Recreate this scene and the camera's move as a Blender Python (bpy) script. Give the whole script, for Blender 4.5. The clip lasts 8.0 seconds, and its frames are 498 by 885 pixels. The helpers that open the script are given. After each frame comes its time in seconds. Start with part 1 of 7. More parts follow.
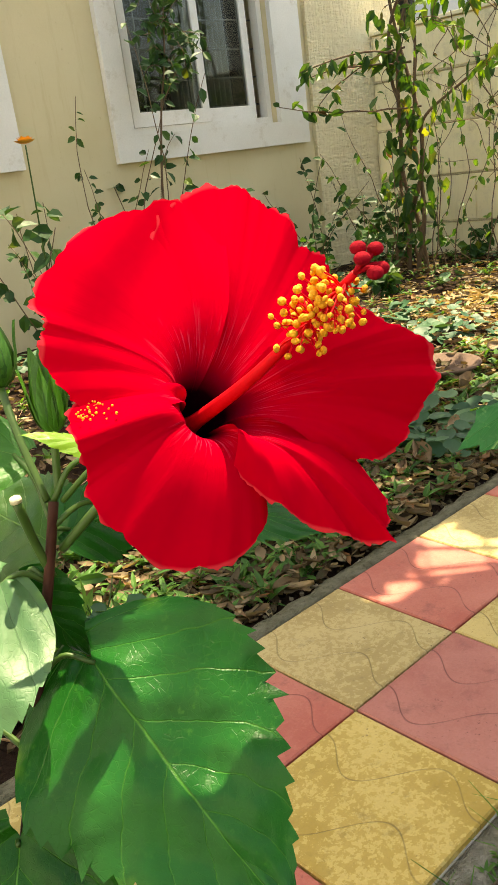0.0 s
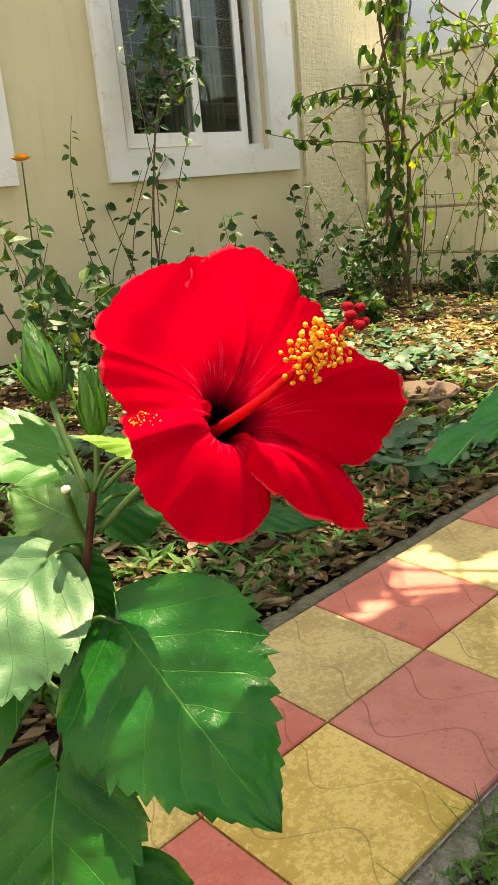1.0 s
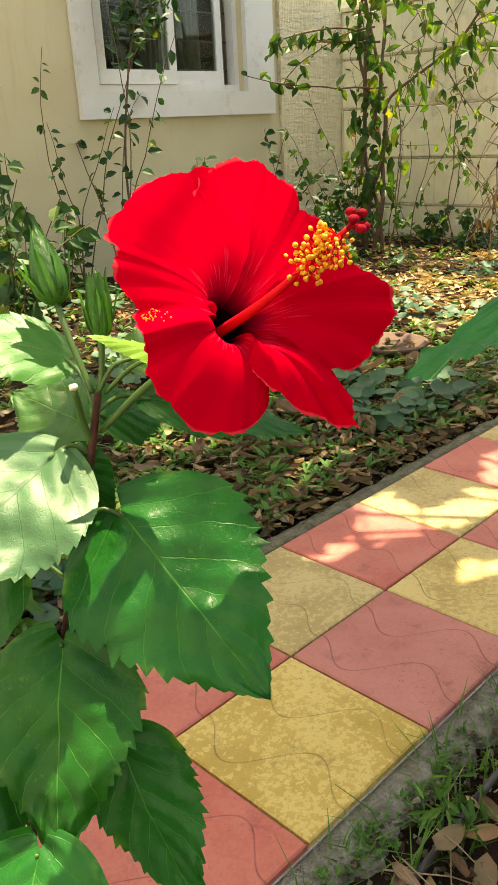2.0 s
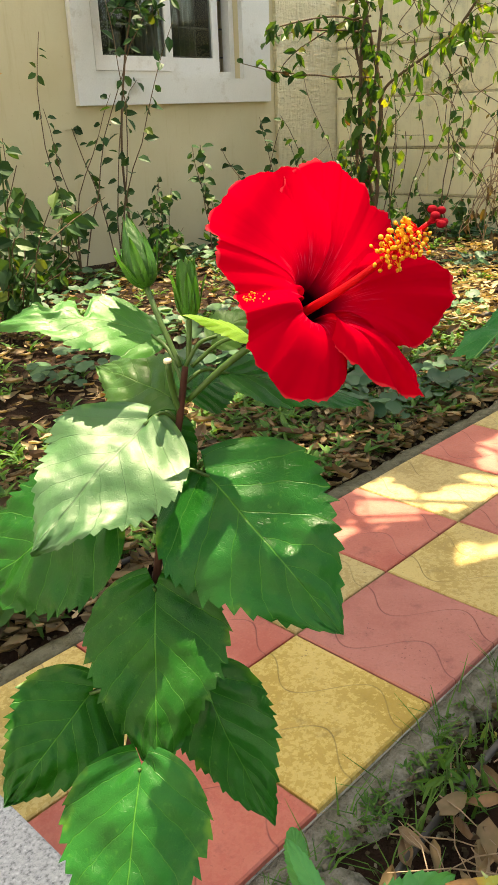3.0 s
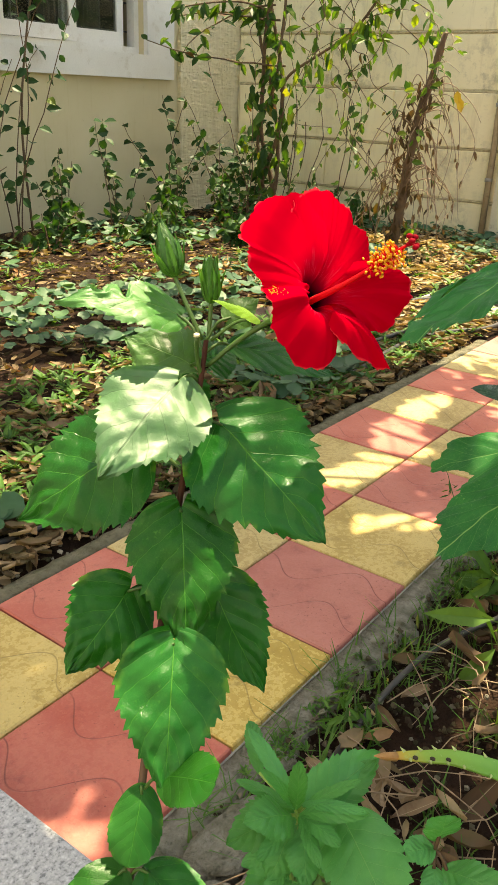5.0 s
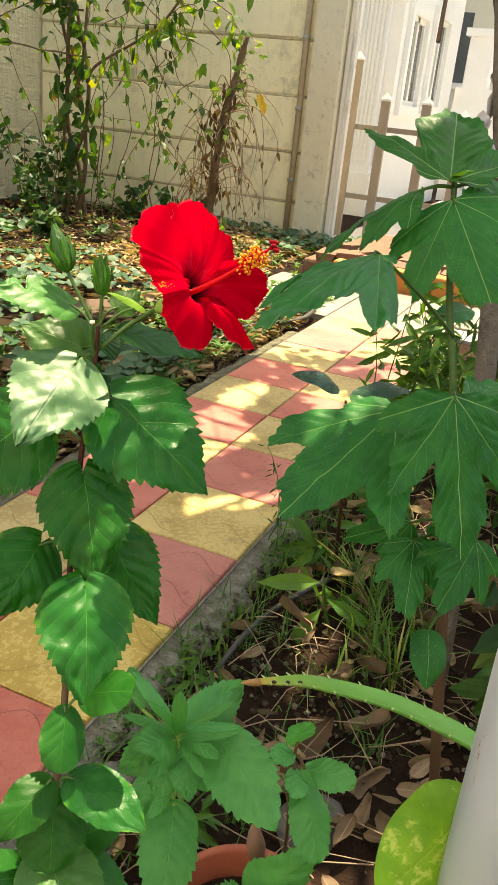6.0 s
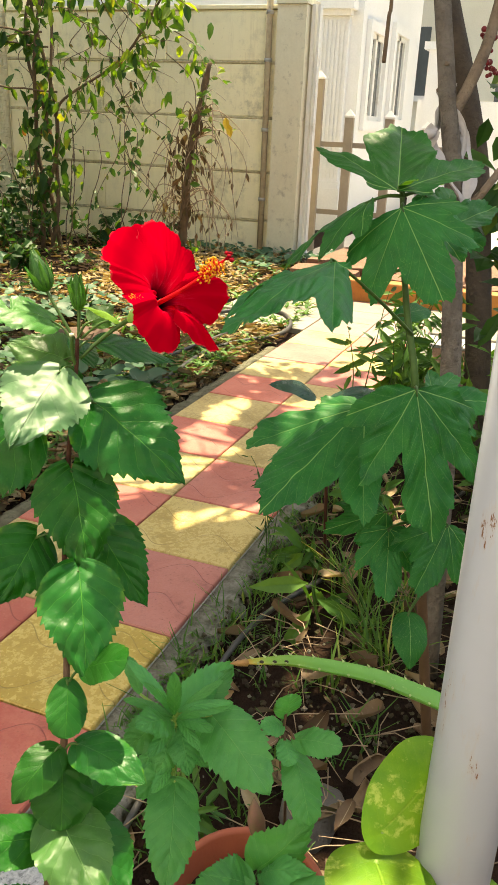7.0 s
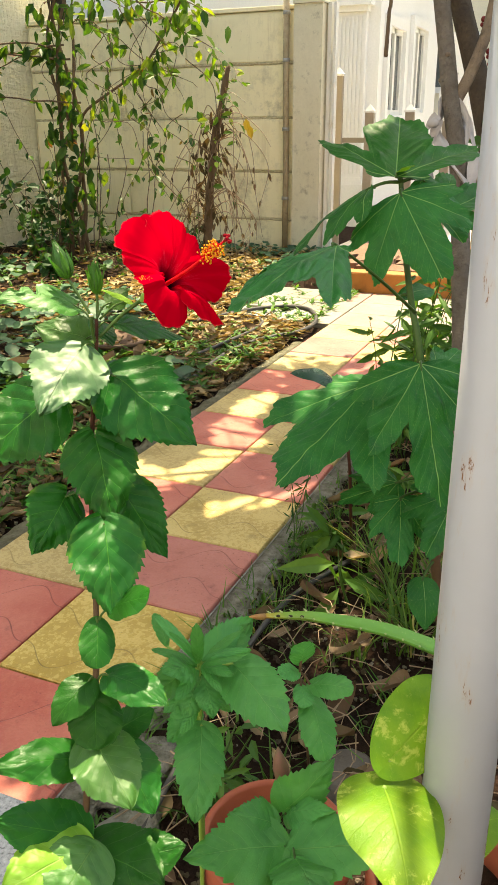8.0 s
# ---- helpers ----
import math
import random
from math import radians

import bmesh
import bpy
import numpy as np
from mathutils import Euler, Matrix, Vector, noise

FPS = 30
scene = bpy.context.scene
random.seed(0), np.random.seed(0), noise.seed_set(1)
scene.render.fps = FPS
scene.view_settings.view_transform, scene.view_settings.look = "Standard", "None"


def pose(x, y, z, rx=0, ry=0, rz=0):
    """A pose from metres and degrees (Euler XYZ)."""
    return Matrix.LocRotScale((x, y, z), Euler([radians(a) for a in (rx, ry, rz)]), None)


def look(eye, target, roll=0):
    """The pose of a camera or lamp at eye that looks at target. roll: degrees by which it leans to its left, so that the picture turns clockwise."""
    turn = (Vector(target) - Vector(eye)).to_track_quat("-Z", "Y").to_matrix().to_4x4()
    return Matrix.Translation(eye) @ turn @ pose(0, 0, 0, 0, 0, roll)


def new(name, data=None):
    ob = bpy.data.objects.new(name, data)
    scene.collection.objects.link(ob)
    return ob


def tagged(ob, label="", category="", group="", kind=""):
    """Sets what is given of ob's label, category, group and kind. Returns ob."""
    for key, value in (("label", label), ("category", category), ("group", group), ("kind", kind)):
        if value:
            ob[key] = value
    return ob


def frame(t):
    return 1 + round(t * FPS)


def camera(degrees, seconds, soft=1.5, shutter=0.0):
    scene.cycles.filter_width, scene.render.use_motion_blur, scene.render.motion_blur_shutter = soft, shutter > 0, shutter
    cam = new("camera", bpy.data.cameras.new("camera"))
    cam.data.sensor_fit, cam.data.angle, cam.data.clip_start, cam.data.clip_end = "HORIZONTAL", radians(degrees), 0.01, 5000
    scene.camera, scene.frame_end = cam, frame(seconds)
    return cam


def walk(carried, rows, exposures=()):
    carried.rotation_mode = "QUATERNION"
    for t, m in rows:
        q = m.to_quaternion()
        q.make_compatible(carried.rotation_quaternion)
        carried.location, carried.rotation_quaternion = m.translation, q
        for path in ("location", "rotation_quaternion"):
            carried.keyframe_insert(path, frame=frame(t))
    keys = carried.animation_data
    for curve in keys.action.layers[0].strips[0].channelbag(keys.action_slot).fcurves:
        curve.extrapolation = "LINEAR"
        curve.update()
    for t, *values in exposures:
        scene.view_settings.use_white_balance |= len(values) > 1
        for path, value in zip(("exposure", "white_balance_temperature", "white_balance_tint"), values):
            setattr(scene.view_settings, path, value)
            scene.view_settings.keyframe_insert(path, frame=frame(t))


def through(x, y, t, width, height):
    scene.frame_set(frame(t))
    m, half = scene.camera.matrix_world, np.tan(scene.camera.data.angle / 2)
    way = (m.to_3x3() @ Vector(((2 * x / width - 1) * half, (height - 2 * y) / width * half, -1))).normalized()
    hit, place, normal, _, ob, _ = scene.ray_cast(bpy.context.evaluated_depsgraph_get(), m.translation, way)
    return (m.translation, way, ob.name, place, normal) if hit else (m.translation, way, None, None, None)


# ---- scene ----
cam = camera(34.4, 8.0, 1.0)
PATH = [
    (0, (-0.8500, -0.8068, 0.9083), (0.382, 0.630, 0.263), -7.8),
    (0.1, (-0.8557, -0.8088, 0.9097), (0.377, 0.637, 0.285), -7.8),
    (0.2, (-0.8630, -0.8113, 0.9132), (0.374, 0.639, 0.307), -7.5),
    (0.3, (-0.8717, -0.8142, 0.9178), (0.368, 0.641, 0.331), -7.2),
    (0.5, (-0.8827, -0.8263, 0.9240), (0.357, 0.637, 0.356), -7.0),
    (0.7, (-0.8848, -0.8363, 0.9246), (0.372, 0.609, 0.351), -6.3),
    (1, (-0.8931, -0.8422, 0.9232), (0.390, 0.569, 0.320), -5.3),
    (1.2, (-0.8990, -0.8485, 0.9183), (0.397, 0.535, 0.286), -4.7),
    (1.5, (-0.9017, -0.8472, 0.9083), (0.402, 0.512, 0.235), -3.9),
    (2.8, (-0.9646, -0.8596, 0.926), (0.355, 0.441, 0.171), -2.5),
    (3, (-0.972, -0.854, 0.922), (0.348, 0.448, 0.171), -2.4),
    (3.5, (-0.975, -0.864, 0.926), (0.344, 0.433, 0.167), -2.4),
    (4, (-0.987, -0.875, 0.93), (0.331, 0.42, 0.166), -2.4),
    (4.2, (-0.9946, -0.8787, 0.9333), (0.317, 0.424, 0.149), -1.9),
    (5.3, (-1.1153, -0.8755, 0.9523), (0.458, 0.061, 0.173), 4.0),
    (5.5, (-1.124, -0.88, 0.948), (0.509, -0.028, 0.169), 4.6),
    (6, (-1.186, -0.884, 0.967), (0.528, -0.208, 0.189), 6.0),
    (6.5, (-1.206, -0.879, 0.958), (0.531, -0.245, 0.196), 4.7),
    (7, (-1.237, -0.92, 0.971), (0.503, -0.259, 0.24), 2.6),
    (7.5, (-1.286, -0.962, 0.978), (0.455, -0.292, 0.257), 1.2),
    (8, (-1.294, -0.969, 0.967), (0.414, -0.227, 0.237), -0.4),
]
walk(cam, [(t, look(eye, target, roll)) for t, eye, target, roll in PATH],
     [(0, 1.87, 9300, 5), (4, 1.87, 9300, 5), (6, 1.72, 9150, 4), (8, 1.73, 9000, 3)])

# ---------------------------------------------------------------- light
SUN_TO = Vector((0.42, 0.16, 1.15)).normalized()
world = bpy.data.worlds.new("sky")
scene.world = world
world.use_nodes = True
wn = world.node_tree.nodes
sky = wn.new("ShaderNodeTexSky")
sky.sky_type = "NISHITA"
sky.sun_disc = False
sky.sun_elevation = math.asin(SUN_TO.z)
sky.sun_rotation = math.atan2(SUN_TO.x, SUN_TO.y)
sky.air_density, sky.dust_density, sky.ozone_density = 1.0, 2.5, 1.0
world.node_tree.links.new(sky.outputs[0], wn["Background"].inputs[0])
wn["Background"].inputs[1].default_value = 0.15
sun = new("sun", bpy.data.lights.new("sun", "SUN"))
sun.data.energy, sun.data.angle, sun.data.color = 4.2, radians(0.53), (1.0, 0.94, 0.84)
sun.matrix_world = look(SUN_TO * 20, (0, 0, 0))

# ---------------------------------------------------------------- materials


class Mat:
    """A node material with a few helper calls for its nodes."""

    def __init__(self, name, rough=0.6, metal=0.0, spec=0.5):
        self.m = bpy.data.materials.new(name)
        self.m.use_nodes = True
        self.t = self.m.node_tree
        self.b = self.t.nodes["Principled BSDF"]
        self.out = self.t.nodes["Material Output"]
        self.b.inputs["Roughness"].default_value = rough
        self.b.inputs["Metallic"].default_value = metal
        self.b.inputs["Specular IOR Level"].default_value = spec
        self.bump_in = None

    def n(self, kind, **props):
        node = self.t.nodes.new(kind)
        for key, value in props.items():
            node.inputs[key.replace("_", " ")].default_value = value
        return node

    def to(self, a, b):
        self.t.links.new(a, b)
        return self

    def coord(self, which="Object"):
        return self.n("ShaderNodeTexCoord").outputs[which]

    def noise(self, scale, detail=4.0, rough=0.6, vec=None, distort=0.0):
        node = self.n("ShaderNodeTexNoise", Scale=scale, Detail=detail, Roughness=rough, Distortion=distort)
        self.to(vec or self.coord(), node.inputs["Vector"])
        return node.outputs["Fac"]

    def ramp(self, fac, stops):
        node = self.n("ShaderNodeValToRGB")
        e = node.color_ramp.elements
        while len(e) < len(stops):
            e.new(0.5)
        for el, (p, c) in zip(e, stops):
            el.position = p
            el.color = (*c, 1) if len(c) == 3 else c
        self.to(fac, node.inputs[0])
        return node.outputs[0]

    def grey(self, fac, a, b, lo=0.0, hi=1.0):
        node = self.n("ShaderNodeMapRange")
        node.inputs["From Min"].default_value, node.inputs["From Max"].default_value = a, b
        node.inputs["To Min"].default_value, node.inputs["To Max"].default_value = lo, hi
        self.to(fac, node.inputs[0])
        return node.outputs[0]

    def math(self, op, a, b=None):
        node = self.n("ShaderNodeMath")
        node.operation = op
        for i, x in enumerate((a, b)):
            if x is None:
                continue
            if isinstance(x, (int, float)):
                node.inputs[i].default_value = x
            else:
                self.to(x, node.inputs[i])
        return node.outputs[0]

    def mix(self, fac, a, b, blend="MIX"):
        node = self.n("ShaderNodeMix")
        node.data_type, node.blend_type = "RGBA", blend
        for i, x in ((0, fac), (6, a), (7, b)):
            if isinstance(x, (int, float)):
                node.inputs[i].default_value = x
            elif isinstance(x, tuple):
                node.inputs[i].default_value = (*x, 1)
            else:
                self.to(x, node.inputs[i])
        return node.outputs[2]

    def random(self, island=False):
        if island:
            return self.n("ShaderNodeNewGeometry").outputs["Random Per Island"]
        return self.n("ShaderNodeObjectInfo").outputs["Random"]

    def colour(self, x):
        if isinstance(x, tuple):
            self.b.inputs["Base Color"].default_value = (*x, 1)
        else:
            self.to(x, self.b.inputs["Base Color"])
        return self

    def rough(self, x):
        self.to(x, self.b.inputs["Roughness"])
        return self

    def bump(self, height, strength=0.5, dist=0.01):
        node = self.n("ShaderNodeBump", Strength=strength, Distance=dist)
        self.to(height, node.inputs["Height"])
        if self.bump_in is not None:
            self.to(self.bump_in, node.inputs["Normal"])
        self.bump_in = node.outputs[0]
        self.to(self.bump_in, self.b.inputs["Normal"])
        return self

    def thin(self, colour, amount):
        """Lets light through a thin sheet such as a leaf."""
        tr = self.n("ShaderNodeBsdfTranslucent")
        if isinstance(colour, tuple):
            tr.inputs[0].default_value = (*colour, 1)
        else:
            self.to(colour, tr.inputs[0])
        if self.bump_in is not None:
            self.to(self.bump_in, tr.inputs["Normal"])
        mx = self.n("ShaderNodeMixShader", Fac=amount)
        self.to(self.b.outputs[0], mx.inputs[1])
        self.to(tr.outputs[0], mx.inputs[2])
        self.to(mx.outputs[0], self.out.inputs[0])
        return self


def make_tile(name, base, worn, flake, dark, amount):
    k = Mat(name, 0.55)
    c = k.coord()
    info = k.n("ShaderNodeObjectInfo")
    off = k.n("ShaderNodeVectorMath")
    off.operation = "ADD"
    k.to(k.coord("Object"), off.inputs[0])
    loc = k.n("ShaderNodeVectorMath")
    loc.operation = "SCALE"
    k.to(info.outputs["Location"], loc.inputs[0])
    loc.inputs[3].default_value = 1.0
    k.to(loc.outputs[0], off.inputs[1])
    w = off.outputs[0]
    big = k.noise(5.0, 4, 0.6, w)
    mid = k.noise(75.0, 5, 0.7, w, 0.2)
    fine = k.noise(190.0, 3, 0.6, w)
    col = k.mix(k.grey(big, 0.35, 0.65), base, worn)
    patch = k.math("ADD", k.math("MULTIPLY", mid, 0.7), k.math("MULTIPLY", big, 0.45))
    col = k.mix(k.math("MULTIPLY", k.grey(patch, 0.562, 0.585), amount), col, flake)
    col = k.mix(k.math("MULTIPLY", k.grey(k.noise(15.0, 6, 0.75, w), 0.56, 0.72), 0.55), col, dark)
    col = k.mix(k.grey(fine, 0.3, 0.75, 0.0, 0.16), col, dark)
    speck = k.math("MULTIPLY", k.grey(k.noise(115.0, 3, 0.6, w), 0.63, 0.68), k.grey(k.noise(6.0, 3, 0.6, w), 0.45, 0.62))
    col = k.mix(k.math("MULTIPLY", speck, 0.8), col, dark)
    rnd = k.n("ShaderNodeHueSaturation")
    k.to(k.grey(info.outputs["Random"], 0, 1, 0.86, 1.1), rnd.inputs["Value"])
    k.to(k.grey(info.outputs["Random"], 0, 1, 0.9, 1.08), rnd.inputs["Saturation"])
    k.to(col, rnd.inputs["Color"])
    col = rnd.outputs[0]
    # two pressed-in S lines across each tile
    sep = k.n("ShaderNodeSeparateXYZ")
    k.to(c, sep.inputs[0])
    wave = k.math("MULTIPLY", k.math("SINE", k.math("MULTIPLY", sep.outputs[1], 2 * math.pi / 0.2)), 0.040)
    lean = k.math("MULTIPLY", sep.outputs[1], 0.25)
    d = k.math("ADD", k.math("ADD", sep.outputs[0], wave), lean)
    d = k.math("ABSOLUTE", k.math("SUBTRACT", k.math("ABSOLUTE", d), 0.068))
    groove = k.math("MULTIPLY", k.grey(d, 0.0005, 0.0022, 1.0, 0.0), k.grey(k.noise(9.0, 3, 0.6, w), 0.35, 0.55, 0.45, 1.0))
    col = k.mix(k.math("MULTIPLY", groove, 0.60), col, dark)
    k.colour(col)
    k.rough(k.grey(mid, 0.3, 0.7, 0.42, 0.75))
    k.bump(k.math("MULTIPLY", groove, -1.0), 0.6, 0.002)
    k.bump(patch, 0.25, 0.003)
    k.bump(fine, 0.25, 0.0015)
    return k.m


tile_yellow = make_tile("tile_yellow", (0.39, 0.265, 0.066), (0.52, 0.37, 0.11), (0.62, 0.475, 0.19), (0.15, 0.10, 0.03), 0.65)
tile_red = make_tile("tile_red", (0.42, 0.100, 0.072), (0.50, 0.150, 0.112), (0.57, 0.23, 0.175), (0.15, 0.030, 0.026), 0.22)
tile_pale = make_tile("tile_pale", (0.215, 0.192, 0.152), (0.255, 0.23, 0.185), (0.295, 0.27, 0.22), (0.14, 0.115, 0.08), 0.5)
tile_pink = make_tile("tile_pink", (0.30, 0.165, 0.13), (0.33, 0.205, 0.165), (0.36, 0.26, 0.21), (0.15, 0.07, 0.055), 0.3)


def make_plain(name, a, b, scale=3.0, rough=0.8, relief=0.3, grain=60.0, dist=0.004, dark=None, spec=0.4):
    k = Mat(name, rough, 0.0, spec)
    big = k.noise(scale, 5, 0.65)
    fine = k.noise(grain, 4, 0.65)
    col = k.mix(k.grey(big, 0.3, 0.7), a, b)
    if dark:
        col = k.mix(k.math("MULTIPLY", k.grey(k.noise(scale * 2.7, 6, 0.75), 0.55, 0.72), 0.7), col, dark)
    col = k.mix(k.grey(fine, 0.35, 0.75, 0.0, 0.18), col, tuple(x * 0.5 for x in a))
    k.colour(col)
    k.bump(fine, relief, dist)
    k.bump(big, relief * 0.6, dist * 4)
    return k.m


def make_wall(name, a, b, relief, scale, mould_share=0.0):
    k = Mat(name, 0.85, 0.0, 0.25)
    big = k.noise(0.9, 5, 0.6)
    col = k.mix(k.grey(big, 0.35, 0.68), a, b)
    streak = k.n("ShaderNodeMapping")
    streak.inputs["Scale"].default_value = (5.0, 5.0, 0.45)
    k.to(k.coord(), streak.inputs[0])
    st = k.noise(2.4, 5, 0.7, streak.outputs[0])
    col = k.mix(k.math("MULTIPLY", k.grey(st, 0.55, 0.78), 0.36), col, (0.40, 0.29, 0.12))
    spots = k.noise(26.0, 4, 0.7)
    col = k.mix(k.grey(spots, 0.62, 0.74, 0.0, 0.3), col, (0.30, 0.24, 0.13))
    if relief < 0.5:
        # old mould in patches and runs
        mould = k.math("MULTIPLY", k.grey(k.noise(7.0, 6, 0.75), 0.50, 0.66), k.grey(k.noise(1.3, 3), 0.42, 0.62))
        col = k.mix(k.math("MULTIPLY", mould, mould_share), col, (0.17, 0.14, 0.075))
    k.colour(col)
    if relief > 0.5:
        # crossing trowel strokes
        for sc in ((7.0, 7.0, 40.0), (34.0, 34.0, 6.0)):
            mp = k.n("ShaderNodeMapping")
            mp.inputs["Scale"].default_value = sc
            k.to(k.coord(), mp.inputs[0])
            k.bump(k.grey(k.noise(1.0, 3, 0.6, mp.outputs[0], 0.5), 0.40, 0.62), 0.55, 0.02)
    k.bump(k.noise(scale, 5, 0.7), relief, 0.012)
    k.bump(spots, 0.12, 0.004)
    return k.m


wall_cream = make_wall("wall_cream", (0.67, 0.60, 0.405), (0.60, 0.52, 0.325), 0.15, 40.0)
wall_rough = make_wall("wall_rough", (0.88, 0.79, 0.56), (0.82, 0.72, 0.48), 1.0, 22.0)
wall_panel = make_wall("wall_panel", (0.93, 0.84, 0.58), (0.89, 0.79, 0.53), 0.2, 55.0, 0.5)
closing_wall_dark = make_plain("closing_wall_dark", (0.16, 0.16, 0.12), (0.10, 0.11, 0.07), 1.5, 0.9, 0.6, 30.0, 0.02)
white_paint = make_plain("white_paint", (0.80, 0.79, 0.76), (0.72, 0.71, 0.67), 2.0, 0.5, 0.08, 90.0, 0.001, (0.5, 0.45, 0.36))
house_cream = make_plain("house_cream", (0.80, 0.74, 0.60), (0.72, 0.66, 0.52), 1.2, 0.7, 0.1, 50.0, 0.002)
mortar_old = make_plain("mortar_old", (0.70, 0.61, 0.41), (0.42, 0.345, 0.21), 34.0, 0.95, 0.8, 120.0, 0.004, (0.16, 0.12, 0.07), 0.15)
pillar_paint = make_plain("pillar_paint", (0.74, 0.69, 0.53), (0.68, 0.62, 0.46), 5.0, 0.8, 0.25, 60.0, 0.003, (0.26, 0.22, 0.16))
house_white = make_plain("house_white", (0.82, 0.81, 0.80), (0.76, 0.75, 0.73), 1.2, 0.6, 0.08, 50.0, 0.002)
concrete = make_plain("concrete", (0.47, 0.455, 0.42), (0.24, 0.23, 0.20), 16.0, 0.9, 0.9, 120.0, 0.006, (0.045, 0.042, 0.03))
kerb_mossy = make_plain("kerb_mossy", (0.31, 0.295, 0.25), (0.11, 0.105, 0.07), 34.0, 0.95, 1.0, 130.0, 0.008, (0.035, 0.036, 0.02), 0.15)
kerb_dark = make_plain("kerb_dark", (0.21, 0.195, 0.14), (0.10, 0.095, 0.055), 22.0, 0.95, 1.0, 110.0, 0.008, (0.025, 0.024, 0.014), 0.15)
soil = make_plain("soil", (0.034, 0.018, 0.011), (0.016, 0.009, 0.006), 5.0, 0.95, 1.0, 70.0, 0.012, (0.010, 0.007, 0.005), 0.1)
sand = make_plain("sand", (0.235, 0.135, 0.088), (0.17, 0.090, 0.058), 6.0, 0.95, 0.9, 60.0, 0.01, (0.09, 0.05, 0.03))
paving = make_plain("paving", (0.62, 0.57, 0.48), (0.54, 0.49, 0.42), 3.0, 0.8, 0.3, 90.0, 0.003)
orange_kerb = make_plain("orange_kerb", (0.46, 0.19, 0.045), (0.36, 0.135, 0.032), 7.0, 0.75, 0.5, 60.0, 0.005, (0.22, 0.09, 0.03))
terracotta = make_plain("terracotta", (0.40, 0.105, 0.055), (0.32, 0.075, 0.04), 9.0, 0.6, 0.3, 90.0, 0.002, (0.20, 0.06, 0.04))
clay = make_plain("clay", (0.13, 0.078, 0.052), (0.085, 0.05, 0.034), 9.0, 0.85, 0.4, 80.0, 0.003, (0.04, 0.028, 0.02))
post_paint = make_plain("post_paint", (0.36, 0.30, 0.23), (0.28, 0.235, 0.18), 5.0, 0.7, 0.3, 60.0, 0.003)
stone_grey = make_plain("stone_grey", (0.15, 0.132, 0.112), (0.095, 0.082, 0.068), 14.0, 0.9, 0.8, 80.0, 0.006, (0.06, 0.05, 0.04))
hose_black = make_plain("hose_black", (0.035, 0.034, 0.033), (0.06, 0.056, 0.05), 20.0, 0.55, 0.2, 90.0, 0.001)
bark = make_plain("bark", (0.235, 0.175, 0.125), (0.15, 0.105, 0.075), 16.0, 0.9, 1.0, 70.0, 0.006, (0.06, 0.045, 0.035))
bark_grey = make_plain("bark_grey", (0.185, 0.155, 0.13), (0.09, 0.070, 0.055), 22.0, 0.9, 1.0, 70.0, 0.006, (0.05, 0.04, 0.03))
bark_dark = make_plain("bark_dark", (0.085, 0.060, 0.042), (0.05, 0.036, 0.027), 16.0, 0.9, 1.0, 70.0, 0.006, (0.03, 0.022, 0.018))
vine_bark = make_plain("vine_bark", (0.17, 0.105, 0.06), (0.10, 0.065, 0.04), 24.0, 0.9, 0.8, 90.0, 0.004)
cloth_mat = make_plain("cloth", (0.50, 0.46, 0.46), (0.40, 0.37, 0.37), 30.0, 0.9, 0.4, 200.0, 0.001)
twig_mat = make_plain("twig", (0.36, 0.26, 0.17), (0.24, 0.16, 0.10), 20.0, 0.85, 0.5, 90.0, 0.002)
stem_red = make_plain("stem_red", (0.045, 0.016, 0.012), (0.075, 0.030, 0.018), 60.0, 0.55, 0.4, 400.0, 0.0006, None, 0.10)
stem_low = make_plain("stem_low", (0.13, 0.075, 0.045), (0.09, 0.055, 0.034), 60.0, 0.65, 0.4, 400.0, 0.0006, None, 0.15)
stem_green = make_plain("stem_green", (0.034, 0.085, 0.014), (0.055, 0.120, 0.021), 60.0, 0.45, 0.2, 400.0, 0.0004)
stem_lime = make_plain("stem_lime", (0.20, 0.34, 0.06), (0.26, 0.40, 0.09), 40.0, 0.45, 0.2, 300.0, 0.0004)
pipe_rust = make_plain("pipe_rust", (0.48, 0.39, 0.25), (0.30, 0.215, 0.125), 7.0, 0.75, 0.4, 60.0, 0.003, (0.10, 0.06, 0.035))
cut_wood = make_plain("cut_wood", (0.72, 0.66, 0.46), (0.62, 0.56, 0.36), 300.0, 0.7, 0.2, 900.0, 0.0003)


def make_granite():
    k = Mat("granite", 0.35)
    v = k.n("ShaderNodeTexVoronoi", Scale=190.0)
    k.to(k.coord(), v.inputs["Vector"])
    col = k.ramp(k.noise(150.0, 3, 0.7), [(0.36, (0.10, 0.11, 0.12)), (0.45, (0.34, 0.35, 0.37)), (0.60, (0.52, 0.53, 0.56)), (0.8, (0.44, 0.45, 0.48))])
    k.colour(k.mix(k.grey(v.outputs["Distance"], 0.1, 0.5, 0.0, 0.4), col, (0.20, 0.21, 0.22)))
    k.bump(k.noise(220.0, 3), 0.1, 0.001)
    return k.m


granite = make_granite()


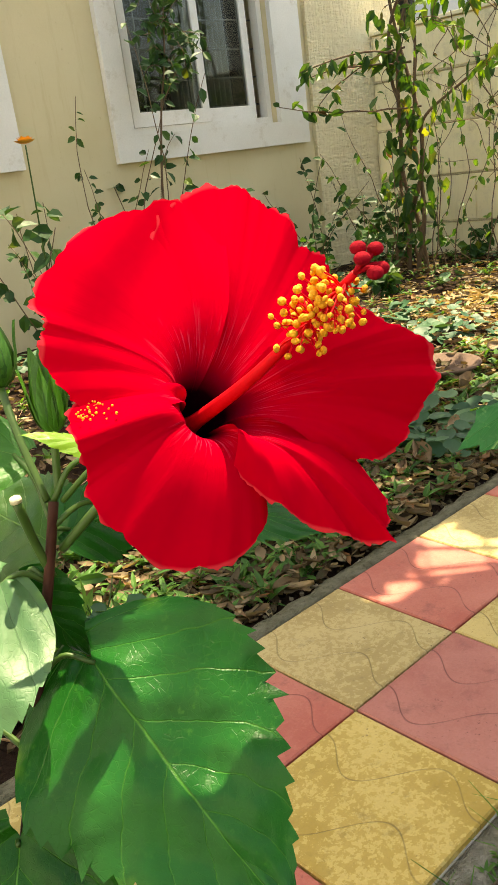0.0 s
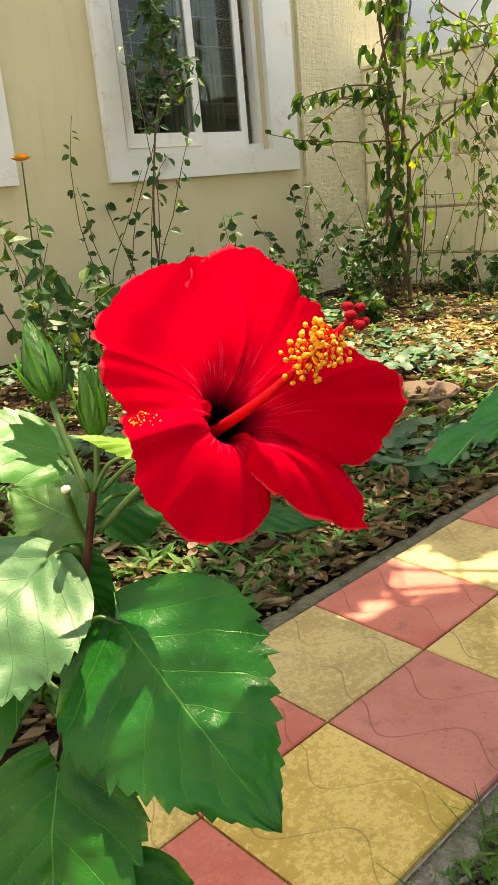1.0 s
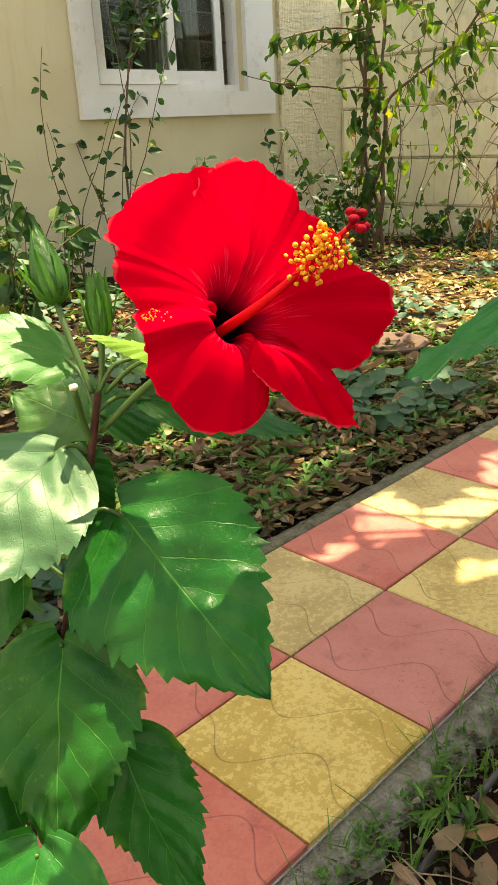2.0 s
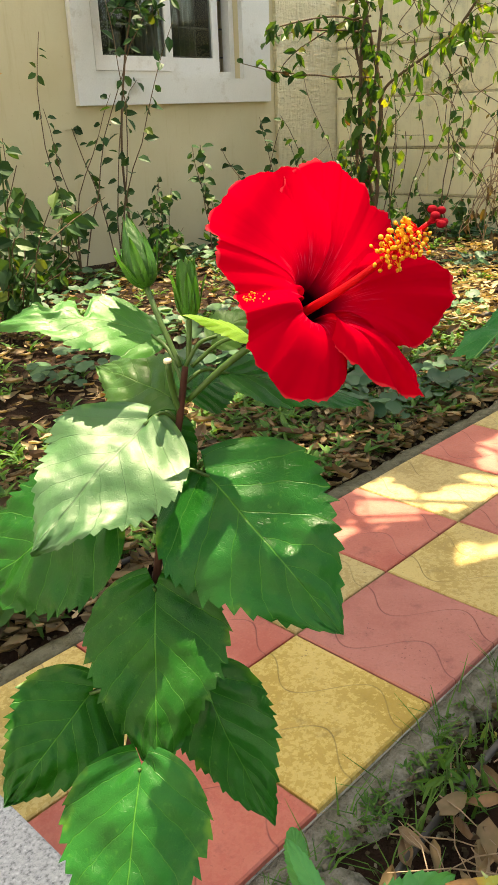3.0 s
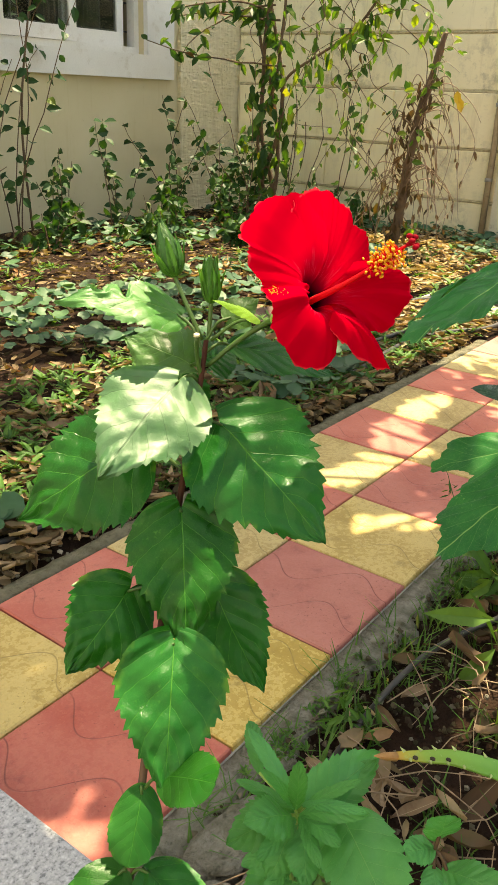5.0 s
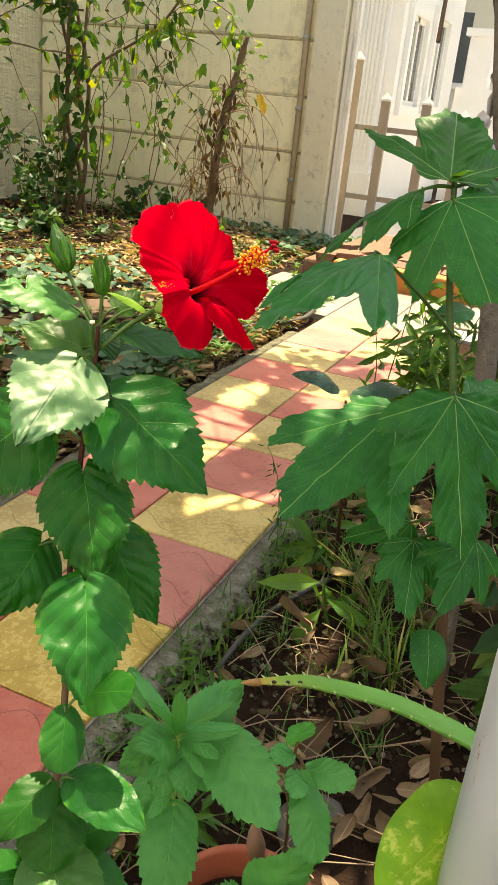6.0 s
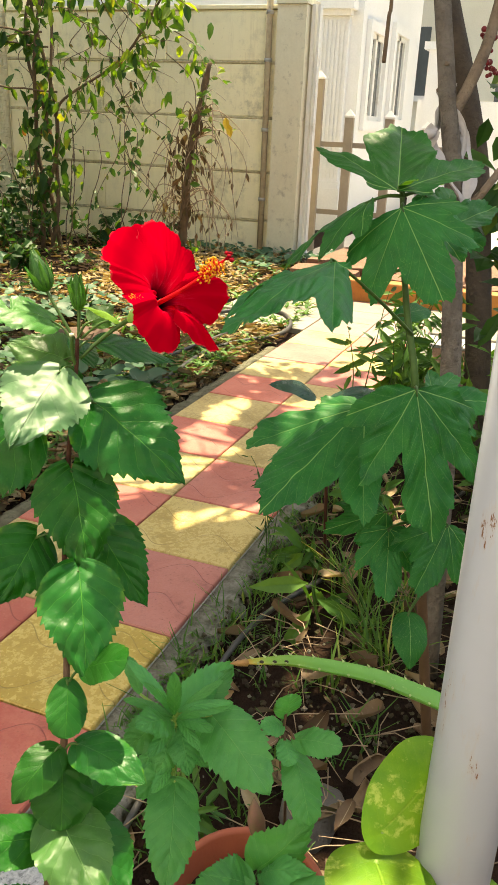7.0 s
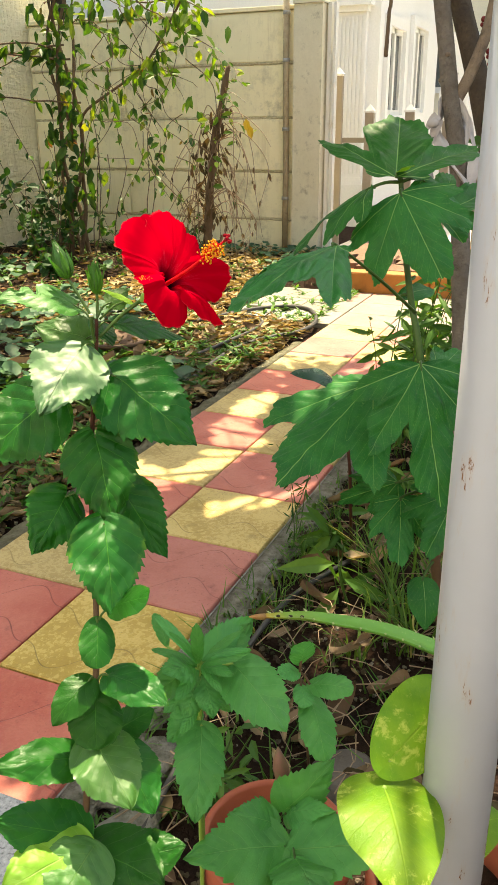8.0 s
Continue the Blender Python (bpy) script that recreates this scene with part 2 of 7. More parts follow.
def make_pole():
    k = Mat("pole_paint", 0.42)
    stretch = k.n("ShaderNodeMapping")
    stretch.inputs["Scale"].default_value = (26.0, 26.0, 7.0)
    k.to(k.coord(), stretch.inputs[0])
    r = k.noise(1.6, 6, 0.75, stretch.outputs[0])
    chips = k.grey(r, 0.635, 0.66)
    halo = k.grey(r, 0.56, 0.68, 0.0, 0.35)
    col = k.mix(k.grey(k.noise(6.0, 4), 0.3, 0.7), (0.40, 0.42, 0.48), (0.35, 0.37, 0.42))
    col = k.mix(halo, col, (0.42, 0.30, 0.20))
    col = k.mix(chips, col, (0.17, 0.075, 0.035))
    k.colour(col)
    k.rough(k.grey(chips, 0, 1, 0.38, 0.85))
    k.bump(chips, -0.3, 0.002)
    k.bump(k.noise(60.0, 3), 0.06, 0.002)
    return k.m


pole_paint = make_pole()


def make_glass():
    k = Mat("window_glass", 0.03)
    k.colour((0.05, 0.06, 0.06))
    k.b.inputs["Transmission Weight"].default_value = 0.0
    tr = k.n("ShaderNodeBsdfTransparent")
    tr.inputs[0].default_value = (0.75, 0.78, 0.76, 1)
    gl = k.n("ShaderNodeBsdfGlossy", Roughness=0.03)
    gl.inputs[0].default_value = (0.9, 0.9, 0.9, 1)
    fr = k.n("ShaderNodeFresnel", IOR=1.3)
    mx = k.n("ShaderNodeMixShader")
    k.to(fr.outputs[0], mx.inputs[0])
    k.to(tr.outputs[0], mx.inputs[1])
    k.to(gl.outputs[0], mx.inputs[2])
    k.to(mx.outputs[0], k.out.inputs[0])
    return k.m


glass = make_glass()
pane_grey = make_plain("pane_grey", (0.12, 0.13, 0.13), (0.08, 0.09, 0.09), 2.0, 0.15)
# near-black colour that stands for the dimness indoors
unlit_room = make_plain("unlit_room", (0.05, 0.05, 0.045), (0.03, 0.03, 0.03), 2.0, 0.9)
grille = make_plain("grille", (0.22, 0.22, 0.21), (0.16, 0.16, 0.15), 5.0, 0.5)
curtain_mat = make_plain("curtain", (0.24, 0.24, 0.20), (0.16, 0.16, 0.13), 6.0, 0.9)


def make_leaf(name, dark, light, vein, veins=7.0, rough=0.36, through=0.28, quilt=0.5, spots=None, edge=None, spec=0.32, strong=0.5, ribs=1.0, slant=0.24, fine_veins=0.65):
    """A leaf blade with a midrib and pinnate veins laid along its own UV: u from stalk to tip, v across."""
    k = Mat(name, rough, 0.0, spec)
    uv = k.coord("UV")
    sep = k.n("ShaderNodeSeparateXYZ")
    k.to(uv, sep.inputs[0])
    u = sep.outputs[0]
    a = k.math("ABSOLUTE", k.math("SUBTRACT", k.math("MULTIPLY", sep.outputs[1], 2.0), 1.0))
    wob = k.math("MULTIPLY", k.math("SUBTRACT", k.noise(7.0, 2, 0.5, uv), 0.5), 0.05)
    lat = k.math("ADD", k.math("SUBTRACT", u, k.math("MULTIPLY", k.math("POWER", a, 0.85), slant)), wob)
    wave = k.math("ABSOLUTE", k.math("SUBTRACT", k.math("FRACT", k.math("MULTIPLY", lat, veins)), 0.5))
    side = k.grey(wave, 0.0, 0.026, 1.0, 0.0)
    rib = k.grey(a, 0.006 * ribs, 0.026 * ribs, 1.0, 0.0)
    line = k.math("MAXIMUM", rib, k.math("MULTIPLY", side, fine_veins))
    v3 = k.n("ShaderNodeTexVoronoi", Scale=34.0)
    v3.feature = "DISTANCE_TO_EDGE"
    k.to(uv, v3.inputs["Vector"])
    net = k.grey(v3.outputs["Distance"], 0.0, 0.05, 1.0, 0.0)
    big = k.noise(28.0, 4, 0.6)
    fine = k.noise(700.0, 2, 0.5)
    col = k.mix(k.grey(big, 0.3, 0.7), dark, light)
    if edge:
        rim = k.math("MULTIPLY", k.grey(a, 0.8, 1.0), k.grey(k.noise(60.0, 3), 0.56, 0.72))
        col = k.mix(rim, col, edge)
    rnd = k.n("ShaderNodeHueSaturation")
    r = k.random()
    k.to(k.grey(r, 0, 1, 0.82, 1.18), rnd.inputs["Value"])
    k.to(k.grey(r, 0, 1, 0.488, 0.506), rnd.inputs["Hue"])
    k.to(col, rnd.inputs["Color"])
    col = rnd.outputs[0]
    if spots:
        sp = k.math("MULTIPLY", k.noise(90.0, 5, 0.7, None, 0.4), k.grey(k.noise(14.0, 2), 0.35, 0.65, 0.75, 1.15))
        col = k.mix(k.grey(sp, 0.52, 0.64, 0.0, 0.75), col, spots)
    fleck = k.math("MULTIPLY", k.grey(k.noise(330.0, 3, 0.6), 0.60, 0.72), k.grey(k.noise(45.0, 2), 0.45, 0.65))
    col = k.mix(k.math("MULTIPLY", fleck, 0.35), col, vein)
    col = k.mix(k.math("MULTIPLY", net, 0.07), col, vein)
    col = k.mix(k.math("MULTIPLY", line, strong), col, vein)
    k.colour(col)
    k.rough(k.grey(big, 0.3, 0.7, rough * 0.8, rough * 1.3))
    k.bump(k.math("COSINE", k.math("MULTIPLY", lat, veins * 2 * math.pi)), quilt, 0.0011)
    k.bump(k.math("MULTIPLY", line, -1.0), 0.45, 0.0010)
    k.bump(k.noise(110.0, 4, 0.65), 0.30, 0.0016)
    k.bump(k.math("MULTIPLY", net, -1.0), 0.22, 0.0006)
    k.bump(fine, 0.08, 0.0003)
    k.thin(k.mix(1.0, col, (1.9, 1.75, 0.7), "MULTIPLY"), through)
    return k.m


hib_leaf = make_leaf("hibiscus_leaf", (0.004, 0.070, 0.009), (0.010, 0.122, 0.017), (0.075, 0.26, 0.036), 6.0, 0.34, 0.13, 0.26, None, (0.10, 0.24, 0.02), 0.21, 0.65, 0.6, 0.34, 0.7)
# paler copy of hib_leaf: sunlight on single leaves is put into the colour
hib_sunlit = make_leaf("hibiscus_leaf_sunlit", (0.032, 0.145, 0.024), (0.055, 0.19, 0.032), (0.15, 0.32, 0.08), 6.0, 0.42, 0.30, 0.10, None, None, 0.55, 0.5, 0.8, 0.34)
# lighter base, strong gloss and a coat stand in for a sun glint
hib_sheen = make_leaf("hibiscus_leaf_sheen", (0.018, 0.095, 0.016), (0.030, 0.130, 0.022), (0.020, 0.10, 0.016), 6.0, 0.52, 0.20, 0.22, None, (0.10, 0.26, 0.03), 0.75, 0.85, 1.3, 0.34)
wax = hib_sheen.node_tree.nodes["Principled BSDF"].inputs
wax["Coat Weight"].default_value, wax["Coat Roughness"].default_value = 0.6, 0.50
bud_green = make_leaf("bud_green", (0.030, 0.150, 0.014), (0.06, 0.22, 0.026), (0.12, 0.30, 0.07), 5.0, 0.40, 0.22, 0.1, None, (0.28, 0.46, 0.12), 0.36)
bud_dark = make_leaf("bud_core_green", (0.016, 0.090, 0.010), (0.030, 0.135, 0.016), (0.12, 0.30, 0.07), 5.0, 0.40, 0.22, 0.1, None, (0.22, 0.40, 0.10), 0.36)
hib_small = make_leaf("hibiscus_leaf_small", (0.007, 0.080, 0.012), (0.016, 0.122, 0.018), (0.06, 0.22, 0.035), 5.0, 0.32, 0.24, 0.10, None, (0.10, 0.24, 0.02), 0.18, 0.5, 0.8, 0.34)
hib_young = make_leaf("hibiscus_leaf_young", (0.13, 0.30, 0.03), (0.19, 0.38, 0.05), (0.30, 0.46, 0.12), 6.0, 0.35, 0.35, 0.12)
fg_leaf = make_leaf("seedling_leaf", (0.038, 0.225, 0.052), (0.070, 0.305, 0.082), (0.14, 0.36, 0.095), 7.0, 0.44, 0.30, 0.20, None, None, 0.45, 0.5, 0.7)
tith_leaf = make_leaf("tithonia_leaf", (0.008, 0.100, 0.020), (0.020, 0.165, 0.032), (0.24, 0.44, 0.15), 8.0, 0.42, 0.26, 0.06, None, None, 0.26, 0.75, 0.75, 0.5, 0.34)
pothos_leaf = make_leaf("pothos_leaf", (0.085, 0.225, 0.016), (0.17, 0.32, 0.022), (0.27, 0.42, 0.06), 9.0, 0.42, 0.26, 0.04, (0.42, 0.50, 0.12), None, 0.22, 0.40, 1.3, 0.30, 0.35)
banana_leaf = make_leaf("dark_leaf", (0.016, 0.060, 0.040), (0.03, 0.09, 0.055), (0.06, 0.14, 0.08), 16.0, 0.25, 0.10, 0.25)


def make_foliage(name, stops, rough=0.5, through=0.35):
    k = Mat(name, rough, 0.0, 0.22)
    col = k.ramp(k.random(True), stops)
    col = k.mix(k.grey(k.noise(35.0, 3), 0.35, 0.7, 0.0, 0.35), col, (0.03, 0.07, 0.015))
    k.colour(col)
    k.thin(k.mix(1.0, col, (1.9, 1.7, 0.6), "MULTIPLY"), through)
    return k.m


foliage_dark = make_foliage("foliage_dark", [(0.0, (0.012, 0.048, 0.012)), (0.5, (0.024, 0.082, 0.018)), (0.9, (0.050, 0.13, 0.024)), (1.0, (0.13, 0.18, 0.03))])
foliage_wall = make_foliage("foliage_wall", [(0.0, (0.012, 0.045, 0.014)), (0.6, (0.022, 0.075, 0.020)), (0.93, (0.045, 0.11, 0.024)), (1.0, (0.16, 0.20, 0.03))], 0.5, 0.16)
foliage_vine = make_foliage("foliage_vine", [(0.0, (0.018, 0.060, 0.014)), (0.62, (0.032, 0.088, 0.018)), (0.88, (0.085, 0.17, 0.03)), (0.96, (0.20, 0.22, 0.04)), (1.0, (0.16, 0.055, 0.03))], 0.45, 0.45)
foliage_lime = make_foliage("foliage_lime", [(0.0, (0.045, 0.12, 0.018)), (0.6, (0.11, 0.22, 0.026)), (1.0, (0.24, 0.33, 0.045))], 0.45, 0.42)
foliage_cover = make_foliage("foliage_cover", [(0.0, (0.022, 0.072, 0.040)), (0.6, (0.045, 0.12, 0.060)), (1.0, (0.075, 0.165, 0.07))], 0.5, 0.15)
grass_blade = make_foliage("grass_blade", [(0.0, (0.045, 0.11, 0.025)), (0.55, (0.085, 0.20, 0.040)), (0.88, (0.17, 0.28, 0.07)), (1.0, (0.36, 0.32, 0.14))], 0.45, 0.35)
foliage_weed = make_foliage("foliage_weed", [(0.0, (0.04, 0.12, 0.025)), (0.6, (0.075, 0.19, 0.035)), (1.0, (0.12, 0.24, 0.05))], 0.5, 0.3)
crumb_mat = make_foliage("crumbs", [(0.0, (0.03, 0.018, 0.012)), (0.5, (0.075, 0.05, 0.034)), (0.8, (0.15, 0.12, 0.09)), (1.0, (0.24, 0.22, 0.18))], 0.95, 0.0)
# straw tones raised above litter_mat to carry the sunlit look of that ground
straw_mat = make_foliage("straw_litter", [(0.0, (0.30, 0.20, 0.11)), (0.4, (0.48, 0.35, 0.20)), (0.8, (0.60, 0.47, 0.30)), (1.0, (0.42, 0.24, 0.10))], 0.8, 0.12)
litter_mat = make_foliage("litter", [(0.0, (0.05, 0.030, 0.018)), (0.35, (0.14, 0.088, 0.050)), (0.70, (0.28, 0.19, 0.112)), (0.90, (0.46, 0.345, 0.22)), (1.0, (0.26, 0.10, 0.04))], 0.75, 0.12)
dead_mat = make_foliage("dead_leaf", [(0.0, (0.05, 0.028, 0.018)), (0.6, (0.11, 0.060, 0.036)), (1.0, (0.22, 0.13, 0.075))], 0.8, 0.15)


def make_dry():
    k = Mat("dry_leaf", 0.7, 0.0, 0.3)
    uv = k.coord("UV")
    sep = k.n("ShaderNodeSeparateXYZ")
    k.to(uv, sep.inputs[0])
    a = k.math("ABSOLUTE", k.math("SUBTRACT", k.math("MULTIPLY", sep.outputs[1], 2.0), 1.0))
    col = k.ramp(k.random(), [(0.0, (0.10, 0.060, 0.034)), (0.5, (0.19, 0.122, 0.070)), (1.0, (0.33, 0.235, 0.145))])
    col = k.mix(k.grey(k.noise(40.0, 5, 0.7), 0.5, 0.75, 0.0, 0.7), col, (0.12, 0.065, 0.035))
    col = k.mix(k.grey(a, 0.01, 0.06, 0.6, 0.0), col, (0.50, 0.42, 0.28))
    k.colour(col)
    k.bump(k.noise(60.0, 4), 0.4, 0.003)
    k.thin(col, 0.12)
    return k.m


dry_mat = make_dry()


def make_petal():
    k = Mat("petal_red", 0.7, 0.0, 0.0)
    uv = k.coord("UV")
    sep = k.n("ShaderNodeSeparateXYZ")
    k.to(uv, sep.inputs[0])
    u, v = sep.outputs[0], sep.outputs[1]
    comb = k.n("ShaderNodeCombineXYZ")
    k.to(k.math("MULTIPLY", u, 1.2), comb.inputs[0])
    k.to(k.math("MULTIPLY", v, 22.0), comb.inputs[1])
    streak = k.noise(2.2, 4, 0.6, comb.outputs[0], 0.2)
    col = k.ramp(u, [(0.0, (0.004, 0.0002, 0.001)), (0.19, (0.007, 0.0003, 0.002)), (0.27, (0.14, 0.0006, 0.010)), (0.38, (0.40, 0.0006, 0.013)), (0.990, (0.49, 0.0005, 0.014)), (1.0, (0.60, 0.03, 0.045))])
    pale = k.math("MULTIPLY", k.grey(streak, 0.52, 0.7), k.grey(u, 0.30, 0.40))
    pale = k.math("MULTIPLY", pale, k.grey(u, 0.36, 0.60, 0.42, 0.0))
    col = k.mix(pale, col, (0.72, 0.13, 0.27))
    k.colour(col)
    k.bump(streak, 0.10, 0.0014)
    k.bump(k.noise(160.0, 3), 0.15, 0.0006)
    k.thin(k.mix(1.0, col, (1.3, 1.0, 1.0), "MULTIPLY"), 0.14)
    return k.m


petal_red = make_petal()
column_red = make_plain("column_red", (0.56, 0.003, 0.010), (0.66, 0.005, 0.014), 200.0, 0.5, 0.2, 700.0, 0.0004, None, 0.12)
stigma_red = make_plain("stigma_red", (0.30, 0.003, 0.014), (0.20, 0.002, 0.010), 300.0, 0.8, 0.5, 900.0, 0.0005, None, 0.08)
pollen = make_plain("pollen", (0.82, 0.40, 0.02), (0.70, 0.27, 0.012), 400.0, 0.7, 0.6, 1500.0, 0.0005)
pink_bud = make_plain("pink_bud", (0.24, 0.095, 0.08), (0.17, 0.12, 0.06), 120.0, 0.5, 0.2, 300.0, 0.0005)
orange_petal = make_plain("orange_petal", (0.85, 0.42, 0.06), (0.78, 0.32, 0.03), 40.0, 0.6)
yellow_leaf_mat = make_plain("yellow_leaf", (0.72, 0.48, 0.04), (0.64, 0.40, 0.03), 40.0, 0.6)
berry_red = make_plain("berry_red", (0.22, 0.010, 0.012), (0.12, 0.008, 0.010), 90.0, 0.4, 0.2, 200.0, 0.0006)
red_flower = make_plain("red_flower", (0.40, 0.03, 0.02), (0.30, 0.05, 0.02), 40.0, 0.6)
def make_aloe():
    k = Mat("aloe_skin", 0.45, 0.0, 0.25)
    sep = k.n("ShaderNodeSeparateXYZ")
    k.to(k.coord("UV"), sep.inputs[0])
    u = k.math("ADD", sep.outputs[0], k.math("MULTIPLY", k.math("SUBTRACT", k.noise(45.0, 3), 0.5), 0.10))
    col = k.ramp(u, [(0.0, (0.085, 0.26, 0.045)), (0.70, (0.12, 0.31, 0.05)), (0.86, (0.22, 0.36, 0.055)), (0.93, (0.42, 0.34, 0.05)), (0.975, (0.46, 0.19, 0.035)), (1.0, (0.20, 0.075, 0.03))])
    col = k.mix(k.grey(k.noise(160.0, 3), 0.62, 0.70, 0.0, 0.4), col, (0.30, 0.44, 0.16))
    k.colour(col)
    k.bump(k.noise(120.0, 3), 0.12, 0.0008)
    return k.m


aloe_mat = make_aloe()
tooth_pale = make_plain("aloe_tooth", (0.42, 0.50, 0.22), (0.36, 0.44, 0.18), 80.0, 0.6)
aloe_spot = make_plain("aloe_spot", (0.03, 0.022, 0.015), (0.05, 0.03, 0.02), 90.0, 0.7)
aloe_end = make_plain("aloe_dry", (0.42, 0.24, 0.08), (0.34, 0.16, 0.06), 60.0, 0.6)

# ---------------------------------------------------------------- mesh helpers


class Geo:
    """Gathers points, faces and leaf coordinates for one mesh."""

    def __init__(self):
        self.v, self.f, self.uv = [], [], []

    def grid(self, pts, uvs, rows, cols):
        o = len(self.v)
        self.v += pts
        self.uv += uvs
        for i in range(rows - 1):
            for j in range(cols - 1):
                a = o + i * cols + j
                self.f.append((a, a + 1, a + cols + 1, a + cols))

    def tube(self, points, radii, sides=8, caps=True):
        points = [Vector(p) for p in points]
        if isinstance(radii, (int, float)):
            radii = [radii] * len(points)
        o = len(self.v)
        side = None
        for i, p in enumerate(points):
            d = (points[min(i + 1, len(points) - 1)] - points[max(i - 1, 0)])
            d = d.normalized() if d.length > 1e-9 else Vector((0, 0, 1))
            if side is None:
                side = d.orthogonal().normalized()
            side = (side - d * side.dot(d)).normalized()
            up = d.cross(side)
            for k in range(sides):
                a = 2 * math.pi * k / sides
                self.v.append(p + (side * math.cos(a) + up * math.sin(a)) * radii[i])
                self.uv.append((i / max(1, len(points) - 1), k / sides))
        n = len(points)
        for i in range(n - 1):
            for k in range(sides):
                a, b = o + i * sides + k, o + i * sides + (k + 1) % sides
                self.f.append((a, b, b + sides, a + sides))
        if caps:
            self.f.append(tuple(o + k for k in reversed(range(sides))))
            self.f.append(tuple(o + (n - 1) * sides + k for k in range(sides)))
        return self

    def box(self, lo, hi):
        o = len(self.v)
        for z in (lo[2], hi[2]):
            for x, y in ((lo[0], lo[1]), (hi[0], lo[1]), (hi[0], hi[1]), (lo[0], hi[1])):
                self.v.append(Vector((x, y, z)))
                self.uv.append((0, 0))
        for q in ((3, 2, 1, 0), (4, 5, 6, 7), (0, 1, 5, 4), (1, 2, 6, 5), (2, 3, 7, 6), (3, 0, 4, 7)):
            self.f.append(tuple(o + i for i in q))
        return self

    def ball(self, c, r, rings=5, sides=7, squash=1.0):
        c = Vector(c)
        o = len(self.v)
        for i in range(rings + 1):
            th = math.pi * i / rings
            for k in range(sides):
                ph = 2 * math.pi * k / sides
                self.v.append(c + Vector((math.sin(th) * math.cos(ph), math.sin(th) * math.sin(ph), math.cos(th) * squash)) * r)
                self.uv.append((0, 0))
        for i in range(rings):
            for k in range(sides):
                a, b = o + i * sides + k, o + i * sides + (k + 1) % sides
                self.f.append((a, a + sides, b + sides, b))
        return self

    def spin(self, c, profile, sides=32):
        """A turned form: profile of (radius, height) about the upright through c."""
        o = len(self.v)
        n = len(profile)
        for r, z in profile:
            for k in range(sides):
                a = 2 * math.pi * k / sides
                self.v.append(Vector((c[0] + r * math.cos(a), c[1] + r * math.sin(a), c[2] + z)))
                self.uv.append((0, 0))
        for i in range(n - 1):
            for k in range(sides):
                a, b = o + i * sides + k, o + i * sides + (k + 1) % sides
                self.f.append((a, b, b + sides, a + sides))
        return self

    def small_leaf(self, p, d, n, length, width, curl=0.0):
        """A folded leaf of eight triangles for crowns and creepers."""
        d = d.normalized()
        x = d.cross(n)
        x = x.normalized() if x.length > 1e-6 else d.orthogonal().normalized()
        n = x.cross(d)
        o = len(self.v)
        for s, w in ((0, 0), (0.3, 0.46), (0.65, 0.40), (1.0, 0)):
            mid = p + d * (length * s) - n * (curl * length * s * s)
            if w == 0:
                self.v.append(mid)
                self.uv.append((s, 0.5))
            else:
                lift = n * (width * 0.16)
                self.v += [mid - x * (w * width) + lift, mid, mid + x * (w * width) + lift]
                self.uv += [(s, 0), (s, 0.5), (s, 1)]
        for q in ((0, 2, 1), (0, 3, 2), (1, 2, 5, 4), (2, 3, 6, 5), (4, 5, 7), (5, 6, 7)):
            self.f.append(tuple(o + i for i in q))

    def mesh(self, name, smooth=True):
        me = bpy.data.meshes.new(name)
        me.from_pydata([tuple(p) for p in self.v], [], self.f)
        if smooth:
            me.polygons.foreach_set("use_smooth", [True] * len(me.polygons))
        lay = me.uv_layers.new(name="UVMap")
        idx = np.empty(len(me.loops), dtype=np.int32)
        me.loops.foreach_get("vertex_index", idx)
        lay.data.foreach_set("uv", np.array(self.uv, dtype=np.float32)[idx].ravel())
        me.update()
        return me


def thing(name, at, label, category, group="", kind=""):
    e = new(name)
    e.empty_display_size = 0.05
    e.location = at
    return tagged(e, label, category, group, kind)


def part(name, geo, material, parent=None, label="", smooth=True, kind=""):
    ob = new(name, geo.mesh(name, smooth) if isinstance(geo, Geo) else geo)
    if not ob.data.materials:
        ob.data.materials.append(material)
    if parent is not None:
        ob.parent = parent
        if parent.type == "EMPTY":
            ob.matrix_parent_inverse = Matrix.Translation(-Vector(parent.location))
    return tagged(ob, label, "", "", kind)


def solid(name, geo, material, label, category, kind="", group="", smooth=False, bevel=0.0):
    ob = part(name, geo, material, None, "", smooth)
    if bevel:
        b = ob.modifiers.new("bevel", "BEVEL")
        b.width, b.segments, b.limit_method = bevel, 2, "ANGLE"
    return tagged(ob, label, category, group, kind)


def curve_points(ctrl, n):
    """A smooth line through the control points."""
    c = [Vector(p) for p in ctrl]
    c = [c[0] * 2 - c[1]] + c + [c[-1] * 2 - c[-2]]
    out = []
    spans = len(c) - 3
    for i in range(n):
        t = i / (n - 1) * spans
        k = min(int(t), spans - 1)
        t -= k
        a, b, d, e = c[k:k + 4]
        out.append(0.5 * ((2 * b) + (d - a) * t + (2 * a - 5 * b + 4 * d - e) * t * t + (3 * b - a - 3 * d + e) * t ** 3))
    return out


def taper(a, b, n):
    return [a + (b - a) * i / (n - 1) for i in range(n)]


def ovate(s):
    return 2.06 * max(0.0, s) ** 0.42 * max(0.0, 1 - s) ** 0.82


def serrate(s):
    """Full rounded base, widest near a third, drawn out to a point."""
    if s < 0.30:
        return max(0.12, math.sqrt(max(0.0, 1 - (1 - s / 0.30) ** 2)))
    k = (s - 0.30) / 0.70
    return max(0.0, (1 - k ** 1.5) * (1 - 0.12 * k))


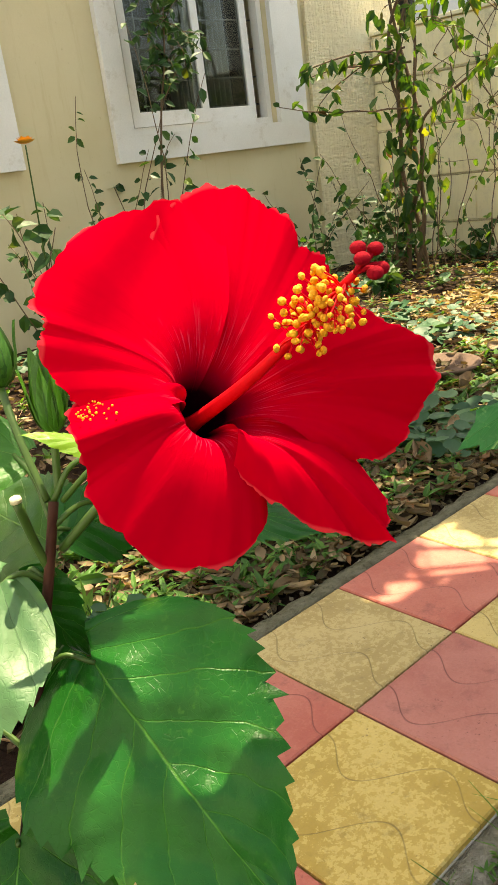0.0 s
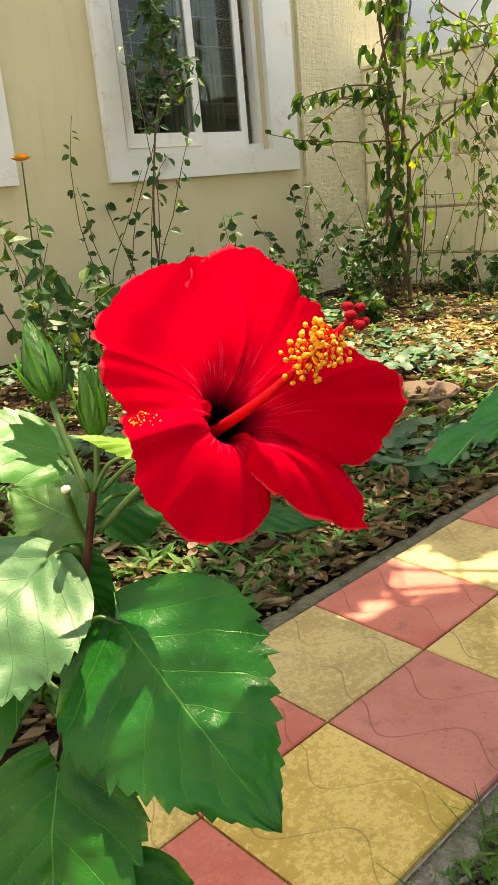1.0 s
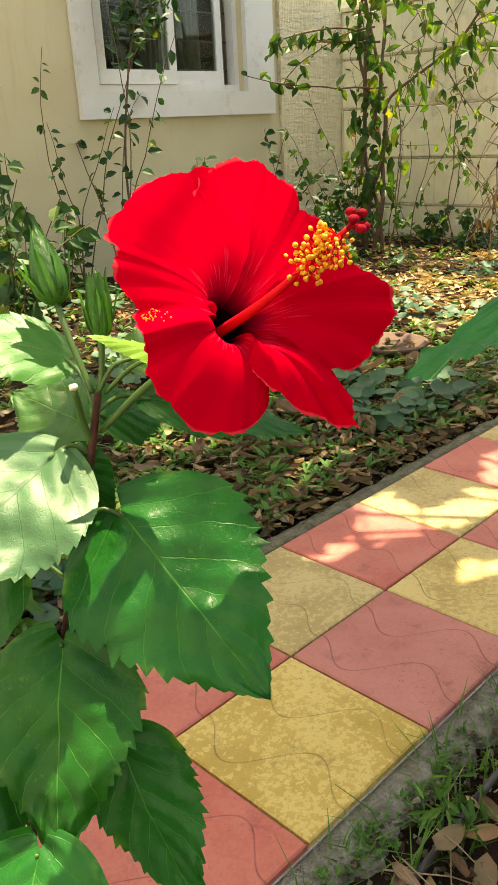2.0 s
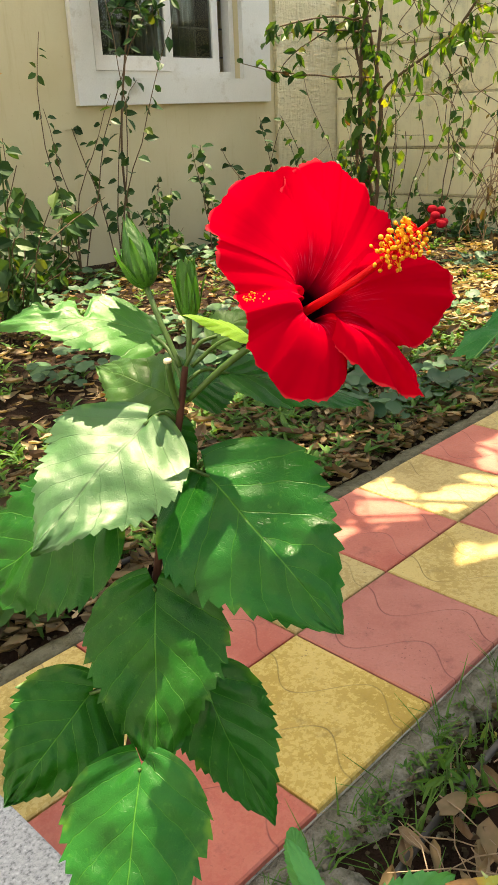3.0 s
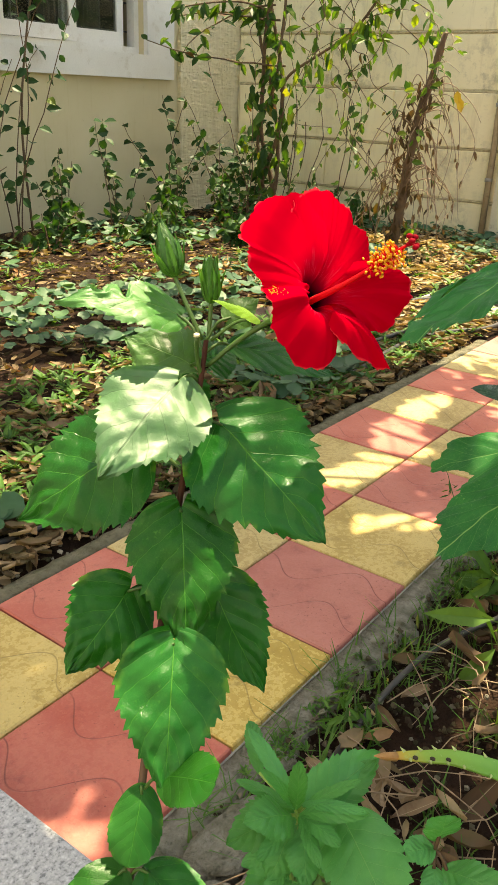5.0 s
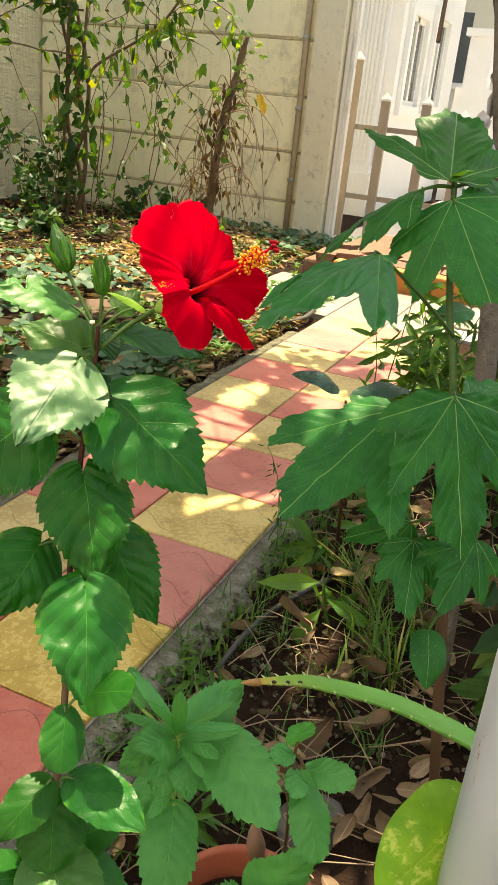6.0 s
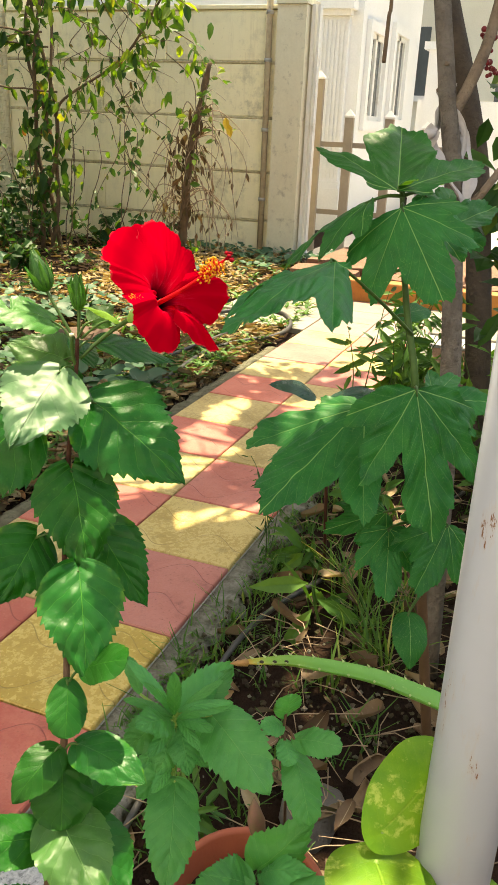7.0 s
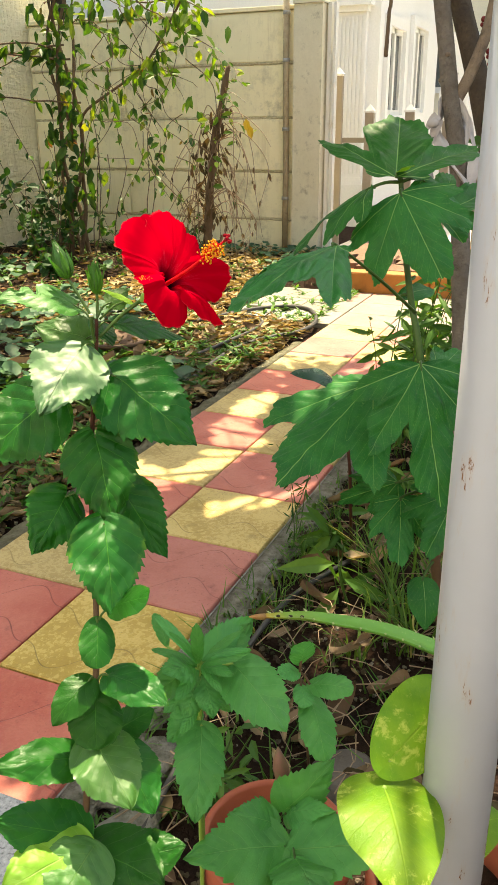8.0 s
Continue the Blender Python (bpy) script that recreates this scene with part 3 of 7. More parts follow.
def broad(s):
    return 1.855 * max(0.0, s) ** 0.28 * max(0.0, 1 - s) ** 0.80


def rounded(s):
    return 2.0 * max(0.0, s) ** 0.5 * max(0.0, 1 - s) ** 0.5


def slender(s):
    return 2.0 * max(0.0, s) ** 0.7 * max(0.0, 1 - s) ** 0.6 * 1.08


LOBES = ([0, 0.06, 0.13, 0.19, 0.22, 0.26, 0.31, 0.38, 0.45, 0.48, 0.52, 0.57, 0.65, 0.74, 0.84, 0.93, 1.0],
         [0.12, 0.50, 0.86, 1.00, 0.96, 0.66, 0.44, 0.66, 0.90, 0.86, 0.58, 0.38, 0.50, 0.52, 0.38, 0.19, 0.0])


def lobed(s):
    return float(np.interp(s, *LOBES))


def blade(geo, base, tip, width, face=(-0.62, -0.62, 0.75), shape=ovate, teeth=0, tooth=0.07, fold=0.14, arch=0.06, rows=24,
          cols=9, heart=0.16, shear=0.0, wave=0.03, seed=1, veins=0, slant=0.34, torn=()):
    """One leaf blade from stalk to tip, folded along its midrib, arched, waved and toothed."""
    base, tip, face = Vector(base), Vector(tip), Vector(face)
    rng = random.Random(seed)
    y = tip - base
    length = y.length
    y.normalize()
    n = (face - y * face.dot(y)).normalized()
    x = y.cross(n)
    ph1, ph2, k1 = rng.uniform(0, 6), rng.uniform(0, 6), rng.uniform(5, 8)
    pts, uvs = [], []
    for i in range(rows + 1):
        s = (i / rows) ** 1.35
        hw = width / 2 * shape(s)
        mid = base + y * (length * s) + n * (arch * length * 4 * s * (1 - s))
        for j in range(cols):
            v = -1 + 2 * j / (cols - 1)
            a = abs(v)
            reach = hw
            back = heart * width * a * max(0.0, 1 - s * 2.2) ** 2
            if teeth and a > 0.99 and 0 < i < rows:
                run = s * teeth + (0.37 if v > 0 else 0.0) + 0.25 * math.sin(s * 9 + (ph1 if v < 0 else ph2))
                saw = run % 1.0
                grow = min(1.0, max(0.0, (s - 0.08) / 0.30)) * (0.65 + 0.35 * math.sin(int(run) * 2.4 + ph1))
                amp = grow * tooth * width * min(0.62, 1.6 * hw / width)
                reach += amp * (2 * saw - 1)
                back -= amp * 1.1 * saw
            for side, s0, s1, left in torn:
                if v * side > 0 and s0 < s < s1:
                    cut = left + (1 - left) * abs(2 * (s - s0) / (s1 - s0) - 1) ** 2.5
                    reach *= cut
            p = mid + x * (v * reach) + y * (shear * hw * a - back)
            p += n * (hw * (-fold * a ** 1.3))
            p += n * (wave * width * a * a * math.sin(k1 * s * 2 + (ph1 if v < 0 else ph2)))
            if veins:
                # the blade swells between its sunken veins
                swell = math.cos(2 * math.pi * veins * (s - slant * a ** 0.85))
                p += n * (0.0065 * width * (abs(0.5 + 0.5 * swell) ** 0.6 - 0.5) * min(1.0, 3.5 * a) * (1 - 0.5 * a))
                p += n * (0.050 * width * noise.noise(Vector((s * 4, v * 2.0, seed * 1.7))) + 0.010 * width * noise.noise(Vector((s * 13, v * 6.0, seed * 2.3))))
            pts.append(p)
            uvs.append((s, (v + 1) / 2))
    geo.grid(pts, uvs, rows + 1, cols)


PALM = ([0, 5, 10, 15, 20, 24, 27, 30, 35, 39, 43, 48, 53, 59, 64, 69, 74, 79, 86, 96, 108, 122, 140],
        [1.0, 0.965, 0.90, 0.82, 0.72, 0.57, 0.49, 0.55, 0.71, 0.79, 0.83, 0.79, 0.73, 0.63, 0.53, 0.57, 0.62, 0.64, 0.56, 0.42, 0.28, 0.13, 0.05])


def palm_blade(geo, base, tip, width, face, seed, arch=0.08, depth=1.0, cup=0.12, low=1.0):
    """A palmate leaf: a long middle lobe, two side lobes and two low ones about the end of its stalk, with rounded bays between."""
    base, tip, face = Vector(base), Vector(tip), Vector(face)
    rng = random.Random(seed)
    y = tip - base
    length = y.length
    y.normalize()
    n = (face - y * face.dot(y)).normalized()
    x = y.cross(n)
    kx = width / (1.14 * length)
    rings, spokes, span = 26, 221, 136
    p1, p2 = rng.uniform(0, 6), rng.uniform(0, 6)
    skew = {1: (rng.uniform(0.90, 1.12), rng.uniform(0.9, 1.08), rng.uniform(0.6, 1.15)), -1: (rng.uniform(0.90, 1.12), rng.uniform(0.9, 1.08), rng.uniform(0.6, 1.15))}
    axes = (-79, -43, 0, 43, 79)
    pts, uvs = [], []
    for i in range(rings + 1):
        t = (i / rings) ** 0.75
        for j in range(spokes):
            deg = -span + 2 * span * j / (spokes - 1)
            turn, grow, cut = skew[1 if deg > 0 else -1]
            a0 = abs(deg) * turn
            r = float(np.interp(a0, *PALM))
            bay = max(0.0, 1 - abs(a0 - 27) / 7.0)
            bay2 = max(0.0, 1 - abs(a0 - 64) / 9.0)
            r *= (1 + (1 - depth * cut) * 0.42 * bay ** 0.8) * (1 - 0.06 * depth * bay2) * (grow if a0 > 20 else 1.0)
            r *= 1 - (1 - low) * min(1.0, max(0.0, (a0 - 50) / 22))
            saw = (a0 * 0.30 + p1) % 1.0
            if i == rings:
                r *= 1 + 0.045 * (saw - 0.5) * (1.0 if a0 < 95 else 0.3) + rng.uniform(-0.008, 0.008)
            r *= t * (1 + 0.035 * t * math.sin(0.42 * deg + p2))
            a = radians(deg)
            px, py = r * math.sin(a), r * math.cos(a)
            near = min(axes, key=lambda q: abs(q - deg))
            off = min(1.0, r * math.sin(radians(min(60, abs(deg - near)))) / 0.30)
            lift = -arch * (px * px * 1.3 + max(0.0, py) ** 2) - cup * abs(px) * t + 0.030 * (1 - (1 - off) ** 3) * t
            lift += 0.055 * t * t * noise.noise(Vector((px * 2.6, py * 2.6, seed * 1.3))) + 0.030 * t * noise.noise(Vector((px * 8, py * 8, seed * 2.1)))
            # the blade puckers between the finer side veins
            lift += 0.0035 * math.cos(2 * math.pi * 8 * (r - 0.5 * off)) * min(1.0, 3 * off)
            pts.append(base + y * (length * (py + 0.03 * t)) / 1.03 + x * (length * kx * px) + n * (length * lift))
            uvs.append((r, 0.5 + 0.5 * off))
    geo.grid(pts, uvs, rings + 1, spokes)


# ---------------------------------------------------------------- ground and path
T = 0.30


def make_ground():
    g = Geo()
    n = 120
    xs = [-3 + 9 * i / n for i in range(n + 1)]
    xs = [-300, -60, -12] + xs + [14, 60, 300]
    ys = [-3 + 8 * i / n for i in range(n + 1)]
    ys = [-300, -60, -12] + ys + [14, 60, 300]
    pts, uvs = [], []
    for x in xs:
        for y in ys:
            z = -0.030 + 0.014 * noise.noise(Vector((x * 2.3, y * 2.3, 0.3))) + 0.010 * noise.noise(Vector((x * 9, y * 9, 4.1)))
            if -0.36 < y < 0.36:
                z = min(z, -0.03)
            if abs(x) > 10 or abs(y) > 10:
                z = -0.04
            pts.append(Vector((x, y, z)))
            uvs.append((0, 0))
    g.grid(pts, uvs, len(xs), len(ys))
    solid("ground", g, soil, "dark reddish garden soil strewn with bits", "soil", "structure", smooth=True)


make_ground()


def rough_strip(name, x0, x1, y0, y1, z0, z1, step, label, material, amp=0.008, seed=3):
    """A hand-laid mortar strip with a broken outer edge."""
    g = Geo()
    rng = random.Random(seed)
    n = int((x1 - x0) / step)
    pts, uvs = [], []
    for i in range(n + 1):
        x = x0 + (x1 - x0) * i / n
        w = y1 + math.copysign(amp, y1 - y0) * (noise.noise(Vector((x * 14, 3.0 * seed, 0))) * 1.6 + rng.uniform(-0.4, 0.4))
        top = z1 + amp * 0.45 * noise.noise(Vector((x * 20, seed, 1)))
        for y, z in ((y0, z0), (y0, z1), ((y0 + w) / 2, top), (w - math.copysign(0.006, y1 - y0), top - 0.004), (w, z0)):
            pts.append(Vector((x, y, z)))
            uvs.append((0, 0))
    g.grid(pts, uvs, n + 1, 5)
    solid(name, g, material, label, "kerb", "structure", smooth=True)


rough_strip("kerb_bed", -0.62, 2.75, -T - 0.002, -T - 0.070, -0.06, -0.012, 0.012, "broken grey mortar strip edging the tiled path", kerb_mossy, 0.026, 3)
rough_strip("kerb_garden", -0.62, 2.30, T + 0.002, T + 0.055, -0.06, -0.003, 0.03, "dark weathered mortar edging along the path", kerb_dark, 0.008, 5)

path_bed = solid("path", Geo().box((-0.62, -T - 0.001, -0.07), (3.58, T + 0.001, -0.012)), concrete,
                 "garden path of square red and yellow cement tiles", "path", "structure")
plaza_bed = solid("pavement", Geo().box((2.74, T + 0.003, -0.07), (3.58, 0.92, -0.013)), concrete,
                  "sunlit tiled paving beside the garden path", "paving", "structure")
plaza_bed2 = solid("pavement_side", Geo().box((2.80, -2.1, -0.07), (3.58, -T - 0.003, -0.013)), concrete,
                   "sunlit tiled paving beyond the planted bed", "paving", "structure")


def tile_mesh(material, name):
    h, c, t = T / 2 - 0.0022, 0.003, 0.03
    g = Geo()
    rings = ((h, -t), (h, -c), (h - c, 0.0))
    for r, z in rings:
        for x, y in ((-r, -r), (r, -r), (r, r), (-r, r)):
            g.v.append(Vector((x, y, z)))
            g.uv.append((0, 0))
    for i in range(2):
        for k in range(4):
            a, b = i * 4 + k, i * 4 + (k + 1) % 4
            g.f.append((a, b, b + 4, a + 4))
    g.f.append((8, 9, 10, 11))
    me = g.mesh(name, False)
    me.materials.append(material)
    return me


YELLOW, RED = tile_mesh(tile_yellow, "tile_yellow"), tile_mesh(tile_red, "tile_red")
PALE, PINK = tile_mesh(tile_pale, "tile_pale"), tile_mesh(tile_pink, "tile_pink")

# ---------------------------------------------------------------- walls
WALL_Y, WALL_X = 4.0, 5.2


def make_walls():
    # the house wall with its window opening
    w0, w1, s0, s1 = 2.60, 4.02, 1.20, 2.50
    g = Geo()
    for lo, hi in (((-3.2, WALL_Y, -0.1), (w0, WALL_Y + 0.22, 3.1)), ((w1, WALL_Y, -0.1), (4.42, WALL_Y + 0.22, 3.1)),
                   ((w0, WALL_Y, -0.1), (w1, WALL_Y + 0.22, s0)), ((w0, WALL_Y, s1), (w1, WALL_Y + 0.22, 3.1))):
        g.box(lo, hi)
    solid("wall_house", g, wall_cream, "cream plastered house wall, stained near the soil", "wall", "structure")
    solid("wall_corner", Geo().box((4.42, WALL_Y - 0.035, -0.1), (5.6, WALL_Y + 0.22, 3.1)), wall_rough,
          "cream wall corner with a coarse trowelled texture", "wall", "structure")
    # closed box behind the glass, its shade painted in as a near-black colour
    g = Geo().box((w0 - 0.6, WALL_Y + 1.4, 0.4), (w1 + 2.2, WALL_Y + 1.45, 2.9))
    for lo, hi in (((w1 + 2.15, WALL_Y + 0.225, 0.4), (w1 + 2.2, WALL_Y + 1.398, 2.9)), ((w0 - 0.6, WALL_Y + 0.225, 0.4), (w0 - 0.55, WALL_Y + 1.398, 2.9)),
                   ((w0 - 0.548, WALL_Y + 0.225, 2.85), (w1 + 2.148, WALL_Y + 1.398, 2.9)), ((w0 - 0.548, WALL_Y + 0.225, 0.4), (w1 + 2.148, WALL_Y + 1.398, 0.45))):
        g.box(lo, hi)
    solid("wall_room", g, unlit_room, "room walls behind the window, coloured near-black as unlit", "wall", "structure")

    # white surround
    g = Geo()
    a0, a1, b0, b1, d = 2.44, 4.33, 1.03, 2.72, 0.045
    for lo, hi in (((a0, WALL_Y - d, b0), (a1, WALL_Y - 0.002, s0)), ((a0, WALL_Y - d, s1), (a1, WALL_Y - 0.002, b1)),
                   ((a0, WALL_Y - d, s0), (w0, WALL_Y - 0.002, s1)), ((w1, WALL_Y - d, s0), (a1, WALL_Y - 0.002, s1))):
        g.box(lo, hi)
    window = thing("window_1", (3.3, WALL_Y, 1.03), "white sliding window with metal grille in a raised surround", "window", "", "structure")
    part("window_surround", g, white_paint, window, "raised white plaster surround", False)
    g = Geo()
    y0, y1 = WALL_Y + 0.05, WALL_Y + 0.13
    for lo, hi in (((w0 + 0.002, y0, s0 + 0.002), (w1 - 0.002, y1, s0 + 0.05)), ((w0 + 0.002, y0, s0 + 0.05), (w0 + 0.05, y1, s1)),
                   ((w1 - 0.05, y0, s0 + 0.05), (w1 - 0.002, y1, s1))):
        g.box(lo, hi)
    part("window_frame", g, white_paint, window, "", False)
    for a, b, yy in ((w0 + 0.06, 3.36, y0 - 0.02), (3.27, 3.88, y0 + 0.03)):
        g = Geo()
        f = 0.065
        for lo, hi in (((a, yy, s0 + 0.052), (b, yy + 0.035, s0 + 0.052 + f + 0.03)), ((a, yy, s0 + 0.082 + f), (a + f, yy + 0.035, s1)),
                       ((b - f, yy, s0 + 0.082 + f), (b, yy + 0.035, s1))):
            g.box(lo, hi)
        sash = part("sash", g, white_paint, window, "", False)
        pane = part("pane", Geo().box((a + f - 0.004, yy + 0.014, s0 + 0.14), (b - f + 0.004, yy + 0.019, s1)), glass, sash, "clear window glass", False)
        pane.visible_shadow = False
    for i in range(8):
        x = w0 + 0.12 + i * 0.165
        part("grille_bar", Geo().tube([(x, y1 + 0.03, s0 + 0.02), (x, y1 + 0.03, s1)], 0.006, 6), grille, window)
    for i in range(6):
        z = s0 + 0.16 + i * 0.20
        part("grille_bar", Geo().tube([(w0, y1 + 0.03, z), (w1, y1 + 0.03, z)], 0.006, 6), grille, window)
    g = Geo()
    pts, uvs = [], []
    for i in range(80):
        x = 3.36 + 0.62 * i / 79
        for z in (1.1, 2.6):
            pts.append(Vector((x, WALL_Y + 0.45 + 0.03 * math.sin(i * 0.9), z)))
            uvs.append((0, 0))
    g.grid(pts, uvs, 80, 2)
    part("curtain", g, curtain_mat, window, "pale grey curtain")

    # the next white surround along the same wall
    d2 = thing("door_1", (1.3, WALL_Y, 0), "white framed garden door in a raised surround", "door", "", "structure")
    g = Geo()
    for lo, hi in (((0.2, WALL_Y - 0.045, 1.06), (1.74, WALL_Y - 0.002, 1.24)), ((1.56, WALL_Y - 0.045, 1.24), (1.74, WALL_Y - 0.002, 2.7))):
        g.box(lo, hi)
    part("door_surround", g, white_paint, d2, "", False)
    part("door_leaf", Geo().box((0.2, WALL_Y - 0.02, 1.242), (1.555, WALL_Y - 0.003, 2.7)), white_paint, d2, "", False)

    # compound wall of stacked panels
    g = Geo().box((WALL_X + 0.012, 1.44, -0.1), (WALL_X + 0.12, WALL_Y - 0.04, 1.80))
    cw = solid("wall_compound", g, wall_panel, "cream compound wall of stacked cement panels with open joints", "wall", "structure")
    return cw


compound = make_walls()
PANELS = []
zs = [-0.08, 0.245, 0.625, 1.035, 1.435, 1.80]
for r in range(5):
    y = 1.44
    k = 0
    while y < WALL_Y - 0.06:
        L = 1.55 if (r + k) % 2 else 0.95
        y2 = min(y + L, WALL_Y - 0.045)
        PANELS.append((y, y2, zs[r], zs[r + 1], 0.004 * ((r * 7 + k * 3) % 3)))
        y = y2
        k += 1

# weathered mortar squeezed out along the level joints
for r, z in enumerate(zs[1:-1]):
    rows = []
    for i in range(181):
        y = 1.445 + (WALL_Y - 0.055 - 1.445) * i / 180
        up, down = (0.0075 + 0.006 * noise.noise(Vector((y * 23, z * 7 + side, 2.0))) for side in (0, 5))
        x = WALL_X - 0.003 + 0.004 * noise.noise(Vector((y * 31, z * 5, 6.0)))
        rows += [Vector((WALL_X + 0.012, y, z - down - 0.004)), Vector((x, y, z - down)), Vector((x, y, z + up)), Vector((WALL_X + 0.012, y, z + up + 0.004))]
    strip = Geo()
    strip.grid(rows, [(0, 0)] * len(rows), 181, 4)
    part("mortar", strip, mortar_old, compound, "", True)

solid("wall_coping", Geo().box((WALL_X - 0.014, 1.44, 1.805), (WALL_X + 0.15, WALL_Y - 0.045, 1.835)), wall_panel,
      "thin cream coping on the compound wall", "wall", "structure", bevel=0.004)

pillar = thing("gate_pillar", (WALL_X, 1.3, 0), "cream gate pillar with a chipped top edge", "pillar")
part("shaft", Geo().box((WALL_X - 0.06, 1.20, -0.1), (WALL_X + 0.22, 1.43, 1.83)), pillar_paint, pillar, "", False)
part("cap", Geo().box((WALL_X - 0.075, 1.19, 1.832), (WALL_X + 0.235, 1.435, 1.875)), pillar_paint, pillar, "", False)
for yy, w in ((1.17, 0.028), (1.128, 0.02)):
    part("channel", Geo().box((WALL_X + 0.02, yy - w / 2, -0.05), (WALL_X + 0.08, yy + w / 2, 1.84)), white_paint, pillar, "white steel gate channel", False)

pipe = thing("drain_pipe", (WALL_X - 0.03, 1.5, 0), "rusty brown pipe clipped to the compound wall", "pipe")
part("pipe", Geo().tube([(WALL_X - 0.03, 1.50, -0.05), (WALL_X - 0.032, 1.495, 0.6), (WALL_X - 0.03, 1.50, 1.3), (WALL_X - 0.03, 1.505, 2.3)], 0.024, 12), pipe_rust, pipe)
for z in (0.42, 0.95, 1.45, 1.78):
    part("clip", Geo().spin((WALL_X - 0.03, 1.50, z), [(0.021, -0.015), (0.029, -0.013), (0.029, 0.013), (0.021, 0.015)], 12), concrete, pipe)

# plain unseen walls, added behind the camera to close the garden and bounce fill
solid("closing_wall_south", Geo().box((-3.4, -5.2, -0.1), (9.0, -5.0, 2.2)), closing_wall_dark, "plain dark unseen wall, added to close the garden", "wall", "structure")
# tall and white, as a reflector for the plants and the compound wall
solid("bounce_wall_west", Geo().box((-3.4, -5.0, -0.1), (-3.2, 4.2, 3.6)), house_white, "plain white unseen wall, added to bounce light", "wall", "structure")

# ---------------------------------------------------------------- beyond the wall
solid("driveway", Geo().box((5.36, -3.5, -0.06), (12.0, 1.19, -0.012)), paving, "bright concrete driveway outside the gate", "driveway", "structure")
sand_bed = solid("sand_bed", Geo().box((3.73, -2.2, -0.06), (5.34, 0.82, 0.085)), sand, "reddish sandy strip behind the kerb", "sand", "structure", bevel=0.02)

slab_rng = random.Random(33)
for i in range(42):
    row, col = divmod(i, 14)
    x, y = 3.86 + 0.19 * row + slab_rng.gauss(0, 0.02), 0.70 - 0.16 * col + slab_rng.gauss(0, 0.02)
    h = slab_rng.uniform(0.03, 0.055)
    slab = Geo().box((x - 0.085, y - 0.07, 0.07), (x + 0.085, y + 0.07, 0.085 + h))
    slab.v = [q + Vector((slab_rng.gauss(0, 0.012), slab_rng.gauss(0, 0.012), slab_rng.gauss(0, 0.005))) for q in slab.v]
    part("stone_slab", slab, sand, sand_bed, "", False)

for i in range(5):
    y = 0.58 - i * 0.62
    kb = solid("kerb", Geo().box((3.60, y - 0.612, -0.05), (3.72, y, 0.125)), orange_kerb, "orange painted kerb brick with chipped corners", "kerb", "", "orange kerb row", bevel=0.012)


def gate():
    g0 = thing("picket_gate", (5.6, 0.9, 0), "brown painted picket gate with pointed tops", "gate")
    for y, top in ((1.20, 1.40), (0.93, 1.12), (0.60, 1.12), (0.30, 1.05), (0.0, 1.05)):
        g = Geo().box((5.58, y - 0.035, -0.03), (5.62, y + 0.035, top - 0.05))
        pk = part("picket", g, post_paint, g0, "", False)
        g = Geo().box((5.572, y - 0.043, top - 0.049), (5.628, y + 0.043, top - 0.036))
        o = len(g.v)
        for p in ((5.576, y - 0.040, top - 0.035), (5.624, y - 0.040, top - 0.035), (5.624, y + 0.040, top - 0.035), (5.576, y + 0.040, top - 0.035), (5.6, y, top + 0.015)):
            g.v.append(Vector(p))
            g.uv.append((0, 0))
        g.f += [(o, o + 1, o + 4), (o + 1, o + 2, o + 4), (o + 2, o + 3, o + 4), (o + 3, o, o + 4)]
        part("cap", g, white_paint, pk, "white pointed cap", False)
    for z in (0.86, 0.32):
        part("rail", Geo().box((5.622, -0.05, z - 0.02), (5.65, 1.22, z + 0.02)), post_paint, g0, "", False)


gate()


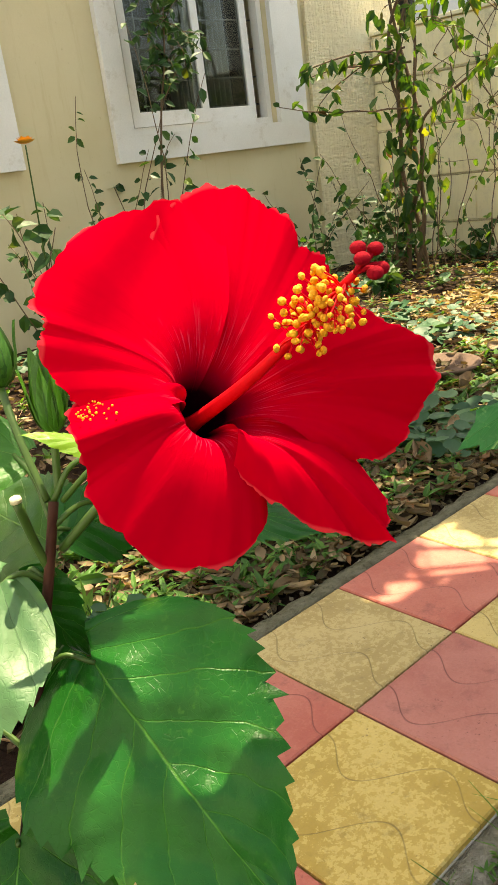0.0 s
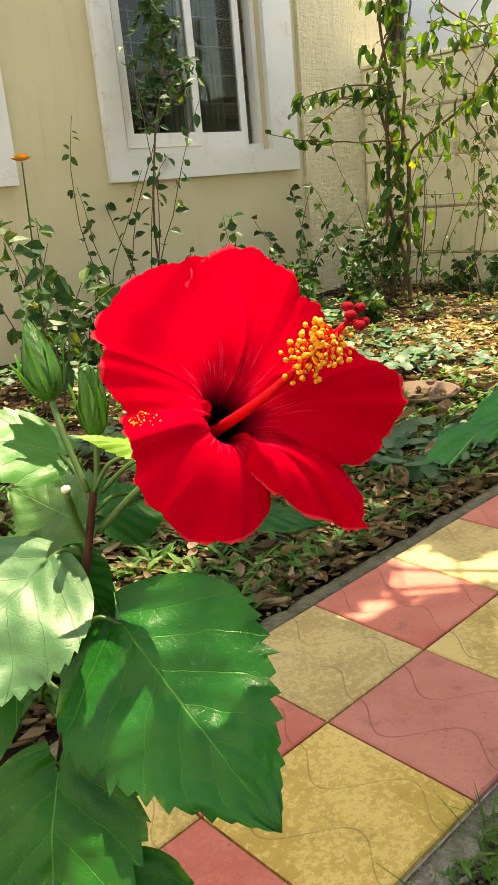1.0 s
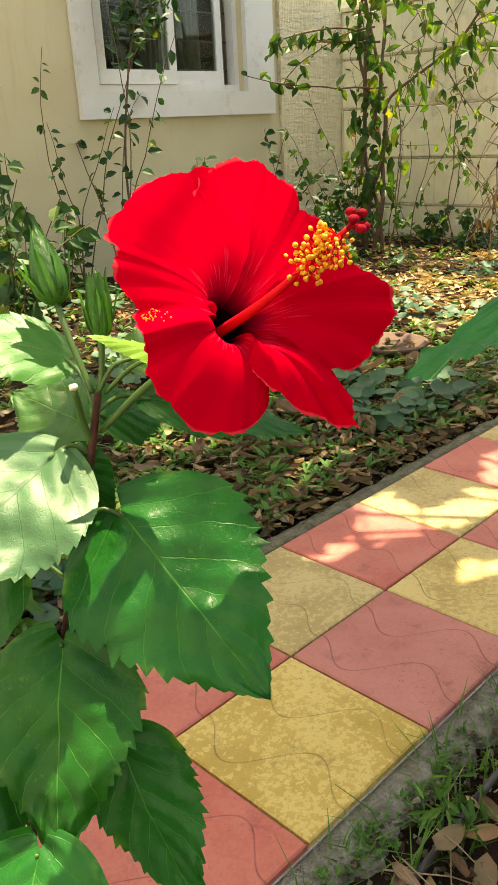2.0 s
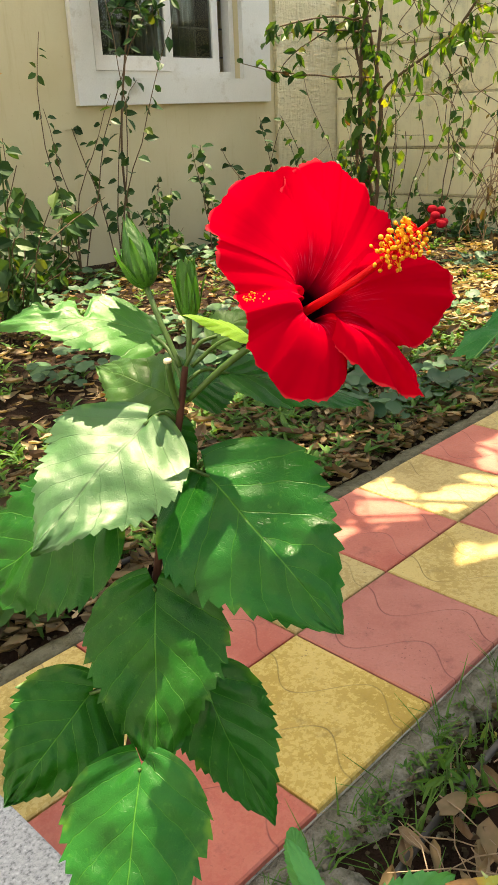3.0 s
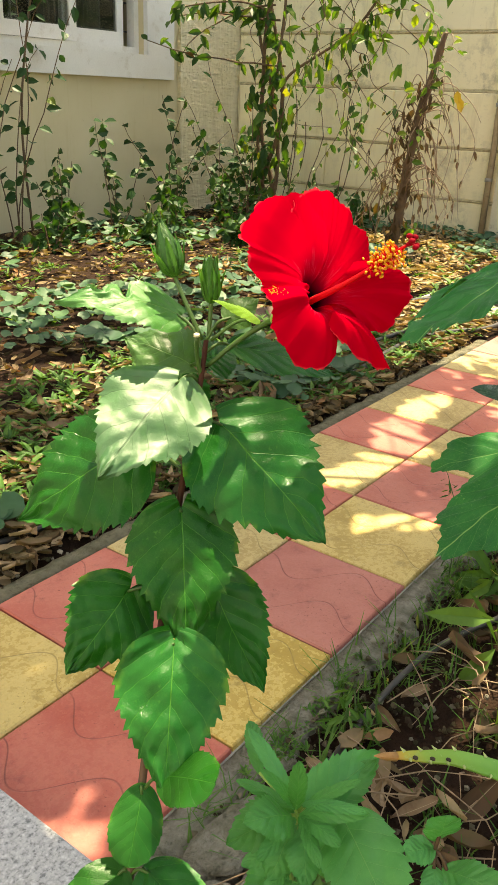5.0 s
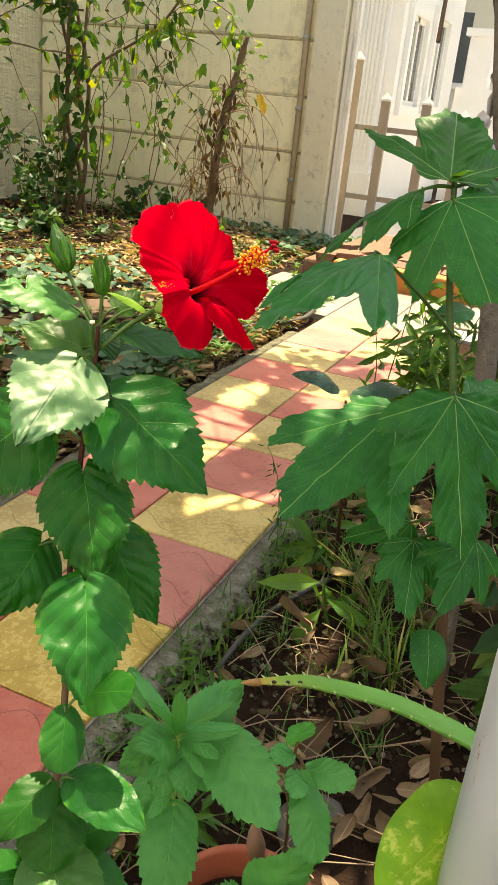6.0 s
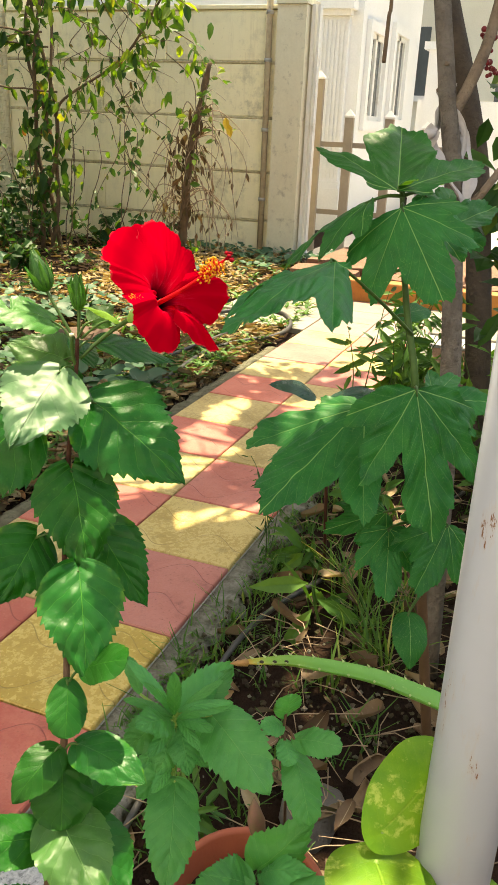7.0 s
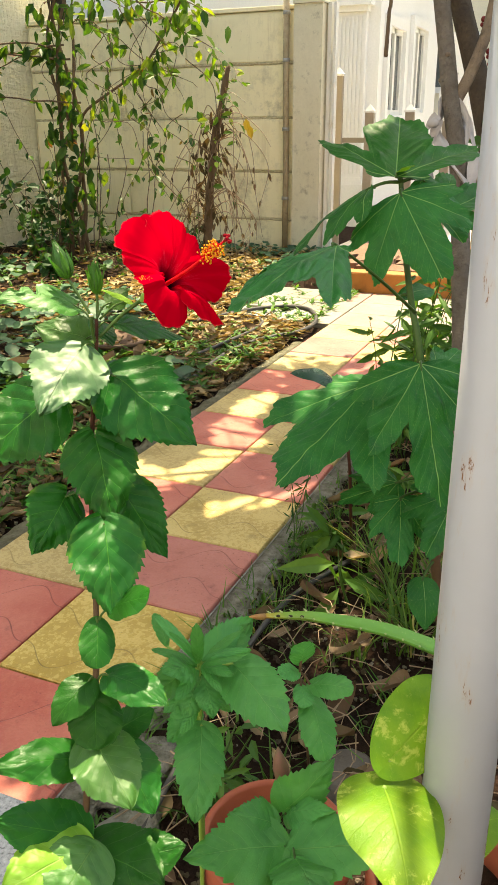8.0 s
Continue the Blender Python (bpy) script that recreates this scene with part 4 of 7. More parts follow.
def house():
    h = thing("house", (7.4, 1.4, -0.05), "white house with a fluted corner pilaster and tall windows", "house")
    Y, X0, X1 = 1.36, 7.40, 10.3
    wins = ((7.66, 8.32, 1.08, 1.92), (8.78, 9.44, 1.12, 2.02))
    g = Geo()
    for lo, hi in (((X0, Y + 0.2, -0.3), (X0 + 0.2, 6.5, 4.6)), ((X0, Y, -0.3), (X1, Y + 0.2, 1.08)), ((X0, Y, 2.02), (X1, Y + 0.2, 4.6)), ((X0, Y, 1.08), (7.66, Y + 0.2, 2.02)),
                   ((8.32, Y, 1.08), (8.78, Y + 0.2, 2.02)), ((9.44, Y, 1.08), (X1, Y + 0.2, 2.02)), ((7.66, Y, 1.92), (8.32, Y + 0.2, 2.02)), ((8.78, Y, 1.08), (9.44, Y + 0.2, 1.12))):
        g.box(lo, hi)
    part("wall", g, house_white, h, "", False)
    part("roof", Geo().box((X0 - 0.3, Y - 0.3, 4.6), (X1 + 0.3, 6.7, 4.75)), house_white, h, "", False)
    base = Geo().box((X0 - 0.14, 1.44, -0.3), (X0 - 0.002, 1.86, 0.40))
    base.box((X0 - 0.12, 1.46, 0.40), (X0 - 0.002, 1.84, 0.47))
    part("pilaster_base", base, house_white, h, "", False)
    part("pilaster_shaft", Geo().box((X0 - 0.07, 1.48, 0.47), (X0 - 0.002, 1.82, 2.02)), house_white, h, "fluted white pilaster", False)
    for i in range(8):
        y = 1.482 + i * 0.0425
        part("flute", Geo().box((X0 - 0.082, y, 0.50), (X0 - 0.071, y + 0.024, 1.98)), house_white, h, "", False)
    cap = Geo().box((X0 - 0.12, 1.46, 2.02), (X0 - 0.002, 1.84, 2.07))
    cap.box((X0 - 0.17, 1.42, 2.07), (X0 - 0.002, 1.88, 2.15))
    part("pilaster_cap", cap, house_white, h, "", False)
    for a, b, c, d in wins:
        w = part("window", Geo().box((a, Y + 0.020, c), (b, Y + 0.035, d)), pane_grey, h, "", False)
        f = Geo()
        m = (a + b) / 2
        for lo, hi in (((a, Y - 0.010, c), (a + 0.05, Y + 0.018, d)), ((b - 0.05, Y - 0.010, c), (b, Y + 0.018, d)), ((m - 0.035, Y - 0.010, c), (m + 0.035, Y + 0.018, d)),
                       ((a + 0.05, Y - 0.010, c), (m - 0.035, Y + 0.018, c + 0.05)), ((m + 0.035, Y - 0.010, c), (b - 0.05, Y + 0.018, c + 0.05)), ((a + 0.05, Y - 0.010, d - 0.05), (b - 0.05, Y + 0.018, d))):
            f.box(lo, hi)
        part("frame", f, white_paint, w, "", False)
        s = Geo()
        for lo, hi in (((a - 0.10, Y - 0.05, c - 0.10), (b + 0.10, Y - 0.002, c)), ((a - 0.10, Y - 0.05, d), (b + 0.10, Y - 0.002, d + 0.10)), ((a - 0.10, Y - 0.05, c), (a, Y - 0.002, d)), ((b, Y - 0.05, c), (b + 0.10, Y - 0.002, d))):
            s.box(lo, hi)
        part("surround", s, house_white, w, "", False)


house()


def far_parapet():
    p = thing("boundary_wall", (10.6, 0.2, 0), "white far boundary wall with a capped post", "wall")
    part("wall", Geo().box((10.5, -6.0, -0.2), (10.7, 1.34, 1.40)), house_white, p, "", False)
    part("post", Geo().box((10.42, 0.94, -0.2), (10.72, 1.24, 2.0)), house_white, p, "", False)
    part("cap", Geo().box((10.36, 0.88, 2.0), (10.78, 1.30, 2.09)), house_white, p, "", False)


far_parapet()


def far_building():
    f = thing("apartment_building", (13.2, -1.0, -0.2), "pale cream apartment building seen beyond the driveway", "building")
    part("wall", Geo().box((13.0, -6.0, -0.3), (16.0, 2.40, 6.5)), house_cream, f, "", False)
    part("roof", Geo().box((12.8, -6.2, 6.5), (16.2, 2.6, 6.7)), house_white, f, "", False)
    for y0, z0 in ((1.72, 1.55), (0.2, 1.45), (-1.6, 1.45), (1.5, 3.6), (-0.4, 3.6)):
        w = part("window", Geo().box((12.985, y0, z0), (12.998, y0 + 0.42, z0 + 1.0)), pane_grey, f, "", False)
        part("sill", Geo().box((12.93, y0 - 0.06, z0 - 0.09), (12.997, y0 + 0.48, z0 - 0.004)), house_white, w, "", False)


far_building()

# ---------------------------------------------------------------- the red hibiscus
CAM_FACE = (-0.62, -0.60, 0.62)
hib = thing("hibiscus_shrub", (-0.985, -0.685, -0.03), "hibiscus branch with one open red flower and glossy leaves", "shrub")

STEM = [(-0.985, -0.685, -0.03), (-0.965, -0.680, 0.22), (-0.928, -0.671, 0.45), (-0.887, -0.665, 0.575), (-0.868, -0.658, 0.626), (-0.820, -0.627, 0.680),
        (-0.793, -0.613, 0.722), (-0.778, -0.607, 0.755), (-0.768, -0.604, 0.778), (-0.759, -0.602, 0.801), (-0.750, -0.598, 0.822)]
line = curve_points(STEM, 60)
part("lower_stem", Geo().tube(line[:26], taper(0.0036, 0.0021, 26), 10), stem_low, hib, "woody grey-brown lower stem")
part("upper_stem", Geo().tube(line[25:], taper(0.0021, 0.0015, 35), 10), stem_red, hib, "dark reddish upper stem")


def nearest_on_stem(p):
    p = Vector(p)
    return min(line, key=lambda q: (q - p).length)


def hl(base, tip, width, face=CAM_FACE, material=hib_leaf, label="", seed=None, fold=0.10, arch=0.05, teeth=16, start=None, shape=ovate, stalk=stem_green, wave=0.035, tooth=0.06, name="leaf", torn=()):
    g = Geo()
    blade(g, base, tip, width, face, shape, teeth, tooth, fold, arch, 110, 25, 0.13, 0.0, wave, seed if seed else int(1000 * (base[0] + base[2] * 3)), 6 if width > 0.035 else 0, 0.34, torn)
    lf = part(name, g, material, hib, label)
    s = Vector(start) if start else nearest_on_stem(Vector(base) - Vector((0, 0, 0.008)))
    b = Vector(base)
    if (s - b).length > 0.004:
        mid = (s + b) / 2 + Vector((0, 0, 0.004))
        end = b + (Vector(tip) - b).normalized() * 0.002
        part("petiole", Geo().tube(curve_points([s, mid, end], 10), taper(0.0010, 0.0008, 10), 7), stalk, lf)
    return lf


UP = (-0.35, -0.40, 1.0)
TORN = 1
hl((-0.747, -0.576, 0.832), (-0.806, -0.537, 0.843), 0.040, (-0.35, -0.30, 0.92), hib_sunlit, "leaf with a ragged edge, coloured pale as sunlit", 11, 0.10, 0.10, 17, (-0.752, -0.598, 0.815), shape=serrate, tooth=0.065, torn=((TORN, 0.40, 0.50, 0.25), (TORN, 0.58, 0.72, 0.50)))
hl((-0.773, -0.597, 0.803), (-0.838, -0.601, 0.768), 0.064, (-0.17, -0.41, 0.88), hib_sheen, "broad leaf coloured lighter as sunlit, with a glossy sheen", 5, 0.07, 0.03, 18, (-0.759, -0.601, 0.800), shape=serrate, tooth=0.05)
hl((-0.763, -0.592, 0.800), (-0.751, -0.601, 0.770), 0.024, (-0.7, -0.5, 0.5), hib_leaf, "", 33, 0.15, 0.05, 9, (-0.759, -0.601, 0.800), shape=serrate, tooth=0.05)
hl((-0.748, -0.587, 0.804), (-0.754, -0.537, 0.812), 0.042, (-0.6, -0.3, 0.8), hib_sunlit, "", 21, shape=serrate, tooth=0.065)
hl((-0.747, -0.594, 0.810), (-0.708, -0.588, 0.803), 0.030, CAM_FACE, hib_leaf, "", 22, shape=serrate, tooth=0.065)
hl((-0.732, -0.604, 0.816), (-0.672, -0.639, 0.790), 0.030, (-0.45, -0.35, 1.0), hib_leaf, "", 23, shape=serrate, tooth=0.065)
hl((-0.735, -0.623, 0.836), (-0.762, -0.611, 0.849), 0.0115, (-0.25, -0.35, 0.9), hib_young, "fresh lime-green young leaf", 24, 0.3, 0.05, 11, (-0.748, -0.600, 0.822), shape=serrate, tooth=0.09)
hl((-0.738, -0.604, 0.833), (-0.719, -0.611, 0.843), 0.020, CAM_FACE, hib_sunlit, "", 25, 0.2, shape=serrate, tooth=0.065)
hl((-0.790, -0.578, 0.764), (-0.836, -0.531, 0.718), 0.078, (-0.62, -0.22, 0.70), hib_leaf, "", 26, shape=serrate, tooth=0.065)
hl((-0.758, -0.616, 0.779), (-0.754, -0.688, 0.726), 0.080, (-0.60, -0.45, 0.75), hib_leaf, "large dark green leaf with toothed edge", 27, 0.08, 0.05, 16, (-0.770, -0.607, 0.776), shape=serrate, tooth=0.065)
hl((-0.792, -0.617, 0.739), (-0.824, -0.649, 0.676), 0.062, (-0.62, -0.62, 0.40), hib_leaf, "", 28, 0.10, 0.05, 15, shape=serrate, tooth=0.065)
hl((-0.781, -0.629, 0.693), (-0.780, -0.671, 0.632), 0.050, (-0.75, -0.35, 0.35), hib_leaf, "", 29, 0.12, 0.05, 15, (-0.812, -0.628, 0.700), shape=serrate, tooth=0.065)
hl((-0.822, -0.606, 0.697), (-0.870, -0.606, 0.668), 0.052, (-0.40, -0.75, 0.6), hib_leaf, "", 30, 0.10, 0.05, 15, shape=serrate, tooth=0.065)
hl((-0.828, -0.644, 0.684), (-0.870, -0.675, 0.628), 0.060, (-0.62, -0.55, 0.45), hib_leaf, "", 31, 0.10, 0.05, 15, shape=serrate, tooth=0.065)
# small round leaves of the lower stem
hl((-0.863, -0.669, 0.633), (-0.865, -0.703, 0.652), 0.030, UP, hib_small, "", 41, 0.1, 0.05, 9, None, rounded, tooth=0.03)
hl((-0.871, -0.661, 0.625), (-0.894, -0.673, 0.601), 0.027, (-0.6, -0.6, 0.5), hib_small, "", 42, 0.1, 0.05, 9, None, rounded, tooth=0.03)
hl((-0.882, -0.675, 0.588), (-0.893, -0.731, 0.585), 0.036, UP, hib_small, "", 43, 0.12, 0.10, 11, tooth=0.03)
hl((-0.889, -0.662, 0.584), (-0.924, -0.652, 0.566), 0.031, UP, hib_small, "", 44, 0.14, 0.14, 10, tooth=0.03)
hl((-0.890, -0.667, 0.576), (-0.914, -0.681, 0.546), 0.040, (-0.7, -0.5, 0.5), hib_small, "", 45, 0.1, 0.05, 10, None, rounded, tooth=0.03)
hl((-0.902, -0.670, 0.543), (-0.935, -0.722, 0.526), 0.054, (-0.45, -0.45, 0.85), hib_sunlit, "lower leaf coloured pale as sunlit", 46, 0.1, 0.08, 12, tooth=0.03)
hl((-0.885, -0.678, 0.522), (-0.903, -0.720, 0.490), 0.051, UP, hib_small, "", 47, 0.1, 0.06, 12, tooth=0.03)
hl((-0.910, -0.665, 0.529), (-0.957, -0.622, 0.545), 0.038, UP, hib_small, "", 48, 0.1, 0.06, 11, tooth=0.03)
hl((-0.929, -0.675, 0.476), (-0.970, -0.630, 0.512), 0.048, (-0.6, -0.4, 0.6), hib_small, "", 49, tooth=0.03)
hl((-0.940, -0.682, 0.480), (-0.996, -0.652, 0.480), 0.060, UP, hib_young, "", 50, tooth=0.03)
hl((-0.930, -0.680, 0.468), (-0.937, -0.746, 0.466), 0.062, UP, hib_small, "", 51, tooth=0.03)
hl((-0.877, -0.672, 0.530), (-0.858, -0.698, 0.545), 0.031, UP, hib_small, "", 52, tooth=0.03)
hl((-0.940, -0.689, 0.480), (-0.986, -0.686, 0.468), 0.056, UP, hib_sunlit, "", 53, tooth=0.03)
hl((-0.930, -0.696, 0.455), (-0.903, -0.746, 0.470), 0.046, UP, hib_small, "", 54, tooth=0.03)

g = Geo().tube(curve_points([(-0.757, -0.601, 0.801), (-0.760, -0.600, 0.815), (-0.763, -0.602, 0.828)], 8), taper(0.0013, 0.0015, 8), 10)
stub = part("pruned_stub", g, stem_green, hib, "green pruned stub with a pale cut end")
part("cut_end", Geo().tube([(-0.763, -0.602, 0.8278), (-0.7632, -0.6021, 0.8292)], [0.0018, 0.0016], 12), cut_wood, stub, "pale cut end")


def bud(stalk, tip, r, seed, count=8, full=1.0):
    """A closed green bud: pointed core, overlapping sepals and a whorl of narrow bracts."""
    rng = random.Random(seed)
    base, tip = Vector(stalk[-1]), Vector(tip)
    b = part("bud_stalk", Geo().tube(curve_points(stalk, 12), taper(0.0012, 0.0013, 12), 8), stem_green, hib, "green bud on a short stalk")
    d = tip - base
    length = d.length
    d.normalize()
    x = d.orthogonal().normalized()
    y = d.cross(x)
    prof = [(0.0, 0.16), (0.06, 0.55), (0.16, 0.88), (0.32, 1.0), (0.50, 0.90), (0.68, 0.66), (0.84, 0.36), (0.94, 0.16), (1.0, 0.03)]

    def girth(s):
        return r * full * float(np.interp(s, [q for q, _ in prof], [w for _, w in prof]))

    part("bud", Geo().tube([base + d * (length * s) for s, _ in prof], [r * w * full * 0.93 for _, w in prof], 12), bud_dark, b)

    def scale(name, a, s0, s1, wide, gap, flare, material, dent):
        """One pointed scale that hugs the bud from s0 to s1 of its length, its end standing off by flare."""
        g = Geo()
        pts, uvs = [], []
        rows, cols = 12, 7
        for i in range(rows + 1):
            t = i / rows
            s = s0 + (s1 - s0) * t
            half = wide * (math.sin(math.pi * min(1.0, 0.22 + 0.78 * t) ** 0.9) ** 0.8 if t < 1 else 0.0) + 0.012 * (1 - t)
            off = girth(min(s, 1.0)) + r * (gap + flare * t * t * t)
            for j in range(cols):
                v = -1 + 2 * j / (cols - 1)
                ang = a + v * half / max(0.35, off / r)
                out = x * math.cos(ang) + y * math.sin(ang)
                pts.append(base + d * (length * s) + out * (off + r * (0.05 * abs(v) - dent * (1 - abs(v)) ** 3)))
                uvs.append((t, (v + 1) / 2))
        g.grid(pts, uvs, rows + 1, cols)
        part(name, g, material, b)

    for k in range(5):
        scale("sepal", 2 * math.pi * k / 5 + rng.uniform(-0.12, 0.12), 0.06, rng.uniform(0.96, 1.10), 0.62, 0.02 + 0.02 * (k % 2), rng.uniform(0.0, 0.3 + 0.9 * (1 - full)), bud_dark, -0.10)
    for k in range(count):
        scale("bract", 2 * math.pi * k / count + rng.uniform(-0.25, 0.25), 0.0, rng.uniform(0.48, 0.72) + 0.45 * (1 - full), 0.33, 0.10, rng.uniform(0.15, 0.75), bud_green, 0.06)


bud([(-0.751, -0.596, 0.822), (-0.749, -0.582, 0.840), (-0.746, -0.571, 0.853)], (-0.744, -0.558, 0.881), 0.0074, 3, 8, 0.92)
bud([(-0.748, -0.598, 0.824), (-0.7455, -0.597, 0.836), (-0.7445, -0.5965, 0.842)], (-0.742, -0.594, 0.868), 0.0072, 9, 8, 0.62)


def flower():
    T0 = Vector((-0.733, -0.657, 0.854))
    S0 = Vector((-0.7275, -0.7065, 0.8885))
    n = (S0 - T0).normalized()
    B = T0 - n * 0.016
    fl = part("pedicel", Geo().tube(curve_points([(-0.752, -0.601, 0.808), (-0.742, -0.614, 0.823), (-0.735, -0.627, 0.834), tuple(B - n * 0.012)], 16), taper(0.0014, 0.0019, 16), 8),
              stem_green, hib, "open red flower on a green stalk")
    part("calyx", Geo().tube([B - n * 0.014, B - n * 0.010, B - n * 0.006, B - n * 0.002], [0.002, 0.0046, 0.0050, 0.0047], 14, False), stem_lime, fl, "green calyx cup")
    rng = random.Random(4)
    ax = n.cross(Vector((0, 0, 1))).normalized()
    ay = n.cross(ax)

    # rims of the five petals: turn about the axis in degrees, reach and height
    LEFT = [(-16, 0.022, -0.005), (-30, 0.0315, -0.010), (-44, 0.0385, -0.0115), (-55, 0.0425, -0.0095), (-60, 0.0438, -0.0085), (-68, 0.0500, -0.0095), (-84, 0.0555, -0.006), (-102, 0.0595, 0.0015), (-113, 0.0560, 0.0095), (-124, 0.044, 0.013)]
    TOP = [(-102, 0.045, 0.004), (-109, 0.0535, 0.0075), (-118, 0.0590, 0.013), (-128, 0.0605, 0.0165), (-140, 0.0575, 0.0190), (-150, 0.0515, 0.0195), (-158, 0.0475, 0.0220), (-172, 0.036, 0.021)]
    RIGHT = [(198, 0.024, 0.018), (185, 0.033, 0.027), (171, 0.0415, 0.031), (164, 0.0505, 0.0305), (157, 0.0555, 0.0270), (149, 0.0550, 0.0190), (141, 0.0520, 0.0115), (134, 0.0450, 0.0085), (125, 0.032, 0.0065)]
    LOWER = [(142, 0.038, 0.003), (129, 0.0510, 0.005), (120, 0.0535, 0.0075), (114, 0.0545, 0.009), (110, 0.0560, 0.010), (107, 0.0500, 0.0055), (102, 0.0440, 0.005), (93, 0.0350, 0.004), (82, 0.026, 0.004), (70, 0.017, 0.003)]
    BOTTOM = [(100, 0.021, -0.003), (90, 0.0300, -0.002), (76, 0.0355, -0.0065), (58, 0.0385, -0.0095), (34, 0.0388, -0.0115), (11, 0.0378, -0.0110), (2, 0.0350, -0.0075), (-10, 0.0362, -0.0050), (-24, 0.0335, -0.0085), (-36, 0.0275, -0.0095), (-47, 0.019, -0.0060)]

    def petal(rim, ruff, seed, bulge, crease):
        """One broad petal: a sector of the funnel that runs out to its own wavy rim."""
        rows, cols = 54, 121
        edge = curve_points(rim, cols)
        mid = (rim[0][0] + rim[-1][0]) / 2
        pts, uvs = [], []
        for i in range(rows + 1):
            s0 = i / rows
            for j in range(cols):
                v = -1 + 2 * j / (cols - 1)
                az, R, ht = edge[j]
                jag = 0.030 * noise.noise(Vector((v * 4.0, seed, 0))) + 0.020 * noise.noise(Vector((v * 13.0, seed, 3))) + 0.014 * noise.noise(Vector((v * 34.0, seed, 5)))
                s = s0 * (1 + jag * s0 ** 2)
                q = 1 - s
                r = 0.0040 * q ** 3 + 0.0062 * 3 * q * q * s + 0.46 * R * 3 * q * s * s + R * s ** 3
                h = -0.017 * q ** 3 + 0.0095 * 3 * q * q * s + (0.009 + 0.50 * ht) * 3 * q * s * s + ht * s ** 3
                a = radians(mid + (az - mid) * (0.80 + 0.20 * min(1.0, s * 1.6)))
                h += bulge * 4 * s * s * q
                h += crease * s ** 1.4 * (noise.noise(Vector((v * 3.2, s * 0.9, seed))) + 0.14 * noise.noise(Vector((v * 8.5, s * 1.2, seed + 7))))
                h += ruff * s ** 5 * (noise.noise(Vector((v * 5.0, seed, 11))) + 0.35 * noise.noise(Vector((v * 12.0, seed, 13))) + 0.12 * s ** 4 * noise.noise(Vector((v * 26.0, seed, 17))))
                pts.append(T0 + n * h + (ax * math.cos(a) + ay * math.sin(a)) * r)
                uvs.append((s, (v + 1) / 2))
        g = Geo()
        g.grid(pts, uvs, rows + 1, cols)
        return part("petal", g, petal_red, fl, "ruffled bright red petal")

    petal(LEFT, 0.0034, 1.7, 0.0004, 0.0006)
    petal(TOP, 0.0034, 4.3, -0.0026, 0.0006)
    petal(RIGHT, 0.0030, 7.9, 0.0014, 0.0006)
    petal(LOWER, 0.0024, 2.4, 0.0016, 0.0006)
    low = petal(BOTTOM, 0.0030, 9.6, 0.0006, 0.0006)
    # pollen spilt on the edge of the lower petal
    g = Geo()
    tip = [v.co.copy() for v in low.data.vertices]
    for k in range(46):
        a, b = rng.choice(((52, 46), (51, 47), (50, 47), (47, 46), (49, 49), (45, 45)))
        p = tip[min(54, max(0, a + rng.randint(-1, 1))) * 121 + 2 * b + rng.randint(-2, 2)]
        g.ball(p + n * 0.0004 + Vector((rng.gauss(0, 0.0007), rng.gauss(0, 0.0007), rng.gauss(0, 0.0007))), rng.uniform(0.0002, 0.00042), 4, 5)
    part("pollen_grains", g, pollen, low, "spilt yellow pollen grains")

    # the column with its stamens and the five-branched stigma
    base = B + n * 0.002
    x = n.orthogonal().normalized()
    y = n.cross(x)
    sag = Vector((0, 0, -0.0022))
    end = S0 - n * 0.0045
    col = curve_points([base, (base + end) / 2 + sag, end], 24)
    column = part("column", Geo().tube(col, [0.0044, 0.0028, 0.0021] + taper(0.0019, 0.0008, 21), 12), column_red, fl, "red staminal column")
    head = Geo().ball((0, 0, 0), 0.00085, 5, 8, 0.72).mesh("anther")
    head.materials.append(pollen)
    for i in range(130):
        t = rng.uniform(0.70, 0.96)
        k = min(int(t * 23), 22)
        p = col[k].lerp(col[k + 1], t * 23 - k)
        a = rng.uniform(0, 2 * math.pi)
        out = (x * math.cos(a) + y * math.sin(a)) * rng.uniform(0.75, 1.0) + n * rng.uniform(-0.05, 0.30)
        L = rng.uniform(0.0036, 0.0085)
        q = p + out * L
        part("filament", Geo().tube([p, p + out * L * 0.5 + n * 0.0006, q], 0.00022, 4, False), column_red, fl)
        an = new("anther", head)
        an.parent = fl
        an.location = q
        an.rotation_euler = (rng.uniform(0, 3), rng.uniform(0, 3), 0)
        an.scale = [rng.uniform(0.8, 1.2)] * 3
    for k in range(5):
        a = 2 * math.pi * k / 5 + 0.3
        out = (x * math.cos(a) + y * math.sin(a))
        q = S0 + n * rng.uniform(-0.0010, 0.0010) + out * 0.0032
        g = Geo().tube(curve_points([end, end + n * 0.004 + out * 0.0015, q], 8), 0.00055, 6)
        g.ball(q, 0.0017, 7, 11, 0.8)
        part("stigma_lobe", g, stigma_red, fl, "dark red velvety stigma lobe")


flower()

